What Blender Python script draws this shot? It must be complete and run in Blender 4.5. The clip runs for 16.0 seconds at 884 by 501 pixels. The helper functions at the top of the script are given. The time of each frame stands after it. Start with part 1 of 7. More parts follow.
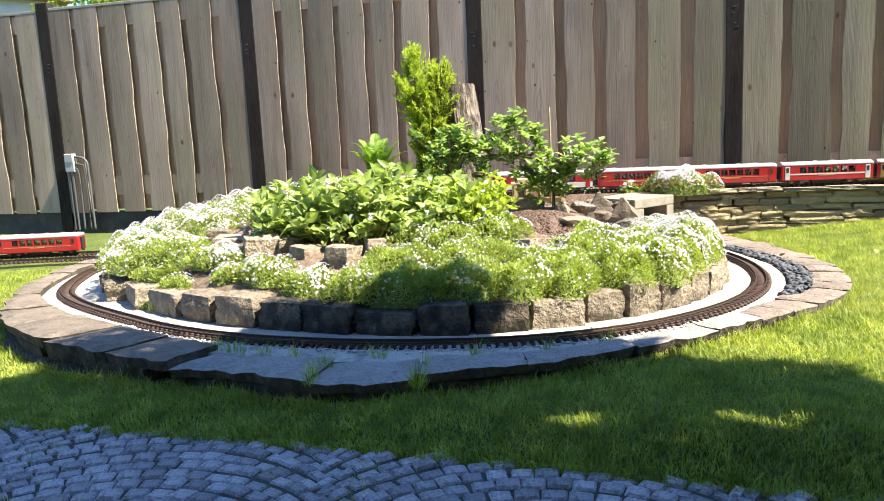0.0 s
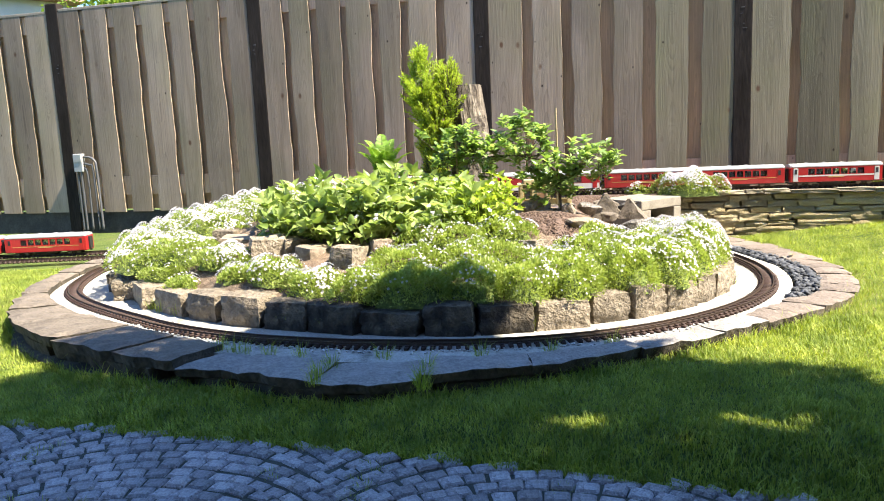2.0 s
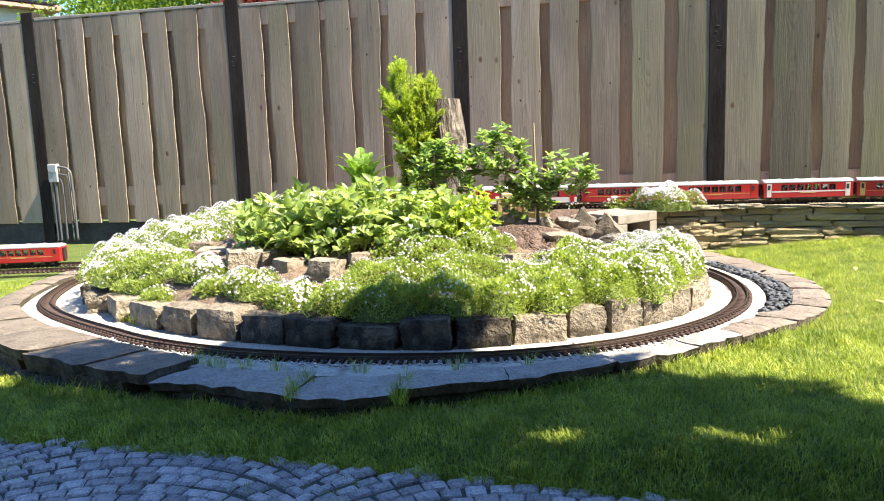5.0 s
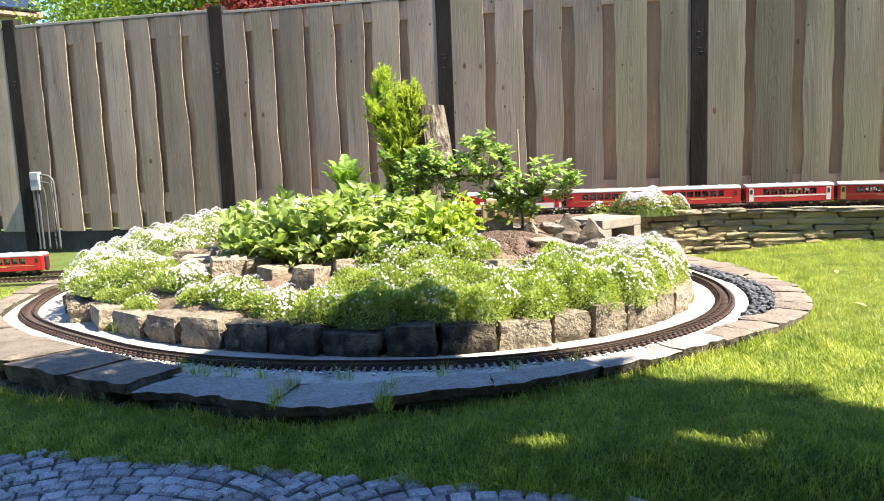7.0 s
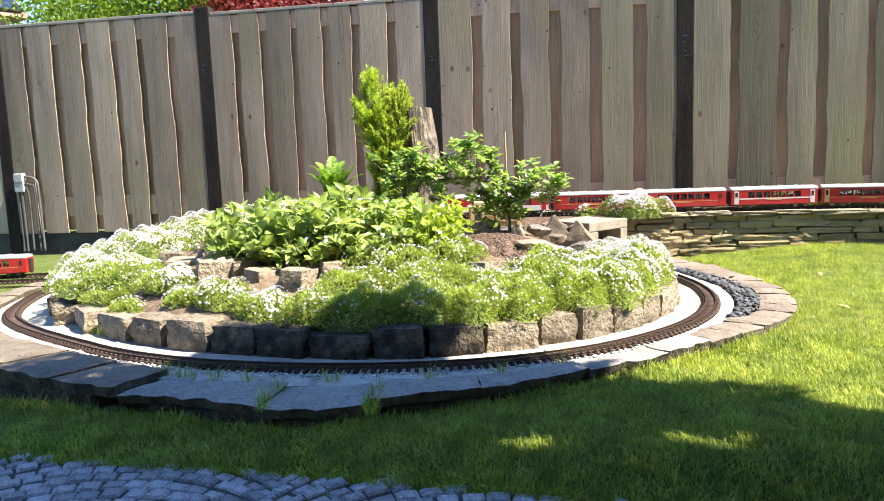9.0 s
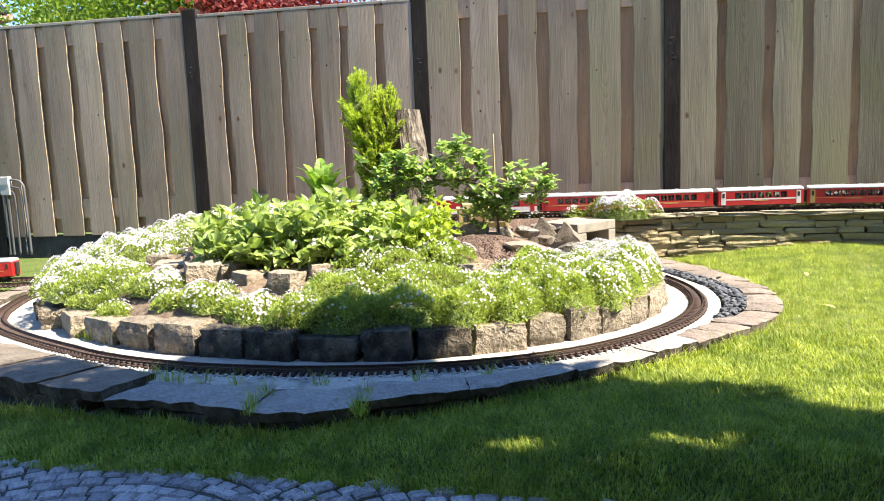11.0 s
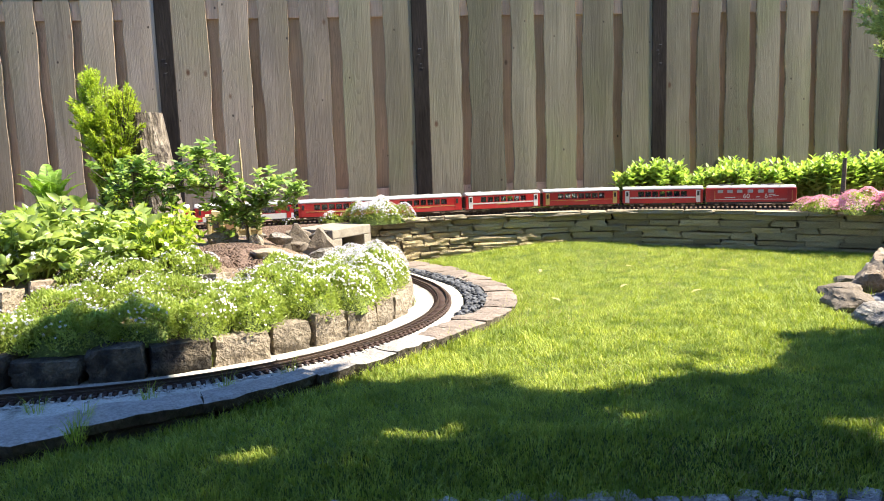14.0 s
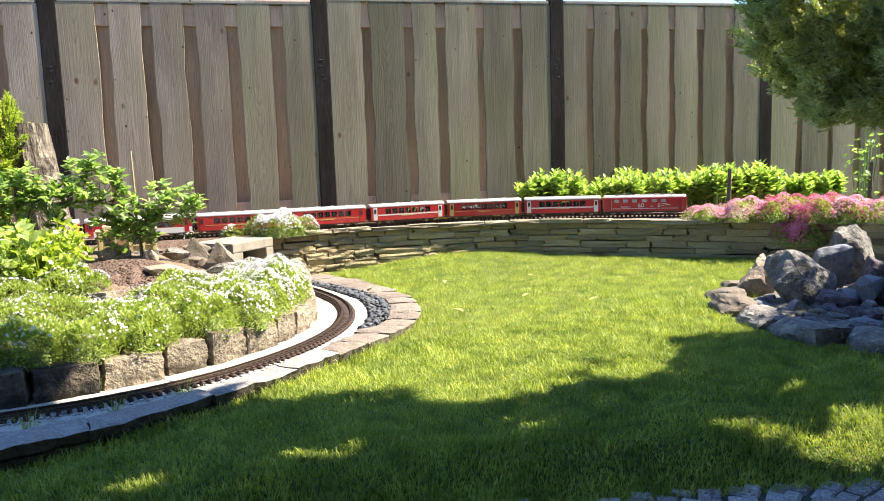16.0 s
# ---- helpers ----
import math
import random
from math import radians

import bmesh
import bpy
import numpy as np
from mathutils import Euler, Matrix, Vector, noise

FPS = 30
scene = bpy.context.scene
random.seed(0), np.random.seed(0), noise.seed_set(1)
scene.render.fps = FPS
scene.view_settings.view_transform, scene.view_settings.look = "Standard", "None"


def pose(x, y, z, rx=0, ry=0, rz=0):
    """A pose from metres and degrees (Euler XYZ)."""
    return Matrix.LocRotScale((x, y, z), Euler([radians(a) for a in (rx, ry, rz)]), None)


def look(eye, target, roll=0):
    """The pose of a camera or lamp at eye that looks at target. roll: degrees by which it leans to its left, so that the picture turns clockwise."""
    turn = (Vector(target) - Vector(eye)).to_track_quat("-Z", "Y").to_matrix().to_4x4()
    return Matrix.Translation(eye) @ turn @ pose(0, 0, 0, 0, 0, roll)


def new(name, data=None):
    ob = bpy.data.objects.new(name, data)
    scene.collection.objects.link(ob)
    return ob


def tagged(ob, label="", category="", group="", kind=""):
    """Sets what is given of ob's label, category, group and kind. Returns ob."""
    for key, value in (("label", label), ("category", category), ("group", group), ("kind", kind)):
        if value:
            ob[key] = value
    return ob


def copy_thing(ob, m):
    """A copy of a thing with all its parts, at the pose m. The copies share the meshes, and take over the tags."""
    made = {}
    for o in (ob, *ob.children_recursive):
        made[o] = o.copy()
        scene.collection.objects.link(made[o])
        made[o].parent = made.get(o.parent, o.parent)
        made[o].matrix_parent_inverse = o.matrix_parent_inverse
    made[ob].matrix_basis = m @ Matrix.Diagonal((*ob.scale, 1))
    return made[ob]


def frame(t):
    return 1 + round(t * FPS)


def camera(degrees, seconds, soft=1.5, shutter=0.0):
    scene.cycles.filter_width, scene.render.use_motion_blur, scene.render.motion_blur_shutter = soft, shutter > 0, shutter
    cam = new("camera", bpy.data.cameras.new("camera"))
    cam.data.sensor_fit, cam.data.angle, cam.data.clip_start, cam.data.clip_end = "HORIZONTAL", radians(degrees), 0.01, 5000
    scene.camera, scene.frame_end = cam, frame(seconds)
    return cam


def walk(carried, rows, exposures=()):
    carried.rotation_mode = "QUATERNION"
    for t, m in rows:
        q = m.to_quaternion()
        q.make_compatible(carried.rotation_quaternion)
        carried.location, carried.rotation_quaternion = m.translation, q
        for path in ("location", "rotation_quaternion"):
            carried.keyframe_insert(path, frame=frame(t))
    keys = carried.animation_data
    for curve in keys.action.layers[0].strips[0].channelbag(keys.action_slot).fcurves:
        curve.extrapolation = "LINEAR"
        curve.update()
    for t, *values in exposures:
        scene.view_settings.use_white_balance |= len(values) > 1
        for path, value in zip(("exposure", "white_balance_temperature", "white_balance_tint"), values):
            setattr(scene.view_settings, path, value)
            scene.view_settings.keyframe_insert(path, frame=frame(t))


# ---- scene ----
# ---- camera and walk ----
cam = camera(60.6, 16.0, 1.0)
PATH = [
    (0, 0.003, 0.000, 0.886, 0.00, -9.10, 2.57),
    (0.5, 0.015, 0.000, 0.885, 0.95, -8.88, 1.99),
    (1, 0.010, -0.002, 0.890, 1.10, -8.78, 2.13),
    (1.5, 0.010, 0.001, 0.886, 0.87, -8.97, 2.29),
    (2, 0.013, 0.001, 0.885, 0.61, -9.01, 2.47),
    (2.5, 0.013, 0.000, 0.885, 0.40, -9.02, 2.35),
    (3, 0.013, -0.000, 0.887, 0.14, -8.92, 2.09),
    (3.5, 0.013, -0.001, 0.887, -0.08, -8.76, 1.96),
    (4, 0.012, -0.001, 0.888, -0.36, -8.59, 1.90),
    (6.5, 0.028, -0.012, 0.896, -1.73, -7.73, 2.20),
    (7, 0.027, -0.009, 0.895, -1.98, -7.76, 2.22),
    (7.5, 0.028, -0.012, 0.895, -2.21, -7.70, 2.21),
    (8, 0.027, -0.010, 0.896, -2.47, -7.72, 2.10),
    (8.5, 0.027, -0.011, 0.896, -2.71, -7.67, 2.06),
    (11, 0.034, -0.015, 0.899, -3.71, -7.55, 2.22),
    (11.5, 0.044, -0.020, 0.903, -3.92, -7.47, 2.22),
    (12, 0.067, -0.030, 0.907, -4.48, -7.39, 2.40),
    (12.5, 0.100, -0.041, 0.910, -7.94, -7.31, 2.24),
    (13, 0.139, -0.054, 0.910, -12.87, -7.26, 1.99),
    (13.5, 0.161, -0.055, 0.902, -16.75, -7.37, 1.90),
    (14, 0.183, -0.060, 0.895, -20.34, -7.70, 1.84),
    (14.5, 0.200, -0.068, 0.903, -22.87, -7.63, 1.71),
    (15, 0.215, -0.072, 0.904, -25.15, -7.45, 1.66),
    (15.5, 0.219, -0.073, 0.907, -26.67, -7.31, 1.71),
    (16, 0.220, -0.073, 0.908, -27.17, -7.21, 1.87),
]
walk(cam, [(t, pose(x, y, z, 90 + p, r, w)) for t, x, y, z, w, p, r in PATH])

# ---- world and sun ----
SUN_AZ = radians(-21.0)      # direction towards the sun, from +x
SUN_EL = radians(54.0)
world = bpy.data.worlds.new("sky")
scene.world = world
world.use_nodes = True
wn = world.node_tree.nodes
sky = wn.new("ShaderNodeTexSky")
sky.sky_type = "NISHITA"
sky.sun_disc = False
sky.sun_elevation = SUN_EL
sky.sun_rotation = radians(90) - SUN_AZ
sky.air_density, sky.dust_density, sky.ozone_density = 1.0, 0.1, 10.0
world.node_tree.links.new(sky.outputs[0], wn["Background"].inputs[0])
wn["Background"].inputs[1].default_value = 0.110
sun_data = bpy.data.lights.new("sun", "SUN")
sun_data.energy, sun_data.angle, sun_data.color = 5.0, radians(0.55), (1.0, 0.905, 0.745)
sun = new("sun", sun_data)
sun_way = Vector((math.cos(SUN_AZ) * math.cos(SUN_EL), math.sin(SUN_AZ) * math.cos(SUN_EL), math.sin(SUN_EL)))
sun.matrix_world = look(sun_way * 30, (0, 0, 0))
scene.view_settings.exposure = 2.14

# ---- materials ----
def shader(name):
    m = bpy.data.materials.new(name)
    m.use_nodes = True
    return m, m.node_tree.nodes, m.node_tree.links, m.node_tree.nodes["Principled BSDF"]


def mixed(n, l, fac, a, b):
    x = n.new("ShaderNodeMix")
    x.data_type = "RGBA"
    l.new(fac, x.inputs[0])
    for k, v in ((6, a), (7, b)):
        if isinstance(v, tuple):
            x.inputs[k].default_value = (*v, 1)
        else:
            l.new(v, x.inputs[k])
    return x.outputs[2]


def ramped(n, l, fac, lo, hi):
    r = n.new("ShaderNodeMapRange")
    l.new(fac, r.inputs[0])
    r.inputs[1].default_value, r.inputs[2].default_value = lo, hi
    return r.outputs[0]


def noised(n, l, scale, detail=6.0, rough=0.6, stretch=None, coords="Object"):
    c = n.new("ShaderNodeTexCoord")
    x = n.new("ShaderNodeTexNoise")
    x.inputs["Scale"].default_value, x.inputs["Detail"].default_value, x.inputs["Roughness"].default_value = scale, detail, rough
    src = c.outputs[coords]
    if stretch:
        mp = n.new("ShaderNodeMapping")
        mp.inputs[3].default_value = stretch
        l.new(src, mp.inputs[0])
        src = mp.outputs[0]
    l.new(src, x.inputs[0])
    return x.outputs[0]


def varied(n, l, colour, amount=0.25, source="object"):
    """Colour with its lightness varied from piece to piece."""
    if source == "object":
        r = n.new("ShaderNodeObjectInfo").outputs["Random"]
    else:
        r = n.new("ShaderNodeNewGeometry").outputs["Random Per Island"]
    h = n.new("ShaderNodeHueSaturation")
    l.new(ramped(n, l, r, 0, 1), h.inputs["Value"])
    mr = h.inputs["Value"].links[0].from_node
    mr.inputs[3].default_value, mr.inputs[4].default_value = 1 - amount, 1 + amount
    l.new(colour, h.inputs["Color"])
    return h.outputs[0]


def bumped(n, l, bsdf, height, strength, dist):
    b = n.new("ShaderNodeBump")
    b.inputs["Strength"].default_value, b.inputs["Distance"].default_value = strength, dist
    l.new(height, b.inputs["Height"])
    l.new(b.outputs[0], bsdf.inputs["Normal"])


def surface(name, a, b, scale=8.0, rough=0.85, grain=60.0, bump=0.4, dist=0.004, vary=0.15, source="object", third=None, third_scale=3.0, third_at=(0.55, 0.7), stretch=None, spec=0.3, metal=0.0):
    """Two colours mixed by broad noise, a third one in patches, fine grain and bump."""
    m, n, l, p = shader(name)
    big = noised(n, l, scale, 5, 0.62, stretch)
    col = mixed(n, l, ramped(n, l, big, 0.34, 0.66), a, b)
    if third:
        col = mixed(n, l, ramped(n, l, noised(n, l, third_scale, 7, 0.68), *third_at), col, third)
    fine = noised(n, l, grain, 4, 0.6, stretch)
    dark = n.new("ShaderNodeMix")
    dark.data_type, dark.blend_type = "RGBA", "MULTIPLY"
    dark.inputs[0].default_value = 1.0
    l.new(col, dark.inputs[6])
    g = n.new("ShaderNodeMapRange")
    l.new(fine, g.inputs[0])
    g.inputs[1].default_value, g.inputs[2].default_value, g.inputs[3].default_value, g.inputs[4].default_value = 0.3, 0.7, 0.7, 1.22
    l.new(g.outputs[0], dark.inputs[7])
    col = dark.outputs[2]
    if vary:
        col = varied(n, l, col, vary, source)
    l.new(col, p.inputs["Base Color"])
    p.inputs["Roughness"].default_value = rough
    p.inputs["Specular IOR Level"].default_value = spec
    p.inputs["Metallic"].default_value = metal
    if bump:
        bumped(n, l, p, fine, bump, dist)
    return m


def leafy(name, a, b, through_light=0.45, rough=0.5, vary=0.35, tint=(1.12, 1.15, 0.55)):
    """Leaf: two greens from leaf to leaf, some light passing through."""
    m, n, l, p = shader(name)
    r = n.new("ShaderNodeNewGeometry").outputs["Random Per Island"]
    col = mixed(n, l, r, a, b)
    col = mixed(n, l, ramped(n, l, noised(n, l, 9.0, 3), 0.35, 0.7), col, tuple(c * (1 - vary) for c in a))
    l.new(col, p.inputs["Base Color"])
    p.inputs["Roughness"].default_value = rough
    p.inputs["Specular IOR Level"].default_value = 0.35
    t = n.new("ShaderNodeBsdfTranslucent")
    warm = n.new("ShaderNodeMix")
    warm.data_type, warm.blend_type = "RGBA", "MULTIPLY"
    warm.inputs[0].default_value = 1.0
    warm.inputs[7].default_value = (*tint, 1)
    l.new(col, warm.inputs[6])
    l.new(warm.outputs[2], t.inputs[0])
    mx = n.new("ShaderNodeMixShader")
    mx.inputs[0].default_value = through_light
    l.new(p.outputs[0], mx.inputs[1])
    l.new(t.outputs[0], mx.inputs[2])
    l.new(mx.outputs[0], n["Material Output"].inputs[0])
    return m


def paint(name, colour, rough=0.35, grime=0.12, metal=0.0, coat=0.0):
    m, n, l, p = shader(name)
    col = mixed(n, l, ramped(n, l, noised(n, l, 14.0, 6), 0.45, 0.75), colour, tuple(c * (1 - grime) + 0.02 for c in colour))
    l.new(col, p.inputs["Base Color"])
    p.inputs["Roughness"].default_value = rough
    p.inputs["Metallic"].default_value = metal
    p.inputs["Coat Weight"].default_value = coat
    return m


def wood_board(name, a, b, third, vary=0.18, grain=0.5):
    """Weathered sawn softwood: growth rings cut lengthwise, knots, algae and grey patches."""
    m, n, l, p = shader(name)

    def math_node(op, x, y=None, z=None):
        q = n.new("ShaderNodeMath")
        q.operation = op
        for i, v in enumerate((x, y, z)):
            if v is None:
                continue
            if isinstance(v, (int, float)):
                q.inputs[i].default_value = v
            else:
                l.new(v, q.inputs[i])
        return q.outputs[0]

    c = n.new("ShaderNodeTexCoord")
    info = n.new("ShaderNodeObjectInfo")
    shift = n.new("ShaderNodeVectorMath")
    shift.operation = "MULTIPLY_ADD"
    l.new(info.outputs["Random"], shift.inputs[0])
    shift.inputs[1].default_value = (13.0, 7.0, 29.0)
    l.new(c.outputs["Object"], shift.inputs[2])
    gen = n.new("ShaderNodeSeparateXYZ")
    l.new(c.outputs["Generated"], gen.inputs[0])
    across = math_node("MULTIPLY_ADD", gen.outputs[0], 0.21, -0.105)

    def slow(scale, stretch, detail=2.0, add=0.0):
        mp = n.new("ShaderNodeMapping")
        mp.inputs[1].default_value = (add, add * 2, add * 3)
        mp.inputs[3].default_value = stretch
        l.new(shift.outputs[0], mp.inputs[0])
        q = n.new("ShaderNodeTexNoise")
        q.inputs["Scale"].default_value, q.inputs["Detail"].default_value = scale, detail
        l.new(mp.outputs[0], q.inputs[0])
        return q.outputs[0]

    # knots push the rings aside
    vor = n.new("ShaderNodeTexVoronoi")
    mp3 = n.new("ShaderNodeMapping")
    mp3.inputs[3].default_value = (1.0, 0.0, 0.6)
    l.new(shift.outputs[0], mp3.inputs[0])
    vor.inputs["Scale"].default_value = 5.5
    l.new(mp3.outputs[0], vor.inputs[0])
    bulge = n.new("ShaderNodeMapRange")
    bulge.interpolation_type = "SMOOTHSTEP"
    l.new(vor.outputs["Distance"], bulge.inputs[0])
    bulge.inputs[1].default_value, bulge.inputs[2].default_value, bulge.inputs[3].default_value, bulge.inputs[4].default_value = 0.0, 0.22, 0.03, 0.0
    depth = math_node("MULTIPLY_ADD", slow(1.0, (0.3, 0.3, 0.8), 1.0), 0.22, -0.08)
    off = math_node("MULTIPLY_ADD", slow(1.1, (0.3, 0.3, 0.7), 1.0, 5.0), 0.10, -0.05)
    x = math_node("ADD", across, off)
    r = math_node("SQRT", math_node("ADD", math_node("MULTIPLY", x, x), math_node("MULTIPLY", depth, depth)))
    r = math_node("ADD", r, bulge.outputs[0])
    r = math_node("MULTIPLY_ADD", slow(22.0, (1.0, 1.0, 0.2), 3.0), 0.008, r)
    ring = math_node("FRACT", math_node("MULTIPLY", r, 125.0))
    line = n.new("ShaderNodeMapRange")
    line.interpolation_type = "SMOOTHSTEP"
    l.new(ring, line.inputs[0])
    line.inputs[1].default_value, line.inputs[2].default_value = 0.45, 0.97
    where = ramped(n, l, slow(3.0, (1, 1, 0.35), 3.0, 9.0), 0.36, 0.66)
    heart = ramped(n, l, math_node("ABSOLUTE", x), 0.055, 0.008)
    fac = math_node("MULTIPLY", line.outputs[0], math_node("MULTIPLY_ADD", math_node("MULTIPLY", where, heart), grain, 0.06))
    fib = slow(150.0, (1.0, 1.0, 0.02), 5.0)
    col = mixed(n, l, ramped(n, l, slow(5.0, (1, 1, 0.15), 4.0, 2.0), 0.3, 0.7), a, b)
    col = mixed(n, l, ramped(n, l, slow(1.6, (1, 1, 0.6), 5.0, 3.0), 0.46, 0.70), col, third)
    col = mixed(n, l, ramped(n, l, slow(2.3, (1, 1, 0.5), 6.0, 7.0), 0.52, 0.72), col, tuple(0.62 * q for q in b))
    col = mixed(n, l, fac, col, tuple(q * 0.42 for q in a))
    knot = ramped(n, l, vor.outputs["Distance"], 0.10, 0.04)
    pick = n.new("ShaderNodeSeparateColor")
    l.new(vor.outputs["Color"], pick.inputs[0])
    knot = math_node("MULTIPLY", knot, ramped(n, l, pick.outputs[0], 0.25, 0.6))
    col = mixed(n, l, knot, col, (0.11, 0.06, 0.035))
    # pin knots and worm holes
    pins = n.new("ShaderNodeTexVoronoi")
    mp4 = n.new("ShaderNodeMapping")
    mp4.inputs[1].default_value = (3.0, 0.0, 1.0)
    mp4.inputs[3].default_value = (1.0, 0.0, 0.7)
    l.new(shift.outputs[0], mp4.inputs[0])
    pins.inputs["Scale"].default_value = 10.0
    l.new(mp4.outputs[0], pins.inputs[0])
    few = n.new("ShaderNodeSeparateColor")
    l.new(pins.outputs["Color"], few.inputs[0])
    dot = math_node("MULTIPLY", ramped(n, l, pins.outputs["Distance"], 0.085, 0.045), ramped(n, l, few.outputs[1], 0.52, 0.60))
    col = mixed(n, l, dot, col, (0.045, 0.032, 0.024))
    # dark weather streaks running down
    streak = ramped(n, l, slow(14.0, (1.0, 1.0, 0.05), 4.0, 11.0), 0.56, 0.74)
    col = mixed(n, l, math_node("MULTIPLY", streak, 0.45), col, tuple(0.45 * q for q in a))
    fm = n.new("ShaderNodeMix")
    fm.data_type, fm.blend_type = "RGBA", "MULTIPLY"
    fm.inputs[0].default_value = 1.0
    l.new(col, fm.inputs[6])
    g = n.new("ShaderNodeMapRange")
    l.new(fib, g.inputs[0])
    g.inputs[1].default_value, g.inputs[2].default_value, g.inputs[3].default_value, g.inputs[4].default_value = 0.3, 0.7, 0.84, 1.12
    l.new(g.outputs[0], fm.inputs[7])
    col = varied(n, l, fm.outputs[2], vary)
    l.new(col, p.inputs["Base Color"])
    p.inputs["Roughness"].default_value = 0.85
    p.inputs["Specular IOR Level"].default_value = 0.2
    bumped(n, l, p, math_node("MULTIPLY_ADD", line.outputs[0], -0.2, fib), 0.45, 0.003)
    return m


M = {}
M["soil"] = surface("dark crumbly soil", (0.095, 0.062, 0.047), (0.155, 0.105, 0.080), 25, 0.95, 120, 1.0, 0.01, 0)
M["turf"] = surface("turf under grass", (0.055, 0.088, 0.016), (0.115, 0.15, 0.028), 6, 0.95, 90, 1.0, 0.02, 0, third=(0.11, 0.10, 0.045), third_scale=2.0)
M["grass"] = leafy("lawn grass", (0.188, 0.272, 0.036), (0.54, 0.575, 0.115), 0.40, 0.58, 0.22, (1.08, 1.09, 0.45))
M["dry"] = leafy("dry grass", (0.34, 0.30, 0.115), (0.52, 0.45, 0.20), 0.3, 0.6)
M["sett"] = surface("grey granite sett", (0.225, 0.213, 0.222), (0.420, 0.400, 0.408), 70, 0.75, 190, 1.0, 0.008, 0.30, third=(0.122, 0.115, 0.126), third_scale=60, third_at=(0.56, 0.66))
M["settrun"] = surface("grey granite setts", (0.225, 0.213, 0.222), (0.420, 0.400, 0.408), 70, 0.75, 190, 1.0, 0.008, 0.30, "island", third=(0.122, 0.115, 0.126), third_scale=60, third_at=(0.56, 0.66))
M["brickwall"] = surface("brown brick of the unseen wall", (0.144, 0.0864, 0.0612), (0.216, 0.137, 0.101), 6, 0.9, 50, 0.6, 0.006, 0)
M["joint"] = surface("sandy joint filling", (0.035, 0.040, 0.032), (0.072, 0.074, 0.058), 30, 0.95, 150, 0.7, 0.004, 0)
M["kerb"] = surface("sandstone slab", (0.119, 0.0972, 0.0756), (0.187, 0.155, 0.122), 7, 0.88, 85, 0.8, 0.008, 0.16, third=(0.0792, 0.0634, 0.0475), third_scale=10, third_at=(0.5, 0.68))
M["paleslab"] = surface("pale grey slab", (0.202, 0.184, 0.166), (0.281, 0.263, 0.241), 7, 0.88, 85, 0.8, 0.007, 0.12, third=(0.137, 0.122, 0.108), third_scale=10, third_at=(0.54, 0.7))
M["pinkslab"] = surface("pinkish sandstone slab", (0.144, 0.115, 0.095), (0.205, 0.168, 0.139), 7, 0.88, 85, 0.8, 0.007, 0.16, third=(0.101, 0.0792, 0.0648), third_scale=10, third_at=(0.52, 0.7))
# weathered slab sides, darkened further in colour for the shade on them
M["kerbside"] = surface("weathered slab edge, shade painted in", (0.042, 0.036, 0.027), (0.105, 0.087, 0.063), 12, 0.95, 45, 1.0, 0.016, 0.15, third=(0.108, 0.0864, 0.054), third_scale=8, third_at=(0.6, 0.72))
M["block"] = surface("rough basalt and tuff block", (0.160, 0.130, 0.096), (0.305, 0.255, 0.188), 9, 0.9, 40, 1.0, 0.025, 0.25, third=(0.075, 0.062, 0.048), third_scale=9, third_at=(0.52, 0.7))
# darker copy of the block stone, tree shade painted into its colour
M["shadeblock"] = surface("block darkened as tree shade", (0.034, 0.029, 0.024), (0.098, 0.082, 0.063), 11, 0.85, 40, 1.0, 0.03, 0.3, third=(0.187, 0.151, 0.101), third_scale=7, third_at=(0.53, 0.68))
M["slate"] = surface("mossy walling slate", (0.36, 0.285, 0.150), (0.61, 0.50, 0.290), 10, 0.88, 45, 1.0, 0.014, 0.34, third=(0.62, 0.58, 0.47), third_scale=30, third_at=(0.63, 0.69))
M["slatetop"] = surface("pale coping slate", (0.235, 0.196, 0.133), (0.345, 0.295, 0.212), 8, 0.88, 60, 0.7, 0.006, 0.15, third=(0.151, 0.139, 0.071), third_scale=9)
M["chip"] = surface("blue black slate chips", (0.0396, 0.0432, 0.0504), (0.0864, 0.09, 0.101), 20, 0.7, 120, 0.4, 0.002, 0.4, "island")
M["concrete"] = surface("pale concrete bed", (0.31, 0.292, 0.256), (0.40, 0.38, 0.335), 4, 0.9, 130, 0.6, 0.004, 0, third=(0.108, 0.098, 0.078), third_scale=7, third_at=(0.54, 0.72))
M["ballast"] = surface("white gravel", (0.396, 0.389, 0.374), (0.54, 0.533, 0.518), 30, 0.9, 120, 0.3, 0.002, 0.3, "island")
M["castblock"] = surface("cast concrete channel", (0.205, 0.180, 0.140), (0.265, 0.236, 0.190), 10, 0.9, 150, 0.5, 0.004, 0, third=(0.15, 0.13, 0.10), third_scale=6)
M["greyrock"] = surface("grey boulder", (0.070, 0.064, 0.058), (0.185, 0.168, 0.148), 10, 0.8, 45, 1.0, 0.02, 0.3, third=(0.259, 0.238, 0.202), third_scale=14, third_at=(0.56, 0.66))
M["bluerock"] = surface("smooth blue grey boulder", (0.108, 0.112, 0.126), (0.194, 0.198, 0.216), 14, 0.7, 70, 0.7, 0.006, 0.2, third=(0.072, 0.072, 0.0828), third_scale=18, third_at=(0.52, 0.68))
M["tanrock"] = surface("tan boulder", (0.216, 0.166, 0.122), (0.31, 0.252, 0.194), 8, 0.88, 60, 1.0, 0.01, 0.15, third=(0.122, 0.0972, 0.0756), third_scale=10, third_at=(0.54, 0.7))
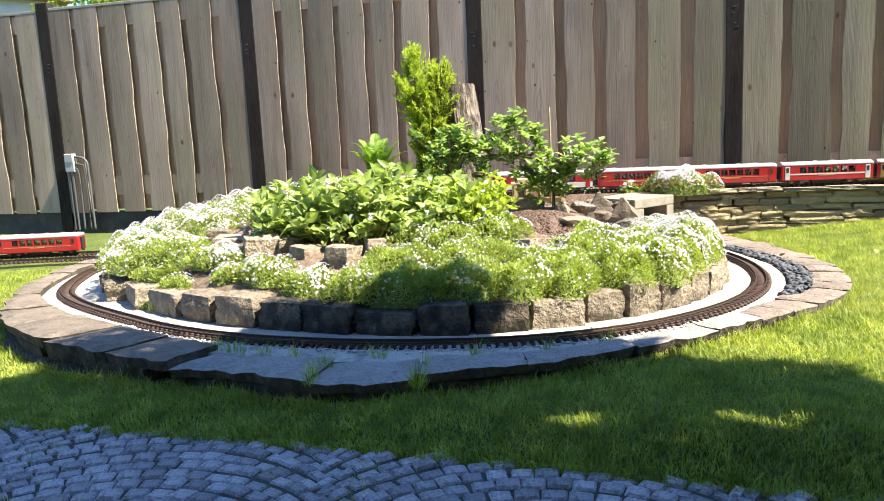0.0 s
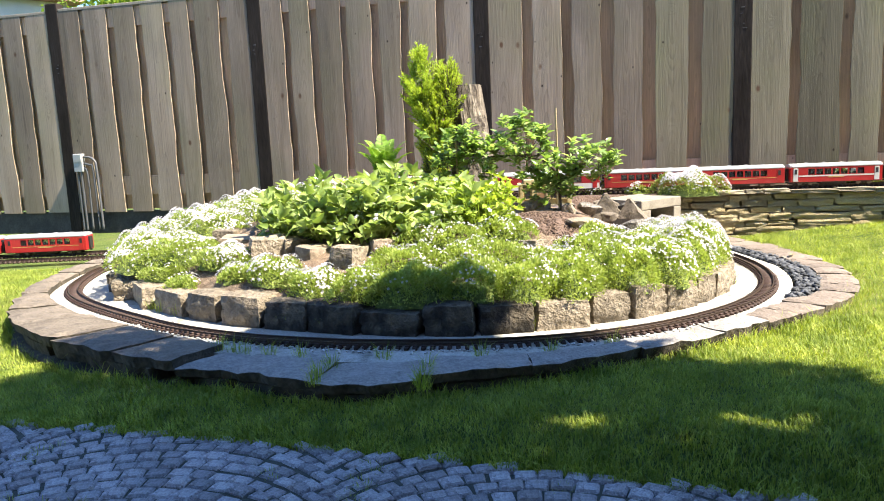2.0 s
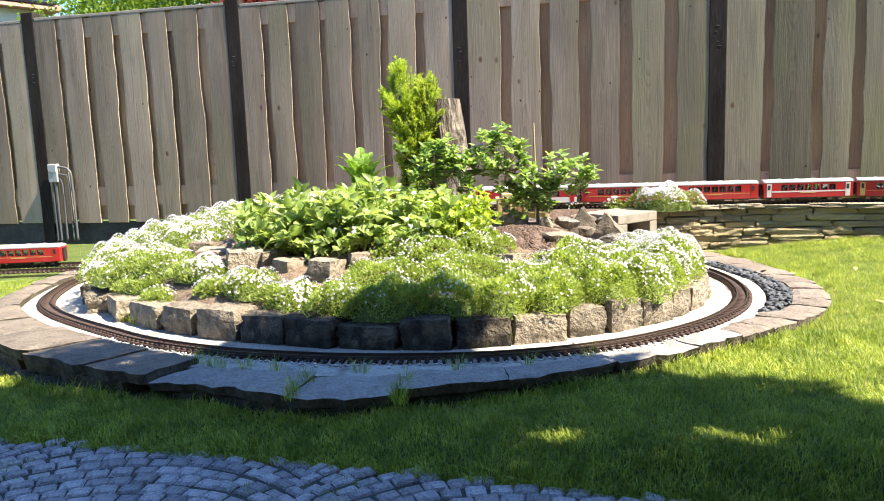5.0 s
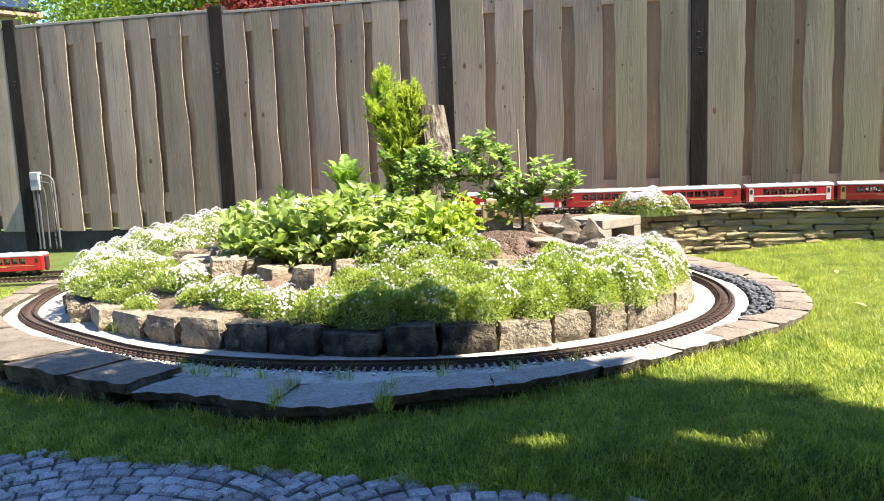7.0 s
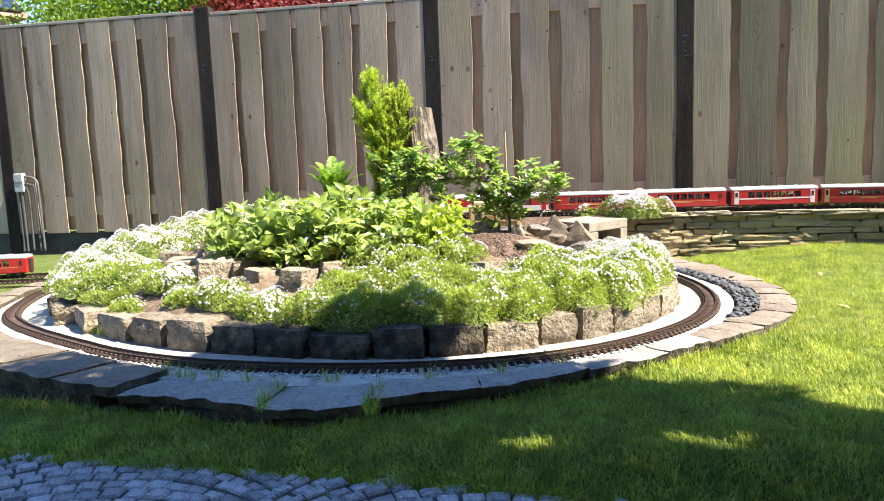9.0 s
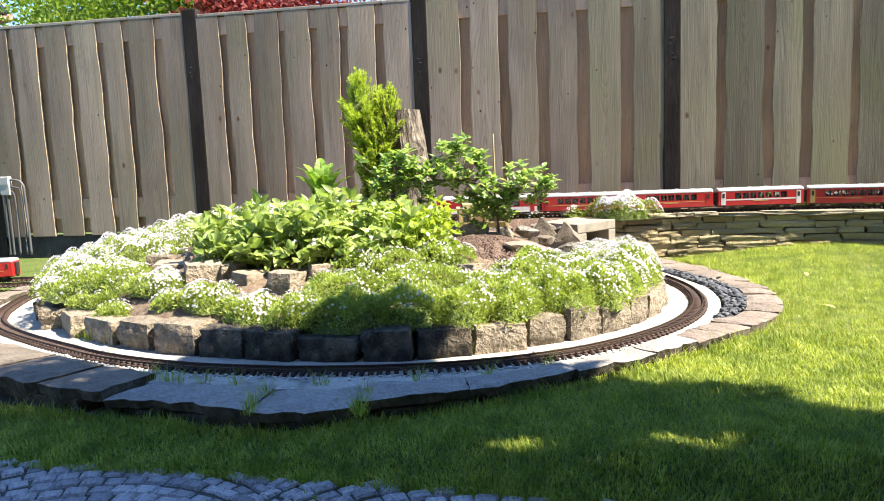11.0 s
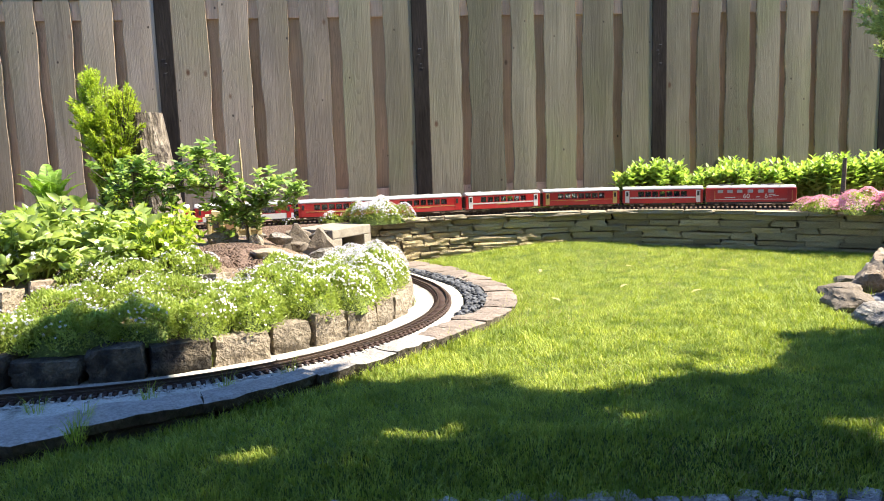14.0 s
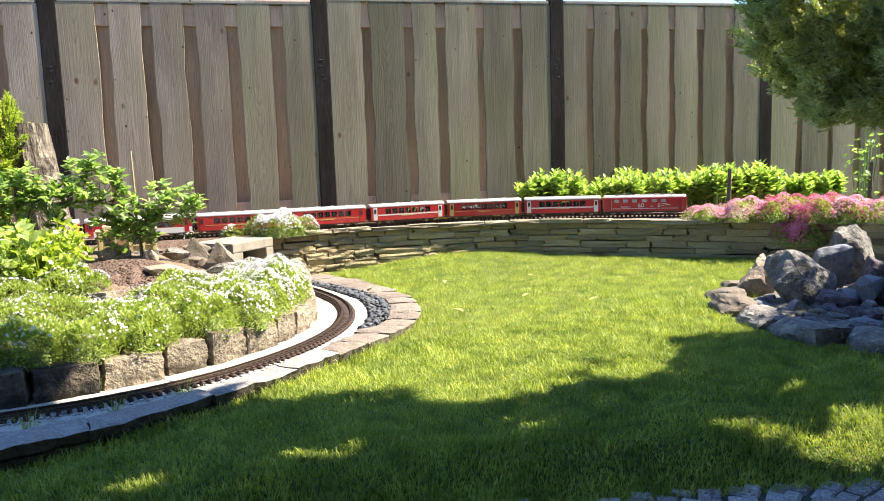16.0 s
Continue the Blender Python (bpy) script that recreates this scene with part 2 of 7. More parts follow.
M["purplerock"] = surface("purplish stone", (0.0612, 0.0446, 0.0518), (0.144, 0.112, 0.126), 14, 0.8, 60, 0.9, 0.01, 0.3, third=(0.187, 0.158, 0.158), third_scale=20, third_at=(0.6, 0.7))
M["board"] = wood_board("weathered fence board", (0.212, 0.162, 0.120), (0.325, 0.258, 0.198), (0.228, 0.190, 0.124), 0.30, 0.40)
M["mossboard"] = wood_board("weathered fence board with algae", (0.162, 0.135, 0.090), (0.250, 0.214, 0.146), (0.185, 0.174, 0.090), 0.32, 0.24)
M["backboard"] = wood_board("brown fence board", (0.47, 0.30, 0.175), (0.60, 0.40, 0.25), (0.40, 0.28, 0.17), 0.25, 0.4)
M["barkedge"] = surface("waney bark edge", (0.15, 0.115, 0.075), (0.42, 0.33, 0.22), 12, 0.95, 60, 1.0, 0.006, 0.2)
M["rail"] = wood_board("pinkish fence rail", (0.56, 0.365, 0.240), (0.64, 0.44, 0.30), (0.47, 0.33, 0.23), 0.1, 0.2)
M["caprail"] = wood_board("pale fence cap", (0.288, 0.238, 0.187), (0.346, 0.295, 0.238), (0.238, 0.216, 0.18), 0.1, 0.2)
M["post"] = surface("black brown post", (0.0202, 0.0158, 0.013), (0.0374, 0.0302, 0.0259), 9, 0.9, 80, 0.5, 0.003, 0.1, spec=0.06, stretch=(1, 1, 0.15))
M["gravelboard"] = surface("dark base board", (0.036, 0.0346, 0.0331), (0.0612, 0.0576, 0.054), 9, 0.8, 80, 0.3, 0.003, 0.1)
M["bark"] = surface("peeling bark", (0.0792, 0.0612, 0.0446), (0.288, 0.245, 0.191), 22, 0.95, 45, 1.0, 0.03, 0, third=(0.0396, 0.0302, 0.0245), third_scale=14, third_at=(0.48, 0.62), stretch=(1, 1, 0.22))
M["cutwood"] = surface("sawn stump top", (0.288, 0.238, 0.18), (0.36, 0.31, 0.245), 20, 0.9, 90, 0.4, 0.003, 0)
M["twig"] = surface("brown twig", (0.0936, 0.072, 0.0504), (0.144, 0.112, 0.0792), 30, 0.9, 120, 0.5, 0.002, 0)
M["bamboo"] = surface("bamboo cane", (0.331, 0.252, 0.137), (0.403, 0.317, 0.187), 12, 0.6, 100, 0.2, 0.001, 0.1)
M["core"] = surface("dark fill painted as inner shade", (0.108, 0.144, 0.0324), (0.173, 0.216, 0.0576), 40, 0.9, 160, 1.0, 0.01, 0)
M["phlox"] = leafy("creeping phlox leaf", (0.285, 0.365, 0.078), (0.48, 0.54, 0.185), 0.5, 0.5, 0.2)
M["white"] = leafy("white petal", (0.62, 0.59, 0.62), (0.70, 0.69, 0.70), 0.35, 0.6, 0.05, (1, 1, 1))
M["pink"] = leafy("pink petal", (0.60, 0.06, 0.19), (0.78, 0.40, 0.49), 0.35, 0.6, 0.2, (1, 1, 1))
M["palepink"] = leafy("pale pink petal", (0.72, 0.24, 0.36), (0.80, 0.60, 0.61), 0.35, 0.6, 0.15, (1, 1, 1))
M["broad"] = leafy("broad garden leaf", (0.245, 0.345, 0.085), (0.48, 0.555, 0.205), 0.48, 0.36, 0.35, (1.12, 1.12, 0.62))
M["yellowgreen"] = leafy("yellow green leaf", (0.285, 0.38, 0.045), (0.44, 0.52, 0.095), 0.5, 0.4, 0.25)
M["fern"] = leafy("fern frond", (0.176, 0.32, 0.04), (0.288, 0.424, 0.072), 0.45, 0.5, 0.2)
M["yew"] = leafy("yew shoot", (0.36, 0.47, 0.05), (0.55, 0.60, 0.12), 0.55, 0.5, 0.15)
M["yewmid"] = leafy("green yew needle", (0.225, 0.325, 0.042), (0.36, 0.44, 0.075), 0.45, 0.45, 0.2)
M["yewdark"] = leafy("basal yew needle", (0.024, 0.056, 0.016), (0.064, 0.104, 0.028), 0.25, 0.4)
M["apple"] = leafy("apple leaf", (0.190, 0.310, 0.080), (0.48, 0.57, 0.270), 0.5, 0.24, 0.25)
M["sedum"] = leafy("fleshy stonecrop leaf", (0.310, 0.450, 0.090), (0.520, 0.620, 0.190), 0.45, 0.45, 0.2, (1.08, 1.12, 0.6))
# crownleaf and conifer: shaded and lit copies of one needle colour
M["crownleaf"] = leafy("conifer crown needle, shade painted dark", (0.040, 0.070, 0.024), (0.080, 0.12, 0.040), 0.05, 0.6)
M["conifer"] = leafy("conifer spray", (0.33, 0.38, 0.14), (0.72, 0.73, 0.37), 0.5, 0.45, 0.3)
M["crown"] = leafy("tree leaf", (0.048, 0.104, 0.02), (0.088, 0.16, 0.032), 0.4, 0.5)
M["limegreen"] = leafy("lime green tree leaf", (0.128, 0.208, 0.016), (0.208, 0.288, 0.032), 0.5, 0.5)
M["maple"] = leafy("red maple leaf", (0.176, 0.024, 0.024), (0.28, 0.064, 0.048), 0.45, 0.5, 0.35, (1.2, 0.9, 0.8))
M["red"] = paint("coach red enamel", (0.34, 0.016, 0.017), 0.3, 0.1, 0, 0.3)
M["darkred"] = paint("dark red enamel", (0.27, 0.012, 0.018), 0.35, 0.1, 0, 0.3)
M["cream"] = paint("off white enamel", (0.518, 0.504, 0.475), 0.4)
M["roof"] = paint("silver grey roof", (0.302, 0.302, 0.302), 0.45)
M["black"] = paint("black plastic", (0.0158, 0.0151, 0.0158), 0.55)
M["gold"] = paint("yellow lining", (0.446, 0.324, 0.101), 0.45)
M["chassis"] = paint("brown black chassis", (0.0324, 0.0252, 0.023), 0.65)
M["steel"] = paint("bare rail steel", (0.252, 0.223, 0.202), 0.35, 0.3, 0.9)
M["railbrown"] = paint("brass brown rail", (0.0792, 0.054, 0.0396), 0.45, 0.3, 0.6)
M["sleeper"] = surface("brown plastic sleeper", (0.036, 0.0202, 0.0158), (0.0612, 0.036, 0.0288), 20, 0.7, 90, 0.3, 0.001, 0.15, "island")
M["boxgrey"] = paint("grey junction box", (0.337, 0.337, 0.325), 0.5)
M["conduit"] = paint("grey conduit", (0.085, 0.085, 0.088), 0.5)
M["cottage"] = surface("yellow model house wall", (0.346, 0.274, 0.13), (0.418, 0.346, 0.18), 25, 0.7, 120, 0.2, 0.001, 0)
M["cottagedoor"] = paint("brown model door", (0.202, 0.115, 0.0576), 0.5)
M["tile"] = surface("roof tile red", (0.202, 0.108, 0.0792), (0.259, 0.144, 0.108), 5, 0.8, 50, 0.3, 0.01, 0)
M["plaster"] = surface("house plaster", (0.432, 0.418, 0.389), (0.49, 0.475, 0.446), 3, 0.9, 60, 0.2, 0.003, 0)
M["panel"] = paint("solar panel", (0.0216, 0.0288, 0.0504), 0.15, 0.1, 0.3)
M["mulch"] = surface("dry mulch", (0.125, 0.088, 0.060), (0.21, 0.155, 0.11), 30, 0.95, 140, 1.0, 0.01, 0, third=(0.187, 0.151, 0.101), third_scale=50, third_at=(0.6, 0.68))


def glass_material(name, colour, alpha):
    m, n, l, p = shader(name)
    p.inputs["Base Color"].default_value = (*colour, 1)
    p.inputs["Roughness"].default_value = 0.06
    t = n.new("ShaderNodeBsdfTransparent")
    t.inputs[0].default_value = (0.9, 0.92, 0.92, 1)
    mx = n.new("ShaderNodeMixShader")
    mx.inputs[0].default_value = alpha
    l.new(t.outputs[0], mx.inputs[1])
    l.new(p.outputs[0], mx.inputs[2])
    l.new(mx.outputs[0], n["Material Output"].inputs[0])
    return m


M["glass"] = glass_material("clear coach window", (0.06, 0.06, 0.06), 0.22)


# ---- building helpers ----
def mesh_of(name, verts, faces, smooth=False):
    me = bpy.data.meshes.new(name)
    me.from_pydata([tuple(v) for v in verts], [], [tuple(f) for f in faces])
    if smooth:
        me.shade_smooth()
    return me


def fast_mesh(name, verts, faces, smooth=False):
    """Mesh from an array of points and an array of faces with equal corners."""
    me = bpy.data.meshes.new(name)
    k = faces.shape[1]
    me.vertices.add(len(verts))
    me.vertices.foreach_set("co", np.ascontiguousarray(verts, dtype=np.float32).ravel())
    me.loops.add(faces.size)
    me.loops.foreach_set("vertex_index", np.ascontiguousarray(faces, dtype=np.int32).ravel())
    me.polygons.add(len(faces))
    me.polygons.foreach_set("loop_start", np.arange(0, faces.size, k, dtype=np.int32))
    me.polygons.foreach_set("loop_total", np.full(len(faces), k, dtype=np.int32))
    me.update(calc_edges=True)
    if smooth:
        me.shade_smooth()
    return me


def put(name, me, material, parent=None, label="", m=None):
    ob = new(name, me)
    if material is not None and not me.materials:
        me.materials.append(M[material])
    if parent is not None:
        ob.parent = parent
    if m is not None:
        ob.matrix_basis = m
    if label:
        ob["label"] = label
    return ob


def part(name, bm, material, parent, label="", m=None, smooth=False):
    me = bpy.data.meshes.new(name)
    bm.to_mesh(me)
    bm.free()
    if smooth:
        me.shade_smooth()
    return put(name, me, material, parent, label, m)


def thing(name, label, category, m=None, group="", kind=""):
    ob = new(name)
    ob.empty_display_size = 0.05
    if m is not None:
        ob.matrix_basis = m
    return tagged(ob, label, category, group, kind)


def add_box(bm, x0, x1, y0, y1, z0, z1, bevel=0.0):
    g = bmesh.ops.create_cube(bm, size=1.0)
    for v in g["verts"]:
        v.co = Vector((x0 + (v.co.x + 0.5) * (x1 - x0), y0 + (v.co.y + 0.5) * (y1 - y0), z0 + (v.co.z + 0.5) * (z1 - z0)))
    if bevel:
        es = list({e for v in g["verts"] for e in v.link_edges})
        bmesh.ops.bevel(bm, geom=es, offset=bevel, segments=2, affect="EDGES", profile=0.6)
    return bm


def box(x0, x1, y0, y1, z0, z1, bevel=0.0):
    return add_box(bmesh.new(), x0, x1, y0, y1, z0, z1, bevel)


def rod(a, b, r0, r1=None, sides=8, bm=None):
    """A tapered round bar from a to b."""
    bm = bm or bmesh.new()
    a, b = Vector(a), Vector(b)
    d = b - a
    q = d.to_track_quat("Z", "Y").to_matrix().to_4x4()
    bmesh.ops.create_cone(bm, cap_ends=True, segments=sides, radius1=r0, radius2=r0 if r1 is None else r1, depth=d.length,
                          matrix=Matrix.Translation((a + b) / 2) @ q)
    return bm


def tube(points, radii, sides=8):
    """A bent tapered tube through the points."""
    verts, faces = [], []
    pts = [Vector(p) for p in points]
    for i, p in enumerate(pts):
        d = (pts[min(i + 1, len(pts) - 1)] - pts[max(i - 1, 0)]).normalized()
        q = d.to_track_quat("Z", "Y")
        r = radii[i] if hasattr(radii, "__len__") else radii
        for k in range(sides):
            a = 2 * math.pi * k / sides
            verts.append(p + q @ Vector((r * math.cos(a), r * math.sin(a), 0)))
    for i in range(len(pts) - 1):
        for k in range(sides):
            faces.append((i * sides + k, i * sides + (k + 1) % sides, (i + 1) * sides + (k + 1) % sides, (i + 1) * sides + k))
    faces.append(tuple(range(sides))[::-1])
    faces.append(tuple((len(pts) - 1) * sides + k for k in range(sides)))
    return verts, faces


def rock_mesh(name, sx, sy, sz, seed, cuts=3, square=0.6, rough=0.12, flat=True):
    """A stone: between a box (square=1) and a ball (0), knocked about."""
    bm = bmesh.new()
    bmesh.ops.create_cube(bm, size=2.0)
    bmesh.ops.subdivide_edges(bm, edges=bm.edges[:], cuts=cuts, use_grid_fill=True)
    off = Vector((seed * 3.71, seed * 1.37, seed * 5.11))
    for v in bm.verts:
        ball = v.co.normalized() * 1.18
        p = v.co * square + ball * (1 - square)
        k = noise.noise(p * 0.9 + off) * 1.2 + 0.6 * noise.noise(p * 2.3 + off) + 0.35 * noise.noise(p * 5.0 + off)
        if cuts > 4:
            # broken planes and chipped spots
            k += 0.5 * abs(noise.noise(p * 3.1 - off)) + 0.22 * noise.noise(p * 9.0 + off)
        p = p * (1 + rough * k)
        v.co = Vector((p.x * sx, p.y * sy, p.z * sz))
    me = bpy.data.meshes.new(name)
    bm.to_mesh(me)
    bm.free()
    me.shade_smooth()
    if flat:
        me.set_sharp_from_angle(angle=radians(34))
    return me


def crag_mesh(name, sx, sy, sz, seed, planes=9, cuts=7, rough=0.05, square=0.35, nearest=0.62):
    """A boulder with broken faces: a rounded lump cut by several planes."""
    rng = np.random.default_rng(seed)
    bm = bmesh.new()
    bmesh.ops.create_cube(bm, size=2.0)
    bmesh.ops.subdivide_edges(bm, edges=bm.edges[:], cuts=cuts, use_grid_fill=True)
    off = Vector((seed * 3.71, seed * 1.37, seed * 5.11))
    cutters = []
    for k in range(planes):
        d = Vector(rng.normal(size=3))
        d.z = d.z * 0.8 + 0.25
        cutters.append((d.normalized(), rng.uniform(nearest, 0.93)))
    for v in bm.verts:
        p = v.co * square + v.co.normalized() * 1.15 * (1 - square)
        for d, q in cutters:
            k = p.dot(d) - q
            if k > 0:
                p = p - d * k * 0.93
        k = noise.noise(p * 1.6 + off) + 0.6 * noise.noise(p * 4.0 + off) - 0.8 * abs(noise.noise(p * 3.0 - off)) + 0.3 * noise.noise(p * 9.0 + off)
        p = p * (1 + rough * k)
        v.co = Vector((p.x * sx, p.y * sy, p.z * sz))
    me = bpy.data.meshes.new(name)
    bm.to_mesh(me)
    bm.free()
    me.shade_smooth()
    me.set_sharp_from_angle(angle=radians(22))
    return me


def table(x, rows):
    """Value at x on a smooth-stepped table of (x, value)."""
    for (a, va), (b, vb) in zip(rows, rows[1:]):
        if x <= b:
            u = max(0.0, (x - a) / (b - a))
            return va + (vb - va) * u
    return rows[-1][1]


def along(path, step):
    """Points and directions every step metres on a rounded path."""
    p = [np.array(q, float) for q in path]
    fine = []
    for i in range(len(p) - 1):
        p0, p1, p2, p3 = p[max(i - 1, 0)], p[i], p[i + 1], p[min(i + 2, len(p) - 1)]
        for u in np.linspace(0, 1, 30, endpoint=i == len(p) - 2):
            fine.append(0.5 * ((2 * p1) + (p2 - p0) * u + (2 * p0 - 5 * p1 + 4 * p2 - p3) * u * u + (3 * p1 - p0 - 3 * p2 + p3) * u ** 3))
    fine = np.array(fine)
    s = np.concatenate([[0], np.cumsum(np.linalg.norm(np.diff(fine, axis=0), axis=1))])
    n = max(2, int(round(s[-1] / step)) + 1)
    at = np.linspace(0, s[-1], n)
    pts = np.stack([np.interp(at, s, fine[:, k]) for k in range(fine.shape[1])], 1)
    d = np.gradient(pts, axis=0)
    d /= np.linalg.norm(d, axis=1)[:, None]
    return pts, d


# ---- plan ----
CX, CY = 0.15, 4.35                      # middle of the planted mound
FENCE_O = np.array((0.258, 5.959))       # the fence's line
FENCE_U = np.array((0.9717, -0.2363))
TRACK_R = [(-30, 2.42), (171, 2.42), (184, 2.30), (191, 2.22), (198.5, 2.09), (205, 1.985), (212.5, 1.895), (224, 1.815), (232, 1.765),
           (244.5, 1.70), (258, 1.66), (270, 1.652), (290, 1.645), (300, 1.63), (311, 1.615), (321, 1.595), (330, 1.565), (338, 1.53), (345, 1.50), (353, 1.46), (360, 1.435), (375, 1.41), (395, 1.42)]
BED_R = [(0, 1.27), (30, 1.20), (90, 1.15), (130, 1.6), (170, 2.1), (190, 2.02), (201.8, 1.84), (211.3, 1.73), (219.6, 1.66), (228.6, 1.59),
         (238.4, 1.50), (251.3, 1.46), (270.2, 1.44), (287.7, 1.45), (301.7, 1.445), (318.2, 1.43), (331.3, 1.375), (345, 1.32), (360, 1.27)]
KERB_OUT = [(160, 2.68), (171, 2.64), (190, 2.49), (200, 2.44), (208, 2.37), (219, 2.26), (228, 2.17), (236, 2.12), (242, 2.05), (253, 2.08),
            (258, 2.06), (263, 1.99), (268, 1.945), (273, 1.925), (285.5, 1.845), (295, 1.825), (304, 1.815), (314, 1.865), (320, 1.915), (329, 1.95), (336, 1.94),
            (345, 1.92), (353, 1.88), (364, 1.86), (380, 1.84), (392, 1.82)]
KERB_IN = [(160, 2.5), (171, 2.50), (190, 2.36), (200, 2.20), (210, 2.06), (220, 1.95), (231, 1.89), (240, 1.86), (248, 1.83), (257, 1.80), (267, 1.785), (277, 1.765),
           (288, 1.72), (300, 1.69), (312, 1.69), (318, 1.715), (323, 1.765), (327, 1.79), (335, 1.78), (344, 1.77), (352, 1.71), (360, 1.665), (370, 1.62), (392, 1.59)]
LIP_R = [(150, 9.0), (306, 9.0), (312, 1.74), (320, 1.70), (327, 1.68), (337, 1.65), (348, 1.61), (354, 1.57), (362, 1.54), (392, 1.53)]   # outer edge of the concrete
WALL = [(1.30, 5.09), (1.60, 5.04), (2.05, 5.03), (2.54, 4.93), (3.12, 4.76), (3.54, 4.47), (4.08, 3.90), (4.43, 3.46), (4.75, 3.0), (5.0, 2.4)]
BACK_TRACK = [(-1.6, 5.55), (-0.6, 5.50), (0.4, 5.42), (1.03, 5.34), (1.58, 5.24), (2.2, 5.15), (2.84, 5.05), (3.4, 4.83), (3.92, 4.47), (4.39, 4.06), (4.8, 3.6), (5.1, 3.1)]


def polar(angle, r):
    a = radians(angle)
    return np.array((CX + r * math.cos(a), CY + r * math.sin(a)))


def smooth(a, b, x):
    u = min(1.0, max(0.0, (x - a) / (b - a)))
    return u * u * (3 - 2 * u)


def patio_side(x, y):
    """Metres beyond the edge of the paving, negative on the paving."""
    return (y - 1.962 + 0.337 * x + 0.03 * min((x - 0.3) ** 2, 4.0)) * 0.948


def wall_side(x, y):
    """Metres in front of the terrace wall."""
    best = 9.0
    for (ax, ay), (bx, by) in zip(WALL, WALL[1:]):
        u = min(1.0, max(0.0, ((x - ax) * (bx - ax) + (y - ay) * (by - ay)) / ((bx - ax) ** 2 + (by - ay) ** 2)))
        best = min(best, math.hypot(x - ax - u * (bx - ax), y - ay - u * (by - ay)))
    return best


def lawn_z(x, y):
    z = 0.03 + 0.019 * min(3.0, max(-2.0, x)) + 0.010 * max(0.0, min(y, 6.0) - 2.8) + 0.035 * smooth(4.2, 4.9, y) * smooth(1.6, 2.4, x)
    z += 0.075 * smooth(-1.75, -2.35, x) * smooth(3.2, 4.0, y)
    z += 0.04 * smooth(0.75, 0.05, wall_side(x, y)) * smooth(2.0, 2.8, x)
    z += 0.012 * noise.noise(Vector((x * 1.3, y * 1.3, 0)))
    e = smooth(-0.02, 0.26, patio_side(x, y))
    return z * e - 0.010 * (1 - e)


def bed_z(x, y):
    d = math.hypot(x - CX, y - CY)
    t = math.degrees(math.atan2(y - CY, x - CX)) % 360
    u = max(0.0, 1 - d / table(t, BED_R))
    return 0.205 + 0.215 * smooth(0.0, 0.55, u) * (1 - 0.55 * smooth(0.55, 1.1, x)) + 0.05 * smooth(-0.3, -1.4, x) * smooth(0.02, 0.2, u)


# ---- ground ----
def ground_sheet():
    xs = np.concatenate([[-900, -300, -100, -40, -15, -8], np.arange(-5, 8.01, 0.12), [12, 20, 45, 100, 300, 900]])
    ys = np.concatenate([[-900, -300, -100, -40, -15, -6, -3], np.arange(-1, 7.6, 0.12), [9, 12, 20, 45, 100, 300, 900]])
    verts = []
    for y in ys:
        for x in xs:
            if patio_side(x, y) < 0.05 or abs(x) > 9 or y > 8 or y < -2:
                z = -0.06
            else:
                z = lawn_z(x, y)
                t = math.degrees(math.atan2(y - CY, x - CX)) % 360
                t = t + 360 if t < 150 else t
                if math.hypot(x - CX, y - CY) < (table(t, KERB_OUT) if t < 393 else 1.85) - 0.06:
                    z = -0.03
            verts.append((x, y, z))
    n = len(xs)
    faces = [(j * n + i, j * n + i + 1, (j + 1) * n + i + 1, (j + 1) * n + i) for j in range(len(ys) - 1) for i in range(n - 1)]
    g = put("ground", mesh_of("ground", verts, faces, True), "turf")
    return tagged(g, "mown garden lawn soil with worn green turf", "ground", kind="structure")


ground = ground_sheet()


# ---- unseen wall added behind the setts to block sky light ----
house = part("sky_screen_wall", box(-9, 9, -2.9, -2.6, -0.05, 5.6, 0.01), "brickwall", None)
tagged(house, "unseen brown wall added behind the camera to cut sky light", "wall", kind="structure")


# ---- mound with its bed ----
def bed_sheet():
    verts, faces = [], []
    rings, steps = 22, 120
    for i in range(rings + 1):
        for k in range(steps):
            t = 360 * k / steps
            r = table(t, BED_R) * (i / rings) * 0.985
            p = polar(t, r)
            z = bed_z(*p) + 0.02 * noise.noise(Vector((p[0] * 7, p[1] * 7, 1)))
            verts.append((p[0], p[1], z if i < rings else 0.06))
    for i in range(rings):
        for k in range(steps):
            faces.append((i * steps + k, i * steps + (k + 1) % steps, (i + 1) * steps + (k + 1) % steps, (i + 1) * steps + k))
    b = put("planting_bed", mesh_of("planting_bed", verts, faces, True), "mulch")
    return tagged(b, "raised round planting bed of dry brown soil", "flower bed", kind="structure")


bed_sheet()


def strip(name, inner, outer, a0, a1, z, thick, material, label, category, step=1.5):
    """A band round the mound between two radii, with a top and sides."""
    verts, faces = [], []
    ts = np.arange(a0, a1 + 0.01, step)
    for t in ts:
        for r, h in ((inner(t), z - thick), (inner(t), z), (outer(t), z), (outer(t), z - thick)):
            p = polar(t, r)
            verts.append((p[0], p[1], h))
    for i in range(len(ts) - 1):
        for k in range(3):
            faces.append((i * 4 + k, (i + 1) * 4 + k, (i + 1) * 4 + k + 1, i * 4 + k + 1))
    ob = put(name, mesh_of(name, verts, faces), material)
    return tagged(ob, label, category, kind="structure")


strip("track_bed", lambda t: table(t % 360, BED_R) - 0.10, lambda t: min(table(t, KERB_IN) + 0.05, table(t, LIP_R)), 150, 392, 0.095, 0.12, "concrete",
      "pale cast concrete strip under the garden railway", "track bed")


# ---- terrace along the fence ----
TERRACE_Z = 0.392


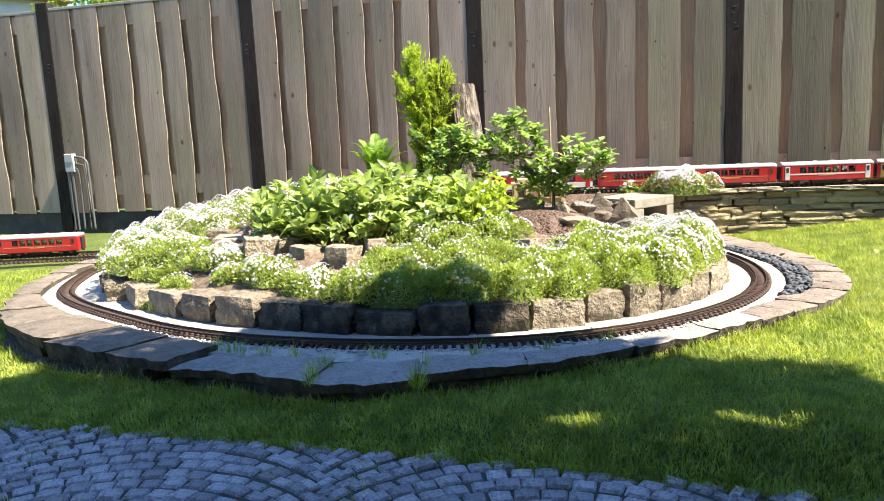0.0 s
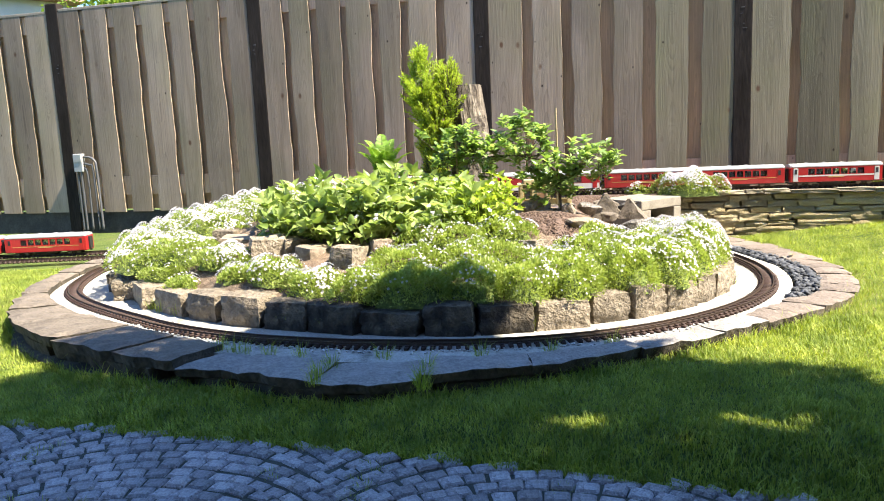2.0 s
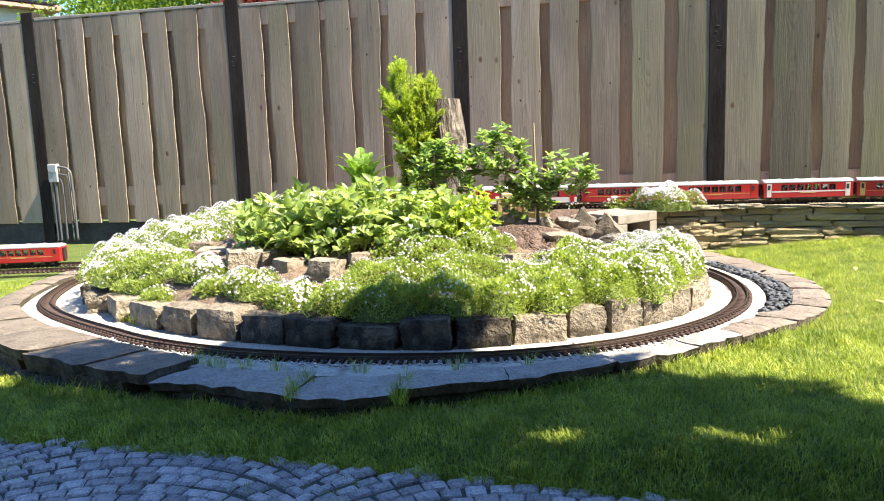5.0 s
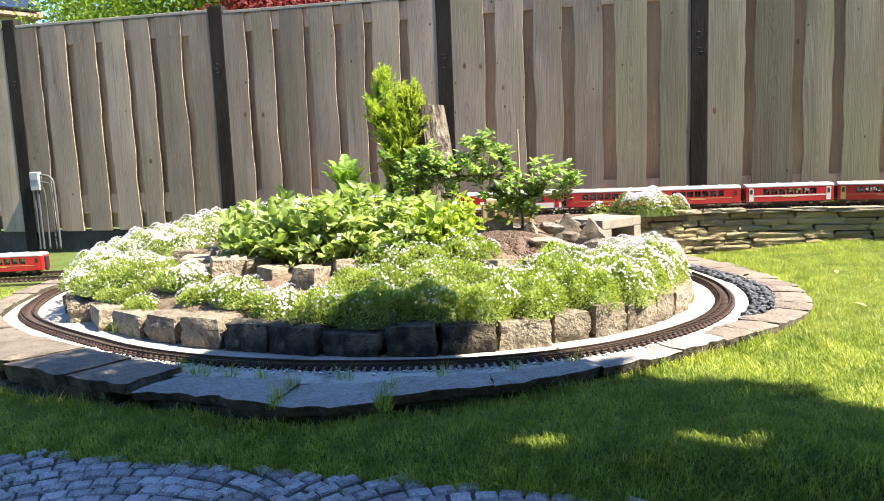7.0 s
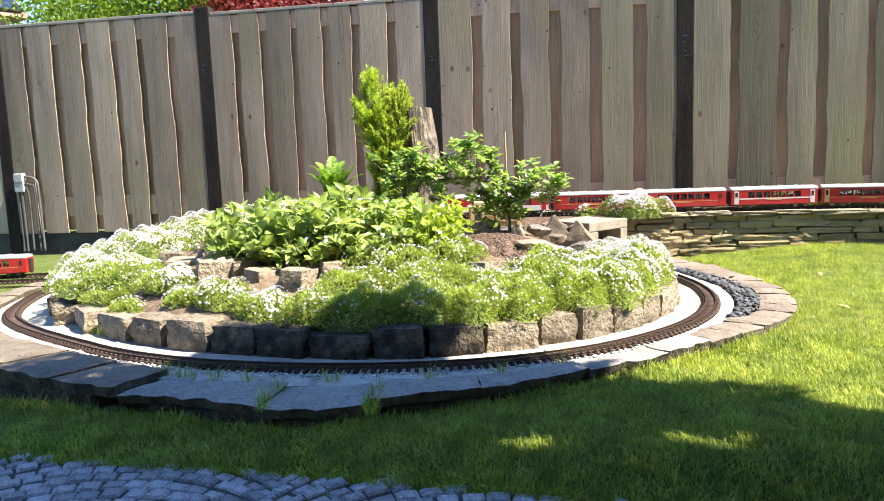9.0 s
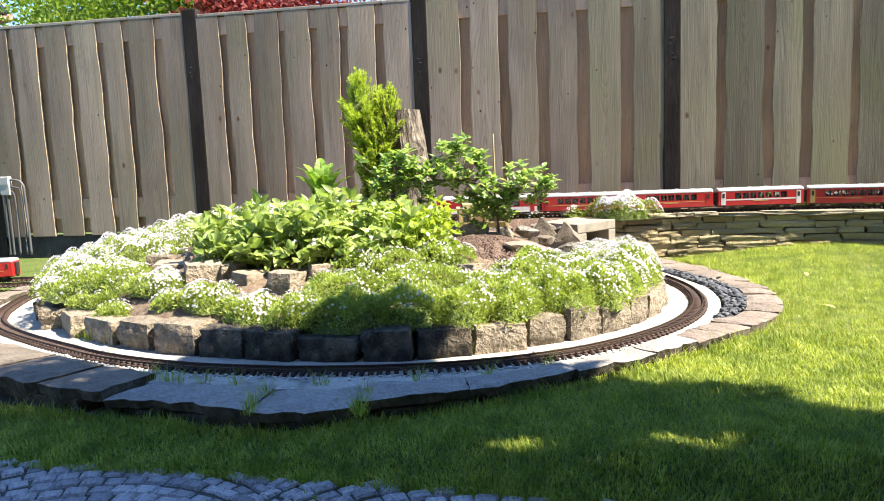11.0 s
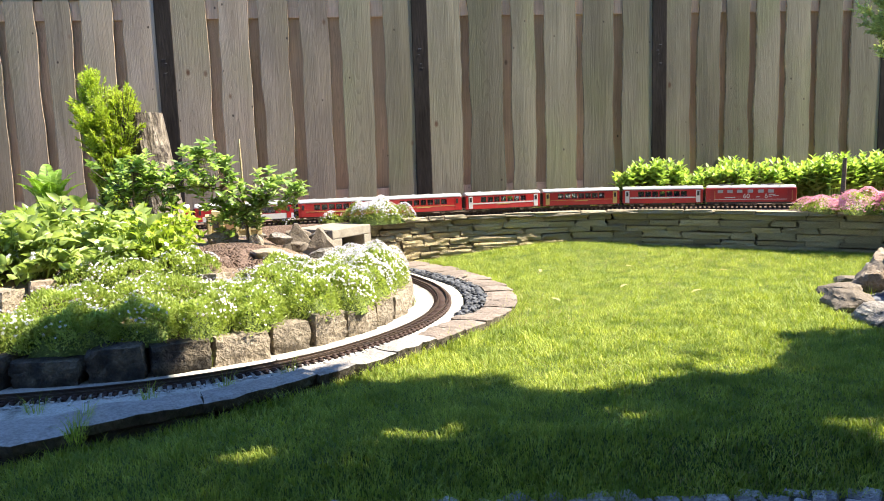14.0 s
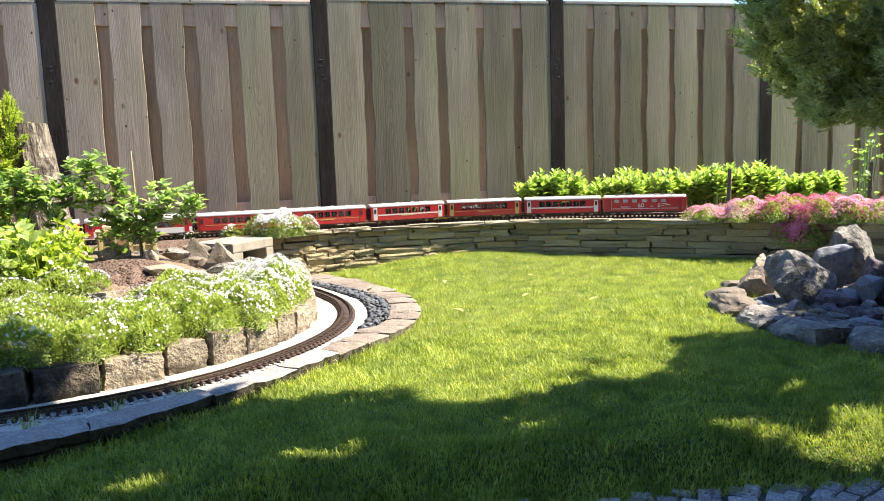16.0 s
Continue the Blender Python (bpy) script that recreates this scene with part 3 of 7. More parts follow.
def terrace():
    front = [(-1.15, 6.0), (-1.1, 5.40), (0.3, 5.22)] + [(x + 0.06, y + 0.09) for x, y in WALL]
    pts, d = along(front, 0.12)
    verts, faces = [], []
    for p, q in zip(pts, d):
        k = (p - FENCE_O) @ FENCE_U
        f = FENCE_O + FENCE_U * max(k, -1.3)
        f = f + np.array((0.2363, 0.9717)) * 0.1
        verts += [(p[0], p[1], -0.05), (p[0], p[1], TERRACE_Z), ((p[0] + f[0]) / 2, (p[1] + f[1]) / 2, TERRACE_Z + 0.008), (f[0], f[1], TERRACE_Z + 0.012)]
    for i in range(len(pts) - 1):
        for k in range(3):
            faces.append((i * 4 + k, (i + 1) * 4 + k, (i + 1) * 4 + k + 1, i * 4 + k + 1))
    t = put("terrace", mesh_of("terrace", verts, faces, True), "soil")
    return tagged(t, "narrow raised soil terrace between stone wall and fence", "terrace", kind="structure")


terrace()


# ---- fence ----
POSTS = (-5.69, -3.79, -1.85, 0.03, 1.89, 3.77, 5.70, 7.6, 9.5)
GAPS = (((-5.42, -5.36), (-5.15, -5.09), (-4.90, -4.83), (-4.63, -4.57), (-4.38, -4.32), (-4.12, -4.07)),
        ((-3.525, -3.47), (-3.256, -3.18), (-2.974, -2.90), (-2.686, -2.63), (-2.456, -2.394), (-2.173, -2.10)),
        ((-1.606, -1.547), (-1.371, -1.295), (-1.112, -1.05), (-0.852, -0.781), (-0.614, -0.541), (-0.322, -0.254)),
        ((0.335, 0.417), (0.632, 0.709), (0.914, 1.005), (1.21, 1.30), (1.521, 1.62)),
        ((2.198, 2.262), (2.521, 2.592), (2.771, 2.852), (3.099, 3.155), (3.403, 3.474)),
        ((4.026, 4.085), (4.27, 4.326), (4.514, 4.57), (4.766, 4.824), (5.029, 5.093), (5.30, 5.385)),
        ((6.015, 6.085), (6.34, 6.395), (6.62, 6.69), (6.9, 6.97), (7.2, 7.26)),
        ((7.9, 7.97), (8.2, 8.27), (8.5, 8.56), (8.8, 8.87), (9.1, 9.16)))
FENCE_TOP, FENCE_FOOT = 2.065, 0.285
FENCE_M = Matrix(((0.9717, 0.2363, 0, 0.258), (-0.2363, 0.9717, 0, 5.959), (0, 0, 1, 0), (0, 0, 0, 1)))


def board_mesh(x0, x1, z0, z1, thick, seed, waney=0.016, wood="board"):
    """An upright board with uneven bark edges; x along the fence, thickness towards the viewer."""
    verts, faces = [], []
    n = 22
    for i in range(n + 1):
        z = z0 + (z1 - z0) * i / n
        a = waney * (noise.noise(Vector((seed * 3.3, z * 2.2, 0))) + 0.5 * noise.noise(Vector((seed * 3.3, z * 6.0, 4))) + 0.22 * noise.noise(Vector((seed * 3.3, z * 17.0, 6))))
        b = waney * (noise.noise(Vector((seed * 5.9, z * 2.2, 9))) + 0.5 * noise.noise(Vector((seed * 5.9, z * 6.0, 2))) + 0.22 * noise.noise(Vector((seed * 5.9, z * 17.0, 8))))
        cup = 0.003 * noise.noise(Vector((seed, z, 3)))
        verts += [(x0 + a, -thick + cup, z), (x0 + a + 0.0006, -thick - 0.0003 + cup, z), (x1 + b - 0.0006, -thick - 0.0003 + cup, z), (x1 + b, -thick + cup, z), (x1 + b, 0, z), (x0 + a, 0, z)]
    for i in range(n):
        for k in range(6):
            faces.append((i * 6 + k, i * 6 + (k + 1) % 6, (i + 1) * 6 + (k + 1) % 6, (i + 1) * 6 + k))
    faces.append((5, 4, 3, 2, 1, 0))
    faces.append(tuple(n * 6 + k for k in range(6)))
    me = mesh_of("board", verts, faces)
    me.materials.append(M[wood])
    me.materials.append(M["barkedge"])
    for i in range(n):
        for k in (3, 5):
            me.polygons[i * 6 + k].material_index = 1
    return me


def fence_panel(i):
    a, b = POSTS[i] + 0.066, POSTS[i + 1] - 0.066
    panel = thing("timber_fence", "weathered grey brown overlapping timber fence panel", "fence", FENCE_M, "garden fence panels")
    lift = 0.012 * math.sin(i * 2.1) if i < 4 else 0.030 + 0.004 * (i % 2)
    edges = [(0, a - 0.012)] + list(GAPS[i]) + [(b + 0.012, 0)]
    for k in range(len(edges) - 1):
        me = board_mesh(edges[k][1], edges[k + 1][0], FENCE_FOOT + 0.012 * random.random(), FENCE_TOP - 0.025 + lift, 0.020, i * 20 + k, wood="mossboard" if i > 3 or (i == 3 and k > 3) else "board")
        put("board", me, "board", panel, m=pose(0, -0.0095, 0))
    for k, (g0, g1) in enumerate(GAPS[i]):
        x = (g0 + g1) / 2
        me = board_mesh(x - 0.085, x + 0.085, FENCE_FOOT + 0.03, FENCE_TOP - 0.03 + lift, 0.018, i * 20 + 60 + k, 0.006, "backboard")
        put("recessed_board", me, "backboard", panel, "brown recessed board", pose(0, 0.030, 0))
    for name, z0, z1 in (("rail", 1.885, FENCE_TOP - 0.03 + lift), ("rail", 0.44, 0.605)):
        part(name, box(a + 0.01, b - 0.01, -0.0085, 0.0115, z0, z1, 0.002), "rail", panel, "pinkish cross rail")
    part("cap", box(a + 0.002, b - 0.002, -0.0315, 0.035, FENCE_TOP - 0.024 + lift, FENCE_TOP + lift, 0.004), "caprail", panel, "pale capping strip")
    part("base_board", box(a, b, -0.008, 0.02, -0.02, FENCE_FOOT + 0.016, 0.003), "gravelboard", panel, "dark base board")
    return panel


for i in range(len(POSTS) - 1):
    fence_panel(i)


def fence_post(x, k):
    p = thing("fence_post", "black weathered square fence post with scratches", "post", FENCE_M @ pose(x, 0, 0), "fence posts")
    part("shaft", box(-0.060, 0.060, -0.0335, 0.055, -0.02, 2.105 + 0.02 * math.sin(k * 1.7), 0.006), "post", p)
    rng = np.random.default_rng(k + 3)
    for z in (1.50, 1.53, 1.57, 1.60, 1.64):
        if rng.random() < 0.75:
            a = rng.uniform(-0.03, 0.0)
            part("notch", box(a, a + rng.uniform(0.01, 0.035), -0.0355, -0.0325, z, z + rng.uniform(0.002, 0.006), 0.0), "conduit", p, "pale scratch")
    return p


for k, x in enumerate(POSTS):
    fence_post(x, k)


# ---- garden railway track ----
def track_pieces(name, pts, d, label, sleeper_step=0.0315):
    """Two rails and the sleepers along a line of points; z is the underside of the sleepers."""
    t = thing(name, label, "railway track")
    n = np.stack([-d[:, 1], d[:, 0]], 1)
    n /= np.linalg.norm(n, axis=1)[:, None]
    for side in (-1, 1):
        verts, faces = [], []
        prof = ((-0.0045, 0.011), (-0.0045, 0.0135), (-0.0012, 0.0145), (-0.0012, 0.0195), (-0.002, 0.020), (-0.002, 0.0228),
                (0.002, 0.0228), (0.002, 0.020), (0.0012, 0.0195), (0.0012, 0.0145), (0.0045, 0.0135), (0.0045, 0.011))
        for p, q in zip(pts, n):
            for u, h in prof:
                o = side * 0.0235 + u
                verts.append((p[0] + q[0] * o, p[1] + q[1] * o, p[2] + h))
        m = len(prof)
        for i in range(len(pts) - 1):
            for k in range(m):
                faces.append((i * m + k, i * m + (k + 1) % m, (i + 1) * m + (k + 1) % m, (i + 1) * m + k))
        put("rail", mesh_of("rail", verts, faces), "railbrown", t, "worn brown metal rail")
    s = np.concatenate([[0], np.cumsum(np.linalg.norm(np.diff(pts[:, :2], axis=0), axis=1))])
    base = np.array([(x, y, z) for z in (0.0, 0.011) for x, y in ((-0.046, -0.0075), (0.046, -0.0075), (0.046, 0.0075), (-0.046, 0.0075))])
    quad = np.array([(0, 1, 2, 3), (7, 6, 5, 4), (0, 4, 5, 1), (1, 5, 6, 2), (2, 6, 7, 3), (3, 7, 4, 0)])[:, ::-1]
    clip = np.array([(x, y, z) for z in (0.011, 0.016) for x, y in ((-0.006, -0.006), (0.006, -0.006), (0.006, 0.006), (-0.006, 0.006))])
    V, F = [], []
    for at in np.arange(0.01, s[-1], sleeper_step):
        p = np.array([np.interp(at, s, pts[:, k]) for k in range(3)])
        q = np.array([np.interp(at, s, d[:, k]) for k in range(2)])
        q /= np.linalg.norm(q)
        for piece, off in ((base, 0.0), (clip, -0.0315), (clip, 0.0315)):
            x = piece[:, 0] + off
            w = np.stack([p[0] - q[1] * x + q[0] * piece[:, 1], p[1] + q[0] * x + q[1] * piece[:, 1], p[2] + piece[:, 2]], 1)
            F.append(quad + 8 * len(V))
            V.append(w)
    ob = put("sleeper_run", fast_mesh("sleeper_run", np.concatenate(V), np.concatenate(F)), "sleeper", t, "brown plastic sleepers")
    tagged(ob, kind="stuff")
    return t


ring = np.array([polar(t, table(t, TRACK_R)) for t in np.arange(166, 391, 1.0)])
ring, ring_d = along([(x, y) for x, y in ring[::6]], 0.03)
track_pieces("ring_track", np.c_[ring, np.full(len(ring), 0.096)], ring_d, "narrow garden railway track curving round the flower mound")
back, back_d = along(BACK_TRACK, 0.03)
track_pieces("terrace_track", np.c_[back, np.full(len(back), TERRACE_Z + 0.008)], back_d, "garden railway track along the timber fence")
for y in (5.02, 5.26):
    line = np.array([(x, y + 0.02 * (x + 3.0), 0.125) for x in np.arange(-5.2, -2.05, 0.05)])
    track_pieces("siding_track", line, np.tile([1.0, 0.02], (len(line), 1)), "straight garden railway siding with parked coaches")


# ---- rolling stock ----
def body_profile(w, z0, z1, lean=0.004):
    return [(-w, z0), (w, z0), (w, z0 + 0.6 * (z1 - z0)), (w - lean, z1), (-w + lean, z1), (-w, z0 + 0.6 * (z1 - z0))]


def roof_bm(l, w, z, rise):
    bm = bmesh.new()
    prof = [(-w, z)] + [(w * -math.cos(math.pi * k / 10), z + 0.006 + rise * math.sin(math.pi * k / 10)) for k in range(11)] + [(w, z)]
    rows = []
    for x in (-l / 2, -l / 2 + 0.012, l / 2 - 0.012, l / 2):
        f = 0.92 if abs(x) > l / 2 - 0.005 else 1.0
        rows.append([bm.verts.new((x, u * f, z + (h - z) * f)) for u, h in prof])
    for a, b in zip(rows, rows[1:]):
        for k in range(len(prof) - 1):
            bm.faces.new((a[k], a[k + 1], b[k + 1], b[k]))
    bm.faces.new(rows[0][::-1])
    bm.faces.new(rows[-1])
    bmesh.ops.recalc_face_normals(bm, faces=bm.faces)
    return bm


def wheel_set(parent, x):
    bogie = part("bogie", box(x - 0.05, x + 0.05, -0.034, 0.034, 0.006, 0.022, 0.003), "chassis", parent, "black bogie")
    for dx in (-0.034, 0.034):
        for side in (-0.03, 0.03):
            part("wheel", rod((x + dx, side - 0.004, 0.012), (x + dx, side + 0.004, 0.012), 0.0155, sides=14), "steel", bogie, "steel wheel")
    return bogie


def coach(kind, length=0.565, half=0.058, label=""):
    """A bogie coach: x along, y across, z from the rail head."""
    stripe, door_mat, lower = {"yellow": ("gold", "gold", "red"), "white": ("cream", "cream", "red"), "dark": ("gold", "red", "red"),
                               "panorama": ("cream", "red", "cream")}[kind]
    c = thing("coach", label, "model train coach", group="model railway coaches")
    L, w = length / 2, half
    z0, z1 = 0.020, 0.118
    if kind == "panorama":
        zs, wl0, wl1 = 0.058, 0.062, 0.108
    else:
        zs, wl0, wl1 = 0.056, 0.067, 0.106
    n = 6 if kind == "panorama" else 7
    x_in = L - (0.12 if kind == "panorama" else 0.105)
    pitch = 2 * x_in / n
    # side walls in bands, so that the window openings go through
    for side in (-1, 1):
        y0, y1 = (side * w - 0.002, side * w + 0.002)
        part("lower_side", box(-L, L, y0, y1, z0, zs, 0.0008), lower, c, "painted lower side")
        part("waist", box(-L, L, y0, y1, zs, wl0, 0.0), "darkred" if kind == "panorama" else "red", c)
        part("upper_side", box(-L, L, y0, y1, wl1, z1, 0.0008), "red", c)
        part("line", box(-L + 0.05, L - 0.05, side * (w + 0.0022) - 0.0006, side * (w + 0.0022) + 0.0006, zs - 0.001 if kind != "panorama" else wl1 + 0.002,
                         zs + (0.0018 if kind != "white" else 0.008) if kind != "panorama" else wl1 + 0.005), stripe, c, "painted lining")
        for k in range(n + 1):
            a = -x_in + k * pitch
            half_bar = 0.002 if kind == "panorama" else 0.0045
            x0 = -L if k == 0 else a - half_bar
            x1 = L if k == n else a + half_bar
            part("pillar", box(x0, x1, y0, y1, wl0, wl1, 0.0), "darkred" if kind == "panorama" and k in (0, n) else "red" if kind != "panorama" else "black", c)
        for k in range(n):
            a = -x_in + k * pitch
            me = box(a, a + pitch, side * (w - 0.001) - 0.0006, side * (w - 0.001) + 0.0006, wl0, wl1)
            win = part("window", me, "glass", c, "clear window")
        for x in (-L + 0.032, L - 0.032):
            d = part("door", box(x - 0.015, x + 0.015, side * (w + 0.0025) - 0.001, side * (w + 0.0025) + 0.001, z0 + 0.004, z1 - 0.006, 0.0006), door_mat, c, "coach door")
            part("door_window", box(x - 0.008, x + 0.008, side * (w + 0.004) - 0.0006, side * (w + 0.004) + 0.0006, 0.072, 0.104), "black", d)
        part("lettering_bar", box(-0.05, 0.05, side * (w + 0.0026) - 0.0005, side * (w + 0.0026) + 0.0005, 0.048, 0.053), "black" if kind == "panorama" else "gold", c, "lettering as a plain bar")
    for end in (-1, 1):
        e = part("end_wall", box(end * L - 0.002, end * L + 0.002, -w, w, z0, z1, 0.0008), "red", c, "red end wall")
        part("gangway", box(end * (L + 0.009) - 0.009, end * (L + 0.009) + 0.006, -0.022, 0.022, z0 + 0.006, z1 - 0.008, 0.002), "black", e, "black gangway bellows")
        part("coupling", rod((end * L, 0, 0.016), (end * (L + 0.016), 0, 0.016), 0.004), "black", c)
    part("roof", roof_bm(length + 0.004, w + 0.003, z1, 0.017 if kind != "panorama" else 0.022), "roof", c, "curved silver roof", smooth=False)
    for x in (-0.17, -0.06, 0.05, 0.16):
        part("roof_vent", box(x - 0.012, x + 0.012, -0.008, 0.008, z1 + 0.019, z1 + 0.027, 0.002), "roof", c)
    part("floor", box(-L + 0.003, L - 0.003, -w + 0.003, w - 0.003, z0 - 0.004, z0 + 0.004), "chassis", c)
    for k in range(n):
        for side in (-0.03, 0.03):
            part("seat", box(-x_in + (k + 0.25) * pitch, -x_in + (k + 0.5) * pitch, side - 0.018, side + 0.018, z0 + 0.004, 0.078, 0.003), "cream" if kind == "panorama" else "chassis", c)
    part("underframe_box", box(-0.09, 0.07, -0.04, 0.04, 0.004, z0 - 0.004, 0.002), "chassis", c)
    for x in (-L + 0.1, L - 0.1):
        wheel_set(c, x)
    return c


def locomotive():
    length, w = 0.60, 0.060
    L = length / 2
    z0, z1 = 0.022, 0.122
    c = thing("locomotive", "red electric model locomotive with silver roof and pantograph", "model locomotive")
    part("body", box(-L, L, -w, w, z0, z1, 0.006), "red", c, "red body shell")
    part("skirt", box(-L + 0.01, L - 0.01, -w + 0.006, w - 0.006, 0.010, z0 + 0.002, 0.002), "chassis", c)
    part("roof", roof_bm(length - 0.01, w - 0.004, z1 - 0.004, 0.016), "roof", c, "silver roof")
    for side in (-1, 1):
        y = side * (w + 0.0008)
        for x in (-0.2, -0.135, -0.07, 0.0, 0.07, 0.135):
            part("window", box(x - 0.018, x + 0.018, y - 0.001, y + 0.001, 0.088, 0.110, 0.0006), "roof", c, "side window")
        for x in (-0.255, 0.255):
            d = part("door", box(x - 0.014, x + 0.014, y - 0.001, y + 0.001, z0 + 0.01, z1 - 0.008, 0.0008), "darkred", c, "cab door")
            part("handrail", rod((x + 0.018, y * 1.03, z0 + 0.01), (x + 0.018, y * 1.03, z1 - 0.02), 0.0012, sides=6), "gold", d)
        part("lining", box(-L + 0.03, L - 0.03, y - 0.0008, y + 0.0008, 0.040, 0.0435), "cream", c, "white lining")
        for text, x in (("60", -0.025), ("6", 0.105)):
            cu = bpy.data.curves.new("number", "FONT")
            cu.body, cu.size, cu.extrude, cu.align_x = text, 0.046, 0.0006, "CENTER"
            ob = new("number", cu)
            ob.data.materials.append(M["cream"])
            ob.parent = c
            ob.matrix_basis = pose(-side * x, side * (w + 0.0016), 0.050, 90, 0, 0 if side < 0 else 180)
        for x0, x1, z in ((0.122, 0.165, 0.073), (0.122, 0.14, 0.060), (0.15, 0.185, 0.064), (0.04, 0.062, 0.056), (-0.17, -0.10, 0.052)):
            a, b = sorted((-side * x0, -side * x1))
            part("lettering_bar", box(a, b, y - 0.001, y + 0.001, z, z + 0.005), "cream", c, "lettering as a plain bar")
    for end in (-1, 1):
        part("windscreen", box(end * L - 0.001, end * L + 0.001, -0.045, 0.045, 0.084, 0.112, 0.0005), "black", c)
        for y in (-0.04, 0.04):
            part("headlamp", rod((end * L, y, 0.05), (end * (L + 0.004), y, 0.05), 0.006, sides=10), "cream", c)
        part("buffer_beam", box(end * L - 0.004, end * (L + 0.006), -0.05, 0.05, 0.012, 0.026, 0.001), "black", c)
        px = end * 0.16
        pan = part("pantograph", rod((px - 0.05, -0.03, z1 + 0.026), (px + 0.05, -0.03, z1 + 0.026), 0.002, sides=6), "chassis", c, "folded pantograph")
        for y in (-0.03, 0.03):
            part("arm", rod((px - 0.05, y, z1 + 0.016), (px + 0.05, y * 0.6, z1 + 0.030), 0.002, sides=6), "steel", pan)
        part("contact_strip", rod((px + 0.045, -0.05, z1 + 0.031), (px + 0.045, 0.05, z1 + 0.031), 0.003, sides=6), "steel", pan)
    for x in (-0.05, 0.03, 0.09):
        part("roof_box", box(x - 0.02, x + 0.02, -0.02, 0.02, z1 + 0.008, z1 + 0.022, 0.002), "roof", c)
    for x in (-0.19, 0.0, 0.19):
        wheel_set(c, x)
    return c


def set_on(ob, pts, s_of, at, length, z):
    """Stand a vehicle on the track with its middle at this length along it."""
    a = np.array([np.interp(at - 0.34 * length, s_of, pts[:, k]) for k in range(2)])
    b = np.array([np.interp(at + 0.34 * length, s_of, pts[:, k]) for k in range(2)])
    m = (a + b) / 2
    ob.matrix_basis = pose(m[0], m[1], z, 0, 0, math.degrees(math.atan2(b[1] - a[1], b[0] - a[0])))


s_back = np.concatenate([[0], np.cumsum(np.linalg.norm(np.diff(back, axis=0), axis=1))])
HEAD = float(np.interp(3.91, back[:, 0], s_back))     # rear of the locomotive
RAIL_TOP = TERRACE_Z + 0.008 + 0.0228
loco = locomotive()
set_on(loco, back, s_back, HEAD + 0.305, 0.60, RAIL_TOP)
LABELS = {"white": "red model coach with white doors and silver roof", "yellow": "red model coach with yellow doors and lining",
          "dark": "red model coach with thin yellow lining", "panorama": "red and white panorama model coach with large windows"}
made = {}
at = HEAD
for kind in ("white", "yellow", "white", "dark", "dark", "panorama", "panorama", "panorama"):
    length = 0.565 if kind != "panorama" else 0.66
    at -= length / 2 + 0.02
    if kind not in made:
        made[kind] = coach(kind, length, 0.058, LABELS[kind])
        c = made[kind]
    else:
        c = copy_thing(made[kind], Matrix())
    set_on(c, back, s_back, at, length, RAIL_TOP)
    at -= length / 2 + 0.02
for x in (-2.85, -3.46, -4.07):
    c = copy_thing(made["dark"], pose(x, 5.26 + 0.02 * (x + 3.0), 0.125 + 0.0228, 0, 0, 1.15))
    tagged(c, "parked red model coach with thin yellow lining", group="parked model coaches")


# ---- stones round the mound ----
def kerb_slab(a0, a1, z, thick, seed, inset=0.0, width=None):
    """A flat slab between two angles, with broken outer edge; made round its own middle."""
    mid = polar((a0 + a1) / 2, table((a0 + a1) / 2, KERB_OUT) - 0.12)
    na, nr = 9, 5
    top, low = [], []
    for i in range(na + 1):
        t = a0 + (a1 - a0) * i / na
        far = smooth(296, 312, t)
        ro = table(t, KERB_OUT) - inset + (0.026 - 0.016 * far) * noise.noise(Vector((t * 0.4, seed * (1 - far), 0))) + 0.010 * noise.noise(Vector((t * 1.7, seed * (1 - far), 5))) + 0.006 * noise.noise(Vector((t * 5.1, 3, 5)))
        ri = table(t, KERB_IN) if width is None else ro - width
        for j in range(nr + 1):
            r = ri + (ro - ri) * j / nr
            tt = t + (0.25 * noise.noise(Vector((r * 9, seed * 2.0, i))) if i in (0, na) else 0)
            p = polar(tt, r) - mid
            edge = 0.007 if j in (0, nr) or i in (0, na) else 0.0
            h = z - edge + 0.007 * noise.noise(Vector((t * 0.3, r * 8, seed))) + 0.005 * noise.noise(Vector((t * 0.9, r * 24, seed)))
            top.append((p[0], p[1], h))
            u = polar(tt, r - (0.012 if j == nr else 0)) - mid
            low.append((u[0], u[1], z - thick + 0.006 * noise.noise(Vector((t, r * 9, seed + 3)))))
    n = nr + 1
    faces = []
    flat_count = na * nr
    for i in range(na):
        for j in range(nr):
            faces.append((i * n + j, i * n + j + 1, (i + 1) * n + j + 1, (i + 1) * n + j)[::-1])
    o = len(top)
    rim = [j for j in range(n)] + [i * n + nr for i in range(1, na + 1)] + [na * n + j for j in range(nr - 1, -1, -1)] + [i * n for i in range(na - 1, 0, -1)]
    for a, b in zip(rim, rim[1:] + rim[:1]):
        faces.append((a, b, o + b, o + a)[::-1])
    me = mesh_of("slab", top + low, faces)
    if width is None:
        me.materials.append(M["kerb" if z > 0.12 else ("paleslab" if a1 < 306 else "pinkslab")])
        # side faces get the darker stone with their shade painted in
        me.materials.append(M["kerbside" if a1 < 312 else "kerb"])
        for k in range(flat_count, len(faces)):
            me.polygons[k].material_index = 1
    return me, mid


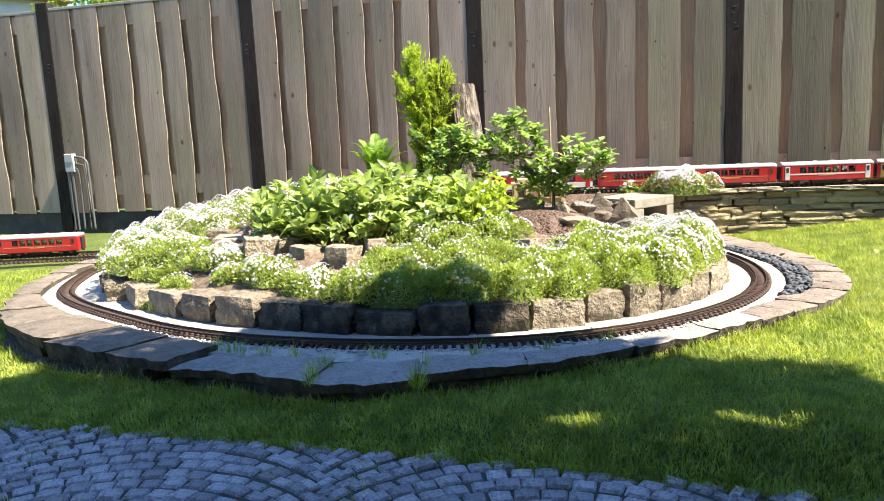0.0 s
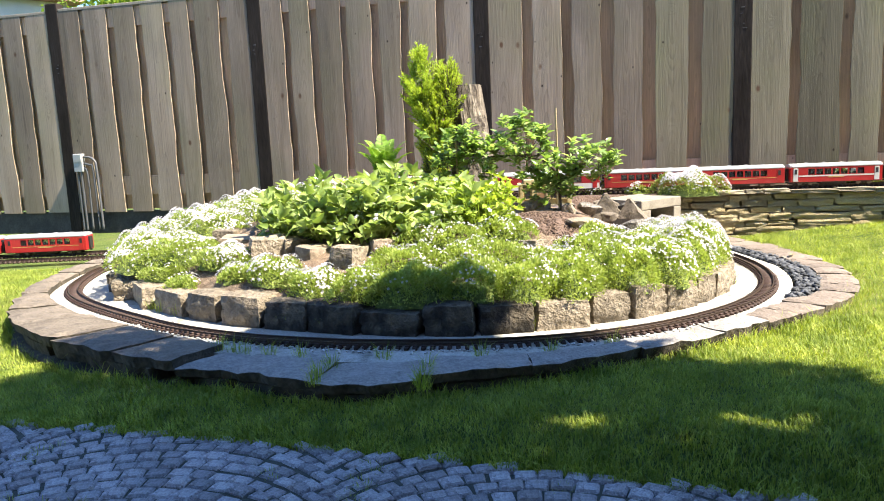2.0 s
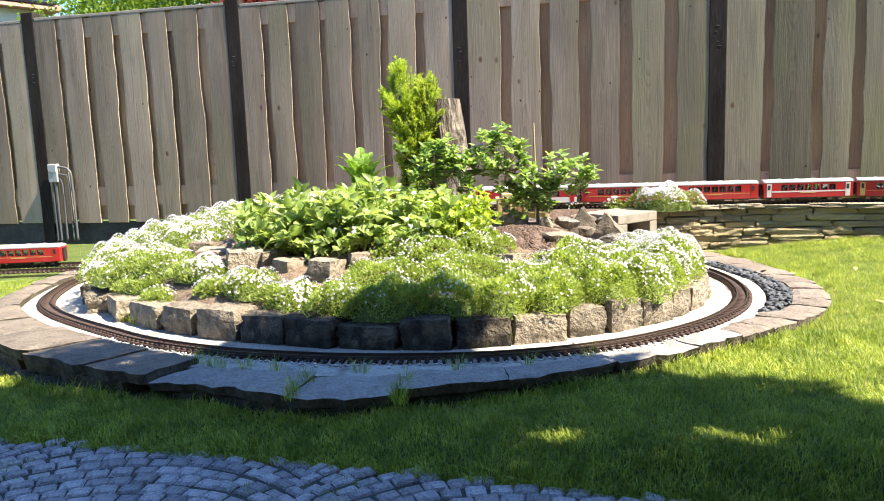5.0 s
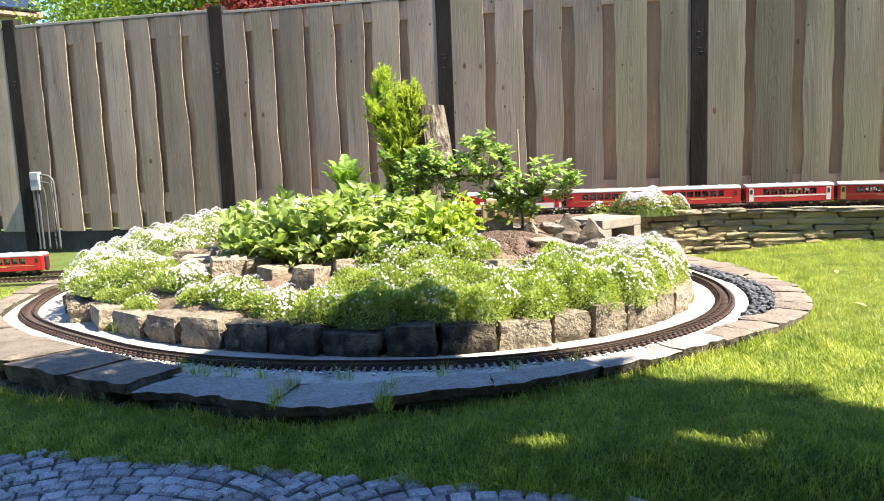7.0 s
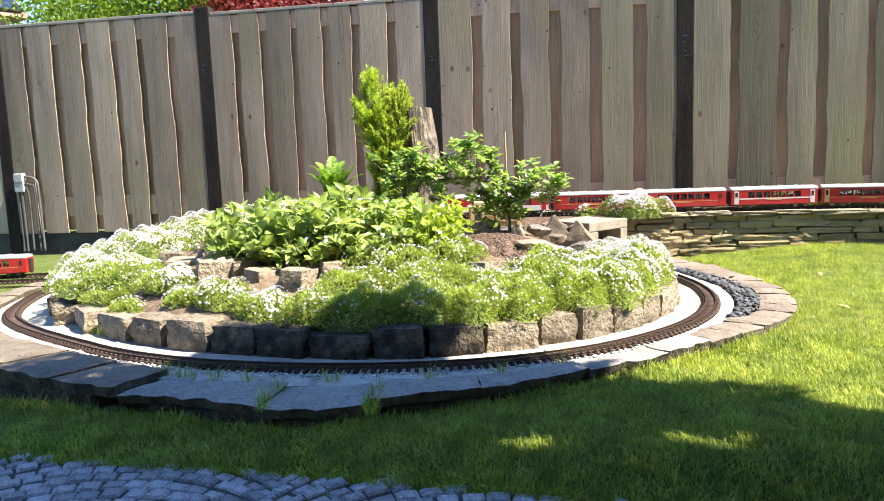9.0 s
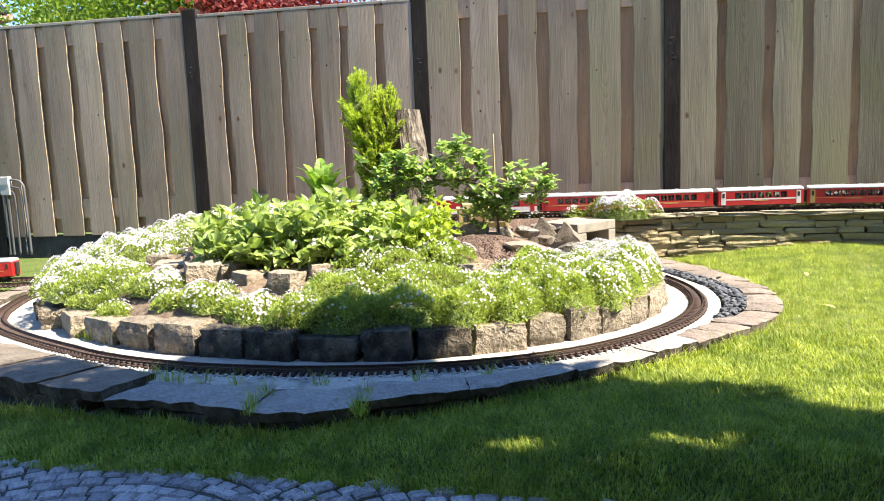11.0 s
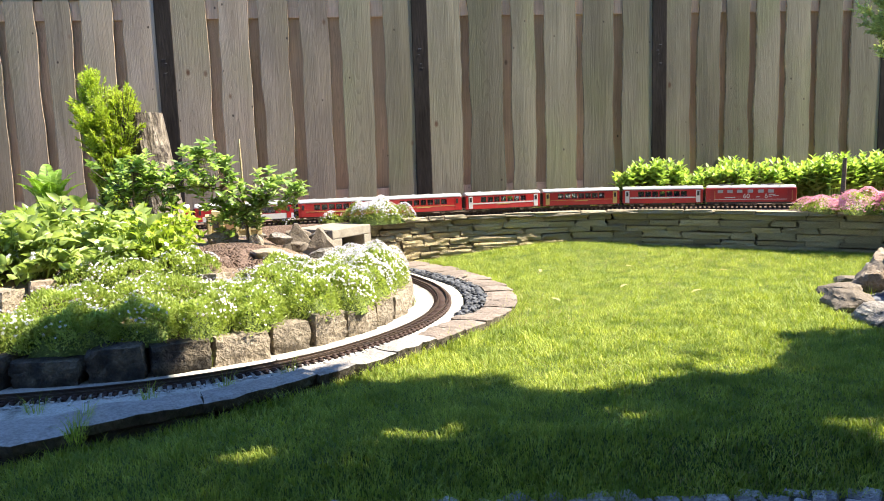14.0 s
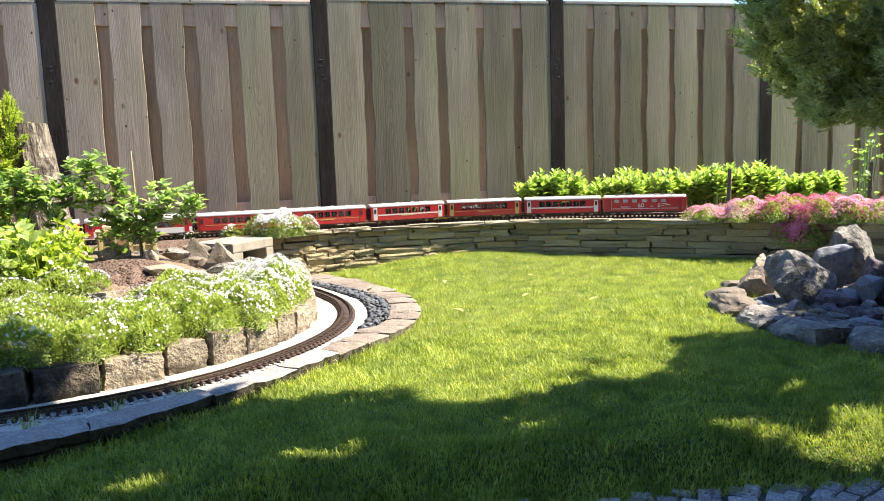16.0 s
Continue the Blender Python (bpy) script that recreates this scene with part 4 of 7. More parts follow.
KERB_JOINTS = (160, 168, 175, 182, 190, 199, 208.5, 218.5, 228, 236.5)
LOW_JOINTS = (236.8, 241.6, 252.3, 262.4, 273.2, 286, 298, 306, 312, 317, 322, 327, 331.5, 336, 340, 344, 348, 352, 356, 360, 365, 370, 376, 382, 388, 392)
kerb = thing("kerb_edging", "sandstone slab edging round the railway mound", "stone edging", kind="structure")
for i, (a, b) in enumerate(zip(KERB_JOINTS, KERB_JOINTS[1:])):
    me, mid = kerb_slab(a + 0.12, b - 0.12, 0.132 - 0.004 * (i % 3), 0.05, i)
    put("slab", me, "kerb", kerb, m=pose(mid[0], mid[1], 0))
    # lower courses use it too, shade under the slabs as colour
    me, mid = kerb_slab(a - 3 + 0.2, b - 3 - 0.2, 0.081, 0.06, i + 40, 0.02 + 0.02 * (i % 2), 0.2)
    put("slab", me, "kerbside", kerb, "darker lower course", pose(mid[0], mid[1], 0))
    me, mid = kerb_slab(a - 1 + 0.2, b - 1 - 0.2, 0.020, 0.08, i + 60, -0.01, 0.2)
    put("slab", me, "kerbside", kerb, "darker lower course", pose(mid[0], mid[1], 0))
for i, (a, b) in enumerate(zip(LOW_JOINTS, LOW_JOINTS[1:])):
    z = 0.106 if i > 2 else 0.098
    me, mid = kerb_slab(a + 0.07, b - 0.07, z + 0.004 * math.sin(i * 2.3), 0.042 if i < 6 else 0.06, i + 20)
    put("slab", me, "kerb", kerb, m=pose(mid[0], mid[1], 0))
    me, mid = kerb_slab(a + 1.3, b + 0.9, z - 0.044, 0.10, i + 80, 0.025, 0.18)
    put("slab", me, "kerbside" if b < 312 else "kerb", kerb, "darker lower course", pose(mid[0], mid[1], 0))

BLOCK_JOINTS = (176, 184, 190, 197.6, 206.3, 215.9, 223.6, 232.1, 240.4, 249.3, 259.3, 267.5, 276.4, 285.5, 292.8, 300.2, 308.2, 314.5, 321, 328, 335.5, 343, 351, 359, 367, 375, 383, 391)
BLOCK_TOPS = (0.20, 0.195, 0.195, 0.197, 0.203, 0.214, 0.222, 0.212, 0.210, 0.184, 0.216, 0.206, 0.202, 0.210, 0.221, 0.205, 0.208)
wall_ring = thing("mound_wall", "ring of rough hewn stone blocks holding the flower bed", "stone wall", kind="structure")
for i, (a, b) in enumerate(zip(BLOCK_JOINTS, BLOCK_JOINTS[1:])):
    t = (a + b) / 2
    r = table(t % 360, BED_R) + 0.045 * smooth(225, 245, t) * smooth(290, 272, t) + 0.02
    w = r * radians(b - a) / 2 - 0.010
    h = ((BLOCK_TOPS[i] if i < len(BLOCK_TOPS) else 0.205 + 0.012 * noise.noise(Vector((i * 1.9, 3, 0)))) - 0.086) / 2
    deep = 0.085
    p = polar(t, r - deep + 0.010 * noise.noise(Vector((i * 2.7, 8.5, 0))))
    me = rock_mesh("block", w, deep, h, i + 1, 10, 0.79, 0.10)
    # front blocks take the copy with the tree's shade painted in
    put("block", me, "shadeblock" if 236 < t < 277 else "block", wall_ring, m=pose(p[0], p[1], 0.088 + h, 5 * noise.noise(Vector((i * 1.3, 2.5, 0))), 4 * noise.noise(Vector((i * 1.3, 5.5, 0))), t + 90 + 5 * noise.noise(Vector((i * 1.3, 9.5, 0))) + (13 if 195 < t < 237 else 0)))

# slate chips beside the track
rng = np.random.default_rng(5)
shape = rock_mesh("chip_shape", 1, 1, 1, 3, 0, 1.0, 0.35)
cv = np.array([v.co for v in shape.vertices])
cf = np.array([p.vertices for p in shape.polygons])
V, F = [], []
for k in range(900):
    t = rng.uniform(317, 375)
    ri, ro = table(t, LIP_R) + 0.01, table(t, KERB_IN) - 0.008
    if ro < ri + 0.01:
        continue
    p = polar(t, rng.uniform(ri, ro))
    s = rng.uniform(0.006, 0.018)
    m = np.array(Euler((rng.uniform(-0.5, 0.5), rng.uniform(-0.5, 0.5), rng.uniform(0, 6.3))).to_matrix())
    v = (cv * np.array((s, s * rng.uniform(0.5, 0.9), s * rng.uniform(0.2, 0.4)))) @ m.T
    F.append(cf + len(V) * len(cv))
    V.append(v + np.array((p[0], p[1], 0.085 + rng.uniform(0, 0.018))))
tagged(put("slate_chips", fast_mesh("slate_chips", np.concatenate(V), np.concatenate(F)), "chip"), "blue black slate chips beside the track", "gravel", kind="stuff")
V, F = [], []
for k in range(900):
    t = rng.uniform(215, 302)
    r = table(t, TRACK_R) + rng.choice([-1, 1]) * abs(rng.normal(0.045, 0.02))
    p = polar(t, r)
    s = rng.uniform(0.002, 0.0055)
    F.append(cf + len(V) * len(cv))
    V.append(cv * s * np.array((1, 0.8, 0.6)) + np.array((p[0], p[1], 0.098)))
tagged(put("loose_grit", fast_mesh("loose_grit", np.concatenate(V), np.concatenate(F)), "ballast"), "pale grit scattered along the track", "gravel", kind="stuff")

# ---- dry stone wall of the terrace ----
stone_wall = thing("terrace_wall", "dry stacked mossy slate retaining wall", "stone wall", kind="structure")
wp, wd = along(WALL, 0.01)
ws = np.concatenate([[0], np.cumsum(np.linalg.norm(np.diff(wp, axis=0), axis=1))])
shapes = [rock_mesh("slate", 1, 1, 1, 30 + k, 6, 0.935, 0.115) for k in range(11)]
copings = [rock_mesh("coping", 1, 1, 1, 50 + k, 6, 0.92, 0.12) for k in range(7)]
z = 0.075
course = 0
while z < 0.40:
    last = z > 0.335
    h = 0.046 if last else (0.040, 0.047, 0.037, 0.050, 0.041, 0.045, 0.040)[course % 7]
    if last:
        h = 0.405 - z
    at = 0.17 - 0.06 * (course % 2)
    k = course * 5
    while at < ws[-1]:
        rough_part = at < 0.85
        ln = (0.30, 0.41, 0.27, 0.36, 0.44, 0.22, 0.33, 0.38, 0.29, 0.46, 0.25)[k % 11] * (0.5 if rough_part else 0.74)
        mid = min(max(at + ln / 2, 0), ws[-1])
        p = np.array([np.interp(mid, ws, wp[:, j]) for j in range(2)])
        d = np.array([np.interp(mid, ws, wd[:, j]) for j in range(2)])
        n = np.array((-d[1], d[0]))
        off = 0.05 + 0.016 * noise.noise(Vector((k * 1.3, 4, 0))) + 0.004 * course - (0.020 if last else 0)
        q = p + n * off
        me = (copings if last else shapes)[k % (7 if last else 11)]
        ob = put("coping" if last else "slate", me, "slatetop" if last else "slate", stone_wall, "pale coping slate" if last else "")
        ob.matrix_basis = pose(q[0], q[1], z + h / 2 + (0.010 * noise.noise(Vector((k * 2.3, 1.5, 0))) if last else 0), -3 + 6.0 * noise.noise(Vector((k * 1.7, 3, 0))), 2.2 * noise.noise(Vector((k, 7, 0))), math.degrees(math.atan2(d[1], d[0])) + 5.0 * noise.noise(Vector((k * 2.1, 9, 0)))) @ Matrix.Diagonal((ln / 2 - 0.003, 0.072 if not last else 0.080, h / 2 * (1 - 0.05 * (k % 3)) - 0.0008, 1))
        at += ln + 0.004
        k += 1
    z += h
    course += 1

# concrete channel block through which the track runs
ub = thing("concrete_channel", "pale cast concrete channel block over the track", "concrete block", pose(1.34, 4.82, 0, 0, 0, 37))
part("top_slab", box(-0.197, 0.197, 0.0, 0.34, 0.338, 0.398, 0.006), "castblock", ub)
part("side_wall", box(-0.197, -0.105, 0.0, 0.34, 0.10, 0.336, 0.006), "castblock", ub)
part("side_wall", box(0.125, 0.197, 0.0, 0.34, 0.10, 0.336, 0.006), "castblock", ub)
part("back_wall", box(-0.103, 0.123, 0.28, 0.338, 0.10, 0.336, 0.0), "castblock", ub)
part("sill", box(-0.103, 0.123, 0.004, 0.28, 0.10, 0.215, 0.004), "castblock", ub)

# ---- paving of small granite setts in fans ----
def paving():
    verts = [(-6, 3.83 + 0.02, -0.007), (-6, -4, -0.007), (6, -4, -0.007), (6, -0.07 + 0.02, -0.007)]
    p = put("paving", mesh_of("paving", verts, [(0, 1, 2, 3)]), "joint")
    tagged(p, "grey granite sett paving laid in fans", "paving", kind="structure")
    kinds = []
    for k in range(10):
        bm = bmesh.new()
        bmesh.ops.create_cube(bm, size=2.0)
        for v in bm.verts:
            n = noise.noise_vector(v.co * 3 + Vector((k * 4.0, 0, 0)))
            v.co += Vector((n.x * 0.24, n.y * 0.24, 0.12 * n.z if v.co.z > 0 else 0))
        top = [e for e in bm.edges if all(v.co.z > 0 for v in e.verts)]
        bmesh.ops.bevel(bm, geom=top, offset=0.24, segments=1, affect="EDGES")
        for v in bm.verts:
            v.co = Vector((v.co.x * 0.033, v.co.y * 0.024, v.co.z * 0.03))
        me = bpy.data.meshes.new("sett")
        bm.to_mesh(me)
        bm.free()
        me.materials.append(M["sett"])
        kinds.append(me)
    rest_v, rest_f = [], []
    col, step = 1.0, 0.057
    count = 0
    for c in range(-5, 8):
        xm = -0.86 + c * col
        for row in range(-50, 84):
            yb = (row + 0.37 * (c % 3)) * step
            R = 0.62
            half = math.asin(col / 2 / R)
            m = max(4, int(round(2 * half * R / 0.063)))
            for i in range(m):
                ang = -half + (i + 0.5) * 2 * half / m
                x = xm + R * math.sin(ang + 0.035 * (row % 2)) 
                y = yb + R * math.cos(ang) - R
                x += 0.006 * noise.noise(Vector((x * 37, y * 37, 1)))
                y += 0.006 * noise.noise(Vector((x * 37, y * 37, 6)))
                side = patio_side(x, y)
                if side > 0.0 or y < -1.3 or x < -3.6 or x > 4.6:
                    continue
                w = R * half / m - 0.0018
                rot = -math.degrees(ang) + 9 * noise.noise(Vector((x * 31, y * 31, 0)))
                zt = -0.030 + 0.008 * noise.noise(Vector((x * 17, y * 17, 2)))
                mt = pose(x, y, zt, 1.2 * noise.noise(Vector((x * 23, y * 23, 5))), 1.2 * noise.noise(Vector((x * 23, y * 23, 9))), rot) @ Matrix.Diagonal((w / 0.033, (step / 2 * math.cos(ang) - 0.0018) / 0.024, 1, 1))
                if -1.3 < x < 0.6 and y > 1.5 and count < 300:
                    ob = put("sett", kinds[(i * 3 + row * 5 + c) % 10], None, p)
                    ob.matrix_basis = mt
                    count += 1
                else:
                    me = kinds[(i * 7 + row * 3 + c) % 10]
                    o = len(rest_v)
                    rest_v += [mt @ v.co for v in me.vertices]
                    rest_f += [tuple(o + q for q in f.vertices) for f in me.polygons]
    r = put("sett_run", mesh_of("sett_run", rest_v, rest_f), "settrun", p, "further granite setts")
    tagged(r, kind="stuff")
    return p


paving()


# ---- grass ----
def blades(base, lean, height, width, bend=0.4, plain=False):
    """Grass blades as one array: base points, leaning directions, heights and widths; plain ones are single slips."""
    n = len(base)
    side = np.stack([-lean[:, 1], lean[:, 0], np.zeros(n)], 1)
    side /= np.maximum(np.linalg.norm(side, axis=1), 1e-6)[:, None]
    up = np.array((0, 0, 1.0))
    h, w = height[:, None], width[:, None]
    l3 = np.c_[lean, np.zeros(n)]
    tip = base + up * h * (1 - 0.35 * bend) + l3 * h * 0.75
    if plain:
        v = np.stack([base - side * w * 0.5, base + side * w * 0.5, tip], 1).reshape(-1, 3)
        return v, np.arange(n)[:, None] * 3 + np.array([[0, 1, 2]])
    mid = base + up * h * 0.55 + l3 * h * 0.22
    v = np.stack([base - side * w * 0.5, base + side * w * 0.5, mid - side * w * 0.42, mid + side * w * 0.42, tip], 1).reshape(-1, 3)
    k = np.arange(n)[:, None] * 5
    f = np.concatenate([k + np.array([[0, 1, 3]]), k + np.array([[0, 3, 2]]), k + np.array([[2, 3, 4]])], 0)
    return v, f


def in_lawn(x, y):
    side = (y - 1.962 + 0.337 * x + 0.03 * np.minimum((x - 0.3) ** 2, 4.0)) * 0.948
    ok = side > -0.035
    ang = np.degrees(np.arctan2(y - CY, x - CX)) % 360
    ang = np.where(ang < 150, ang + 360, ang)
    ka, kr = np.array(KERB_OUT).T
    ro = np.interp(ang, ka, kr)
    r = np.hypot(x - CX, y - CY)
    ok &= (r > ro - 0.004 - 0.045 * (ang > 318) * np.abs(np.sin(ang * 1.7) * np.sin(ang * 0.63 + 1) + 0.35 * np.sin(ang * 7.1))) & (ang > 160) | (ang > 392) & (r > 1.9)
    ok &= side > -0.035
    wx, wy = np.array(WALL).T
    ok &= ~((x > 1.3) & (y > np.interp(x, wx, wy) - 0.005))
    ok &= ~((x < 1.5) & (y > 4.92)) & ~((x < -0.5) & (y > 4.86))
    ok &= ~(np.hypot((x - 3.98) / 1.03, (y - 2.10) / 0.86) < 1.0)
    return ok


def lawn_grass():
    rng = np.random.default_rng(11)
    px, py = [], []
    for x0, x1, y0, y1, dens in ((-2.2, 3.4, 0.9, 3.0, 40000), (-3.3, 5.0, 3.0, 5.3, 34000), (3.4, 4.9, 1.0, 3.0, 26000)):
        n = int((x1 - x0) * (y1 - y0) * dens)
        px.append(rng.uniform(x0, x1, n))
        py.append(rng.uniform(y0, y1, n))
    x, y = np.concatenate(px), np.concatenate(py)
    ok = in_lawn(x, y)
    # nothing beyond what any view reaches on the near side
    ok &= (y > 1.15) | (x > 0.9)
    x, y = x[ok], y[ok]
    clump = np.sin(x * 9.1 + 2.3 * np.sin(y * 7.0)) * np.sin(y * 8.3 + 1.9 * np.sin(x * 6.1))
    z = np.array([lawn_z(a, b) for a, b in zip(x, y)]) - 0.002
    rim = np.clip(1 - ((y - 1.962 + 0.337 * x + 0.03 * np.minimum((x - 0.3) ** 2, 4.0)) * 0.948) / 0.12, 0, 1.1)
    n = len(x)
    a = rng.uniform(0, 2 * math.pi, n)
    lean = np.stack([np.cos(a), np.sin(a)], 1) * rng.uniform(0.2, 1.4, n)[:, None]
    side = (y - 1.962 + 0.337 * x + 0.03 * np.minimum((x - 0.3) ** 2, 4.0)) * 0.948
    h = rng.gamma(8, 0.0023, n) * (1 + 0.3 * clump) + 0.006 * rim
    edge = side < 0.04
    ang = np.degrees(np.arctan2(y - CY, x - CX)) % 360
    ang = np.where(ang < 150, ang + 360, ang)
    off = np.hypot(x - CX, y - CY) - np.interp(ang, *np.array(KERB_OUT).T)
    h *= 1 + 1.0 * (off < 0.05) * (ang < 393) * rng.random(n)
    lean[edge] += np.array((-0.12, -0.3))
    w = rng.uniform(0.0018, 0.0038, n)
    # more dry blades on the sunlit lawn, putting sun-yellow into its colour
    dry = rng.random(n) < 0.012 + 0.045 * ((y > 2.5) | (x > 1.4)) + 0.10 * ((y > 2.5) | (x > 1.0)) * (np.sin(x * 2.1 + 1.0) * np.sin(y * 2.7 + x) > 0.35)
    far = (y > 3.0) | (x > 3.4)
    for name, pick, mat, label in (("lawn_grass", ~dry & ~far, "grass", "short bright green mown lawn grass"), ("lawn_grass", ~dry & far, "grass", "short sunlit green mown lawn grass"),
                                   ("dry_grass", dry, "dry", "scattered dry straw coloured grass blades")):
        v, f = blades(np.stack([x, y, z], 1)[pick], lean[pick], h[pick] * (1.0 if mat == "grass" else 0.85), w[pick], plain=mat == "dry" or bool(far[pick][0]))
        tagged(put(name, fast_mesh(name, v, f), mat), label, "grass", kind="stuff")


lawn_grass()


def tufts(name, spots, per, reach, height, label, mat="grass"):
    rng = np.random.default_rng(len(name) + len(spots))
    V, F, o = [], [], 0
    for x, y, z in spots:
        r = reach * np.sqrt(rng.random(per))
        a = rng.uniform(0, 6.283, per)
        base = np.stack([x + r * np.cos(a), y + r * np.sin(a), np.full(per, z)], 1)
        lean = np.stack([np.cos(a), np.sin(a)], 1) * rng.uniform(0.3, 1.1, per)[:, None]
        v, f = blades(base, lean, rng.uniform(0.3, 1.1, per) * height, rng.uniform(0.0012, 0.0022, per))
        V.append(v)
        F.append(f + o)
        o += len(v)
    tagged(put(name, fast_mesh(name, np.concatenate(V), np.concatenate(F)), mat), label, "grass", kind="stuff")


tufts("kerb_tufts", [(*polar(t, table(t, KERB_IN) + dr), 0.09) for t, dr in ((236, 0.01), (238, 0.0), (240, 0.02), (243, 0.0), (252.3, 0.1), (252.3, 0.2), (253, 0.28),
      (262.5, 0.12), (262.5, 0.2), (262.6, 0.27), (263, 0.3), (247, 0.0), (257, 0.0), (268, 0.0), (276, 0.0), (284, 0.0))], 46, 0.03, 0.075, "grass tufts growing in the kerb joints")
tufts("wall_tufts", [(*polar(t, table(t % 360, BED_R) + 0.02), 0.097) for t in (207, 209.5, 214, 236, 236.5, 243, 270, 276, 327, 329)], 34, 0.025, 0.085, "grass tufts at the foot of the stone blocks")
tufts("paving_weeds", [(-0.28 + 0.01 * k - 0.03 * (k % 2), 1.62 + 0.045 * k, -0.012) for k in range(9)] + [(-1.24, 2.10, -0.01), (-1.20, 2.13, -0.01), (-1.28, 2.07, -0.01), (-1.22, 2.06, -0.01), (-1.33, 1.86, -0.01), (-1.25, 1.82, -0.01), (-1.15, 1.80, -0.01), (-1.05, 1.77, -0.01), (-0.96, 1.76, -0.01), (-1.4, 1.88, -0.01), (-0.5, 1.9, -0.01), (0.25, 1.75, -0.01)],
      22, 0.03, 0.03, "low weeds in the paving joints")


# ---- plants ----
def unit(a):
    return a / np.maximum(np.linalg.norm(a, axis=-1, keepdims=True), 1e-9)


def leaf_array(base, way, normal, length, width, fold=0.18, droop=0.15):
    """Pointed oval leaves, folded along the midrib: 6 triangles each."""
    way = unit(way)
    side = unit(np.cross(way, normal))
    nrm = np.cross(side, way)
    L, w = length[:, None], width[:, None]
    b = base
    m1 = base + way * L * 0.35 - nrm * L * 0.02
    m2 = base + way * L * 0.7 - nrm * L * droop * 0.5
    tip = base + way * L - nrm * L * droop
    l1, r1 = m1 + side * w * 0.5 + nrm * w * fold, m1 - side * w * 0.5 + nrm * w * fold
    l2, r2 = m2 + side * w * 0.36 + nrm * w * fold * 0.7, m2 - side * w * 0.36 + nrm * w * fold * 0.7
    v = np.stack([b, m1, m2, tip, l1, r1, l2, r2], 1).reshape(-1, 3)
    k = np.arange(len(base))[:, None] * 8
    tri = [(0, 1, 4), (0, 5, 1), (1, 2, 6), (1, 6, 4), (1, 5, 7), (1, 7, 2), (2, 3, 6), (2, 7, 3)]
    f = np.concatenate([k + np.array([t]) for t in tri], 0)
    return v, f


def needle_array(base, way, length, width, rng):
    """Narrow flat leaves: 2 triangles each."""
    way = unit(way)
    side = unit(np.cross(way, rng.normal(size=base.shape)))
    L, w = length[:, None], width[:, None]
    mid = base + way * L * 0.5
    v = np.stack([base, mid + side * w * 0.5, base + way * L, mid - side * w * 0.5], 1).reshape(-1, 3)
    k = np.arange(len(base))[:, None] * 4
    return v, np.concatenate([k + np.array([[0, 1, 2]]), k + np.array([[0, 2, 3]])], 0)


def flower_array(base, normal, r, rng):
    """Flat five-petalled blossoms."""
    normal = unit(normal)
    a = unit(np.cross(normal, rng.normal(size=base.shape)))
    b = np.cross(normal, a)
    vs = [base]
    for k in range(5):
        for off, rr, lift in ((-0.42, 0.75, 0.10), (0.0, 1.0, 0.02), (0.42, 0.75, 0.10)):
            t = 2 * math.pi * k / 5 + off
            vs.append(base + (a * math.cos(t) + b * math.sin(t)) * r[:, None] * rr + normal * r[:, None] * lift)
    v = np.stack(vs, 1).reshape(-1, 3)
    k = np.arange(len(base))[:, None] * 16
    tri = []
    for p in range(5):
        s = 1 + 3 * p
        tri += [(0, s, s + 1), (0, s + 1, s + 2)]
    return v, np.concatenate([k + np.array([t]) for t in tri], 0)


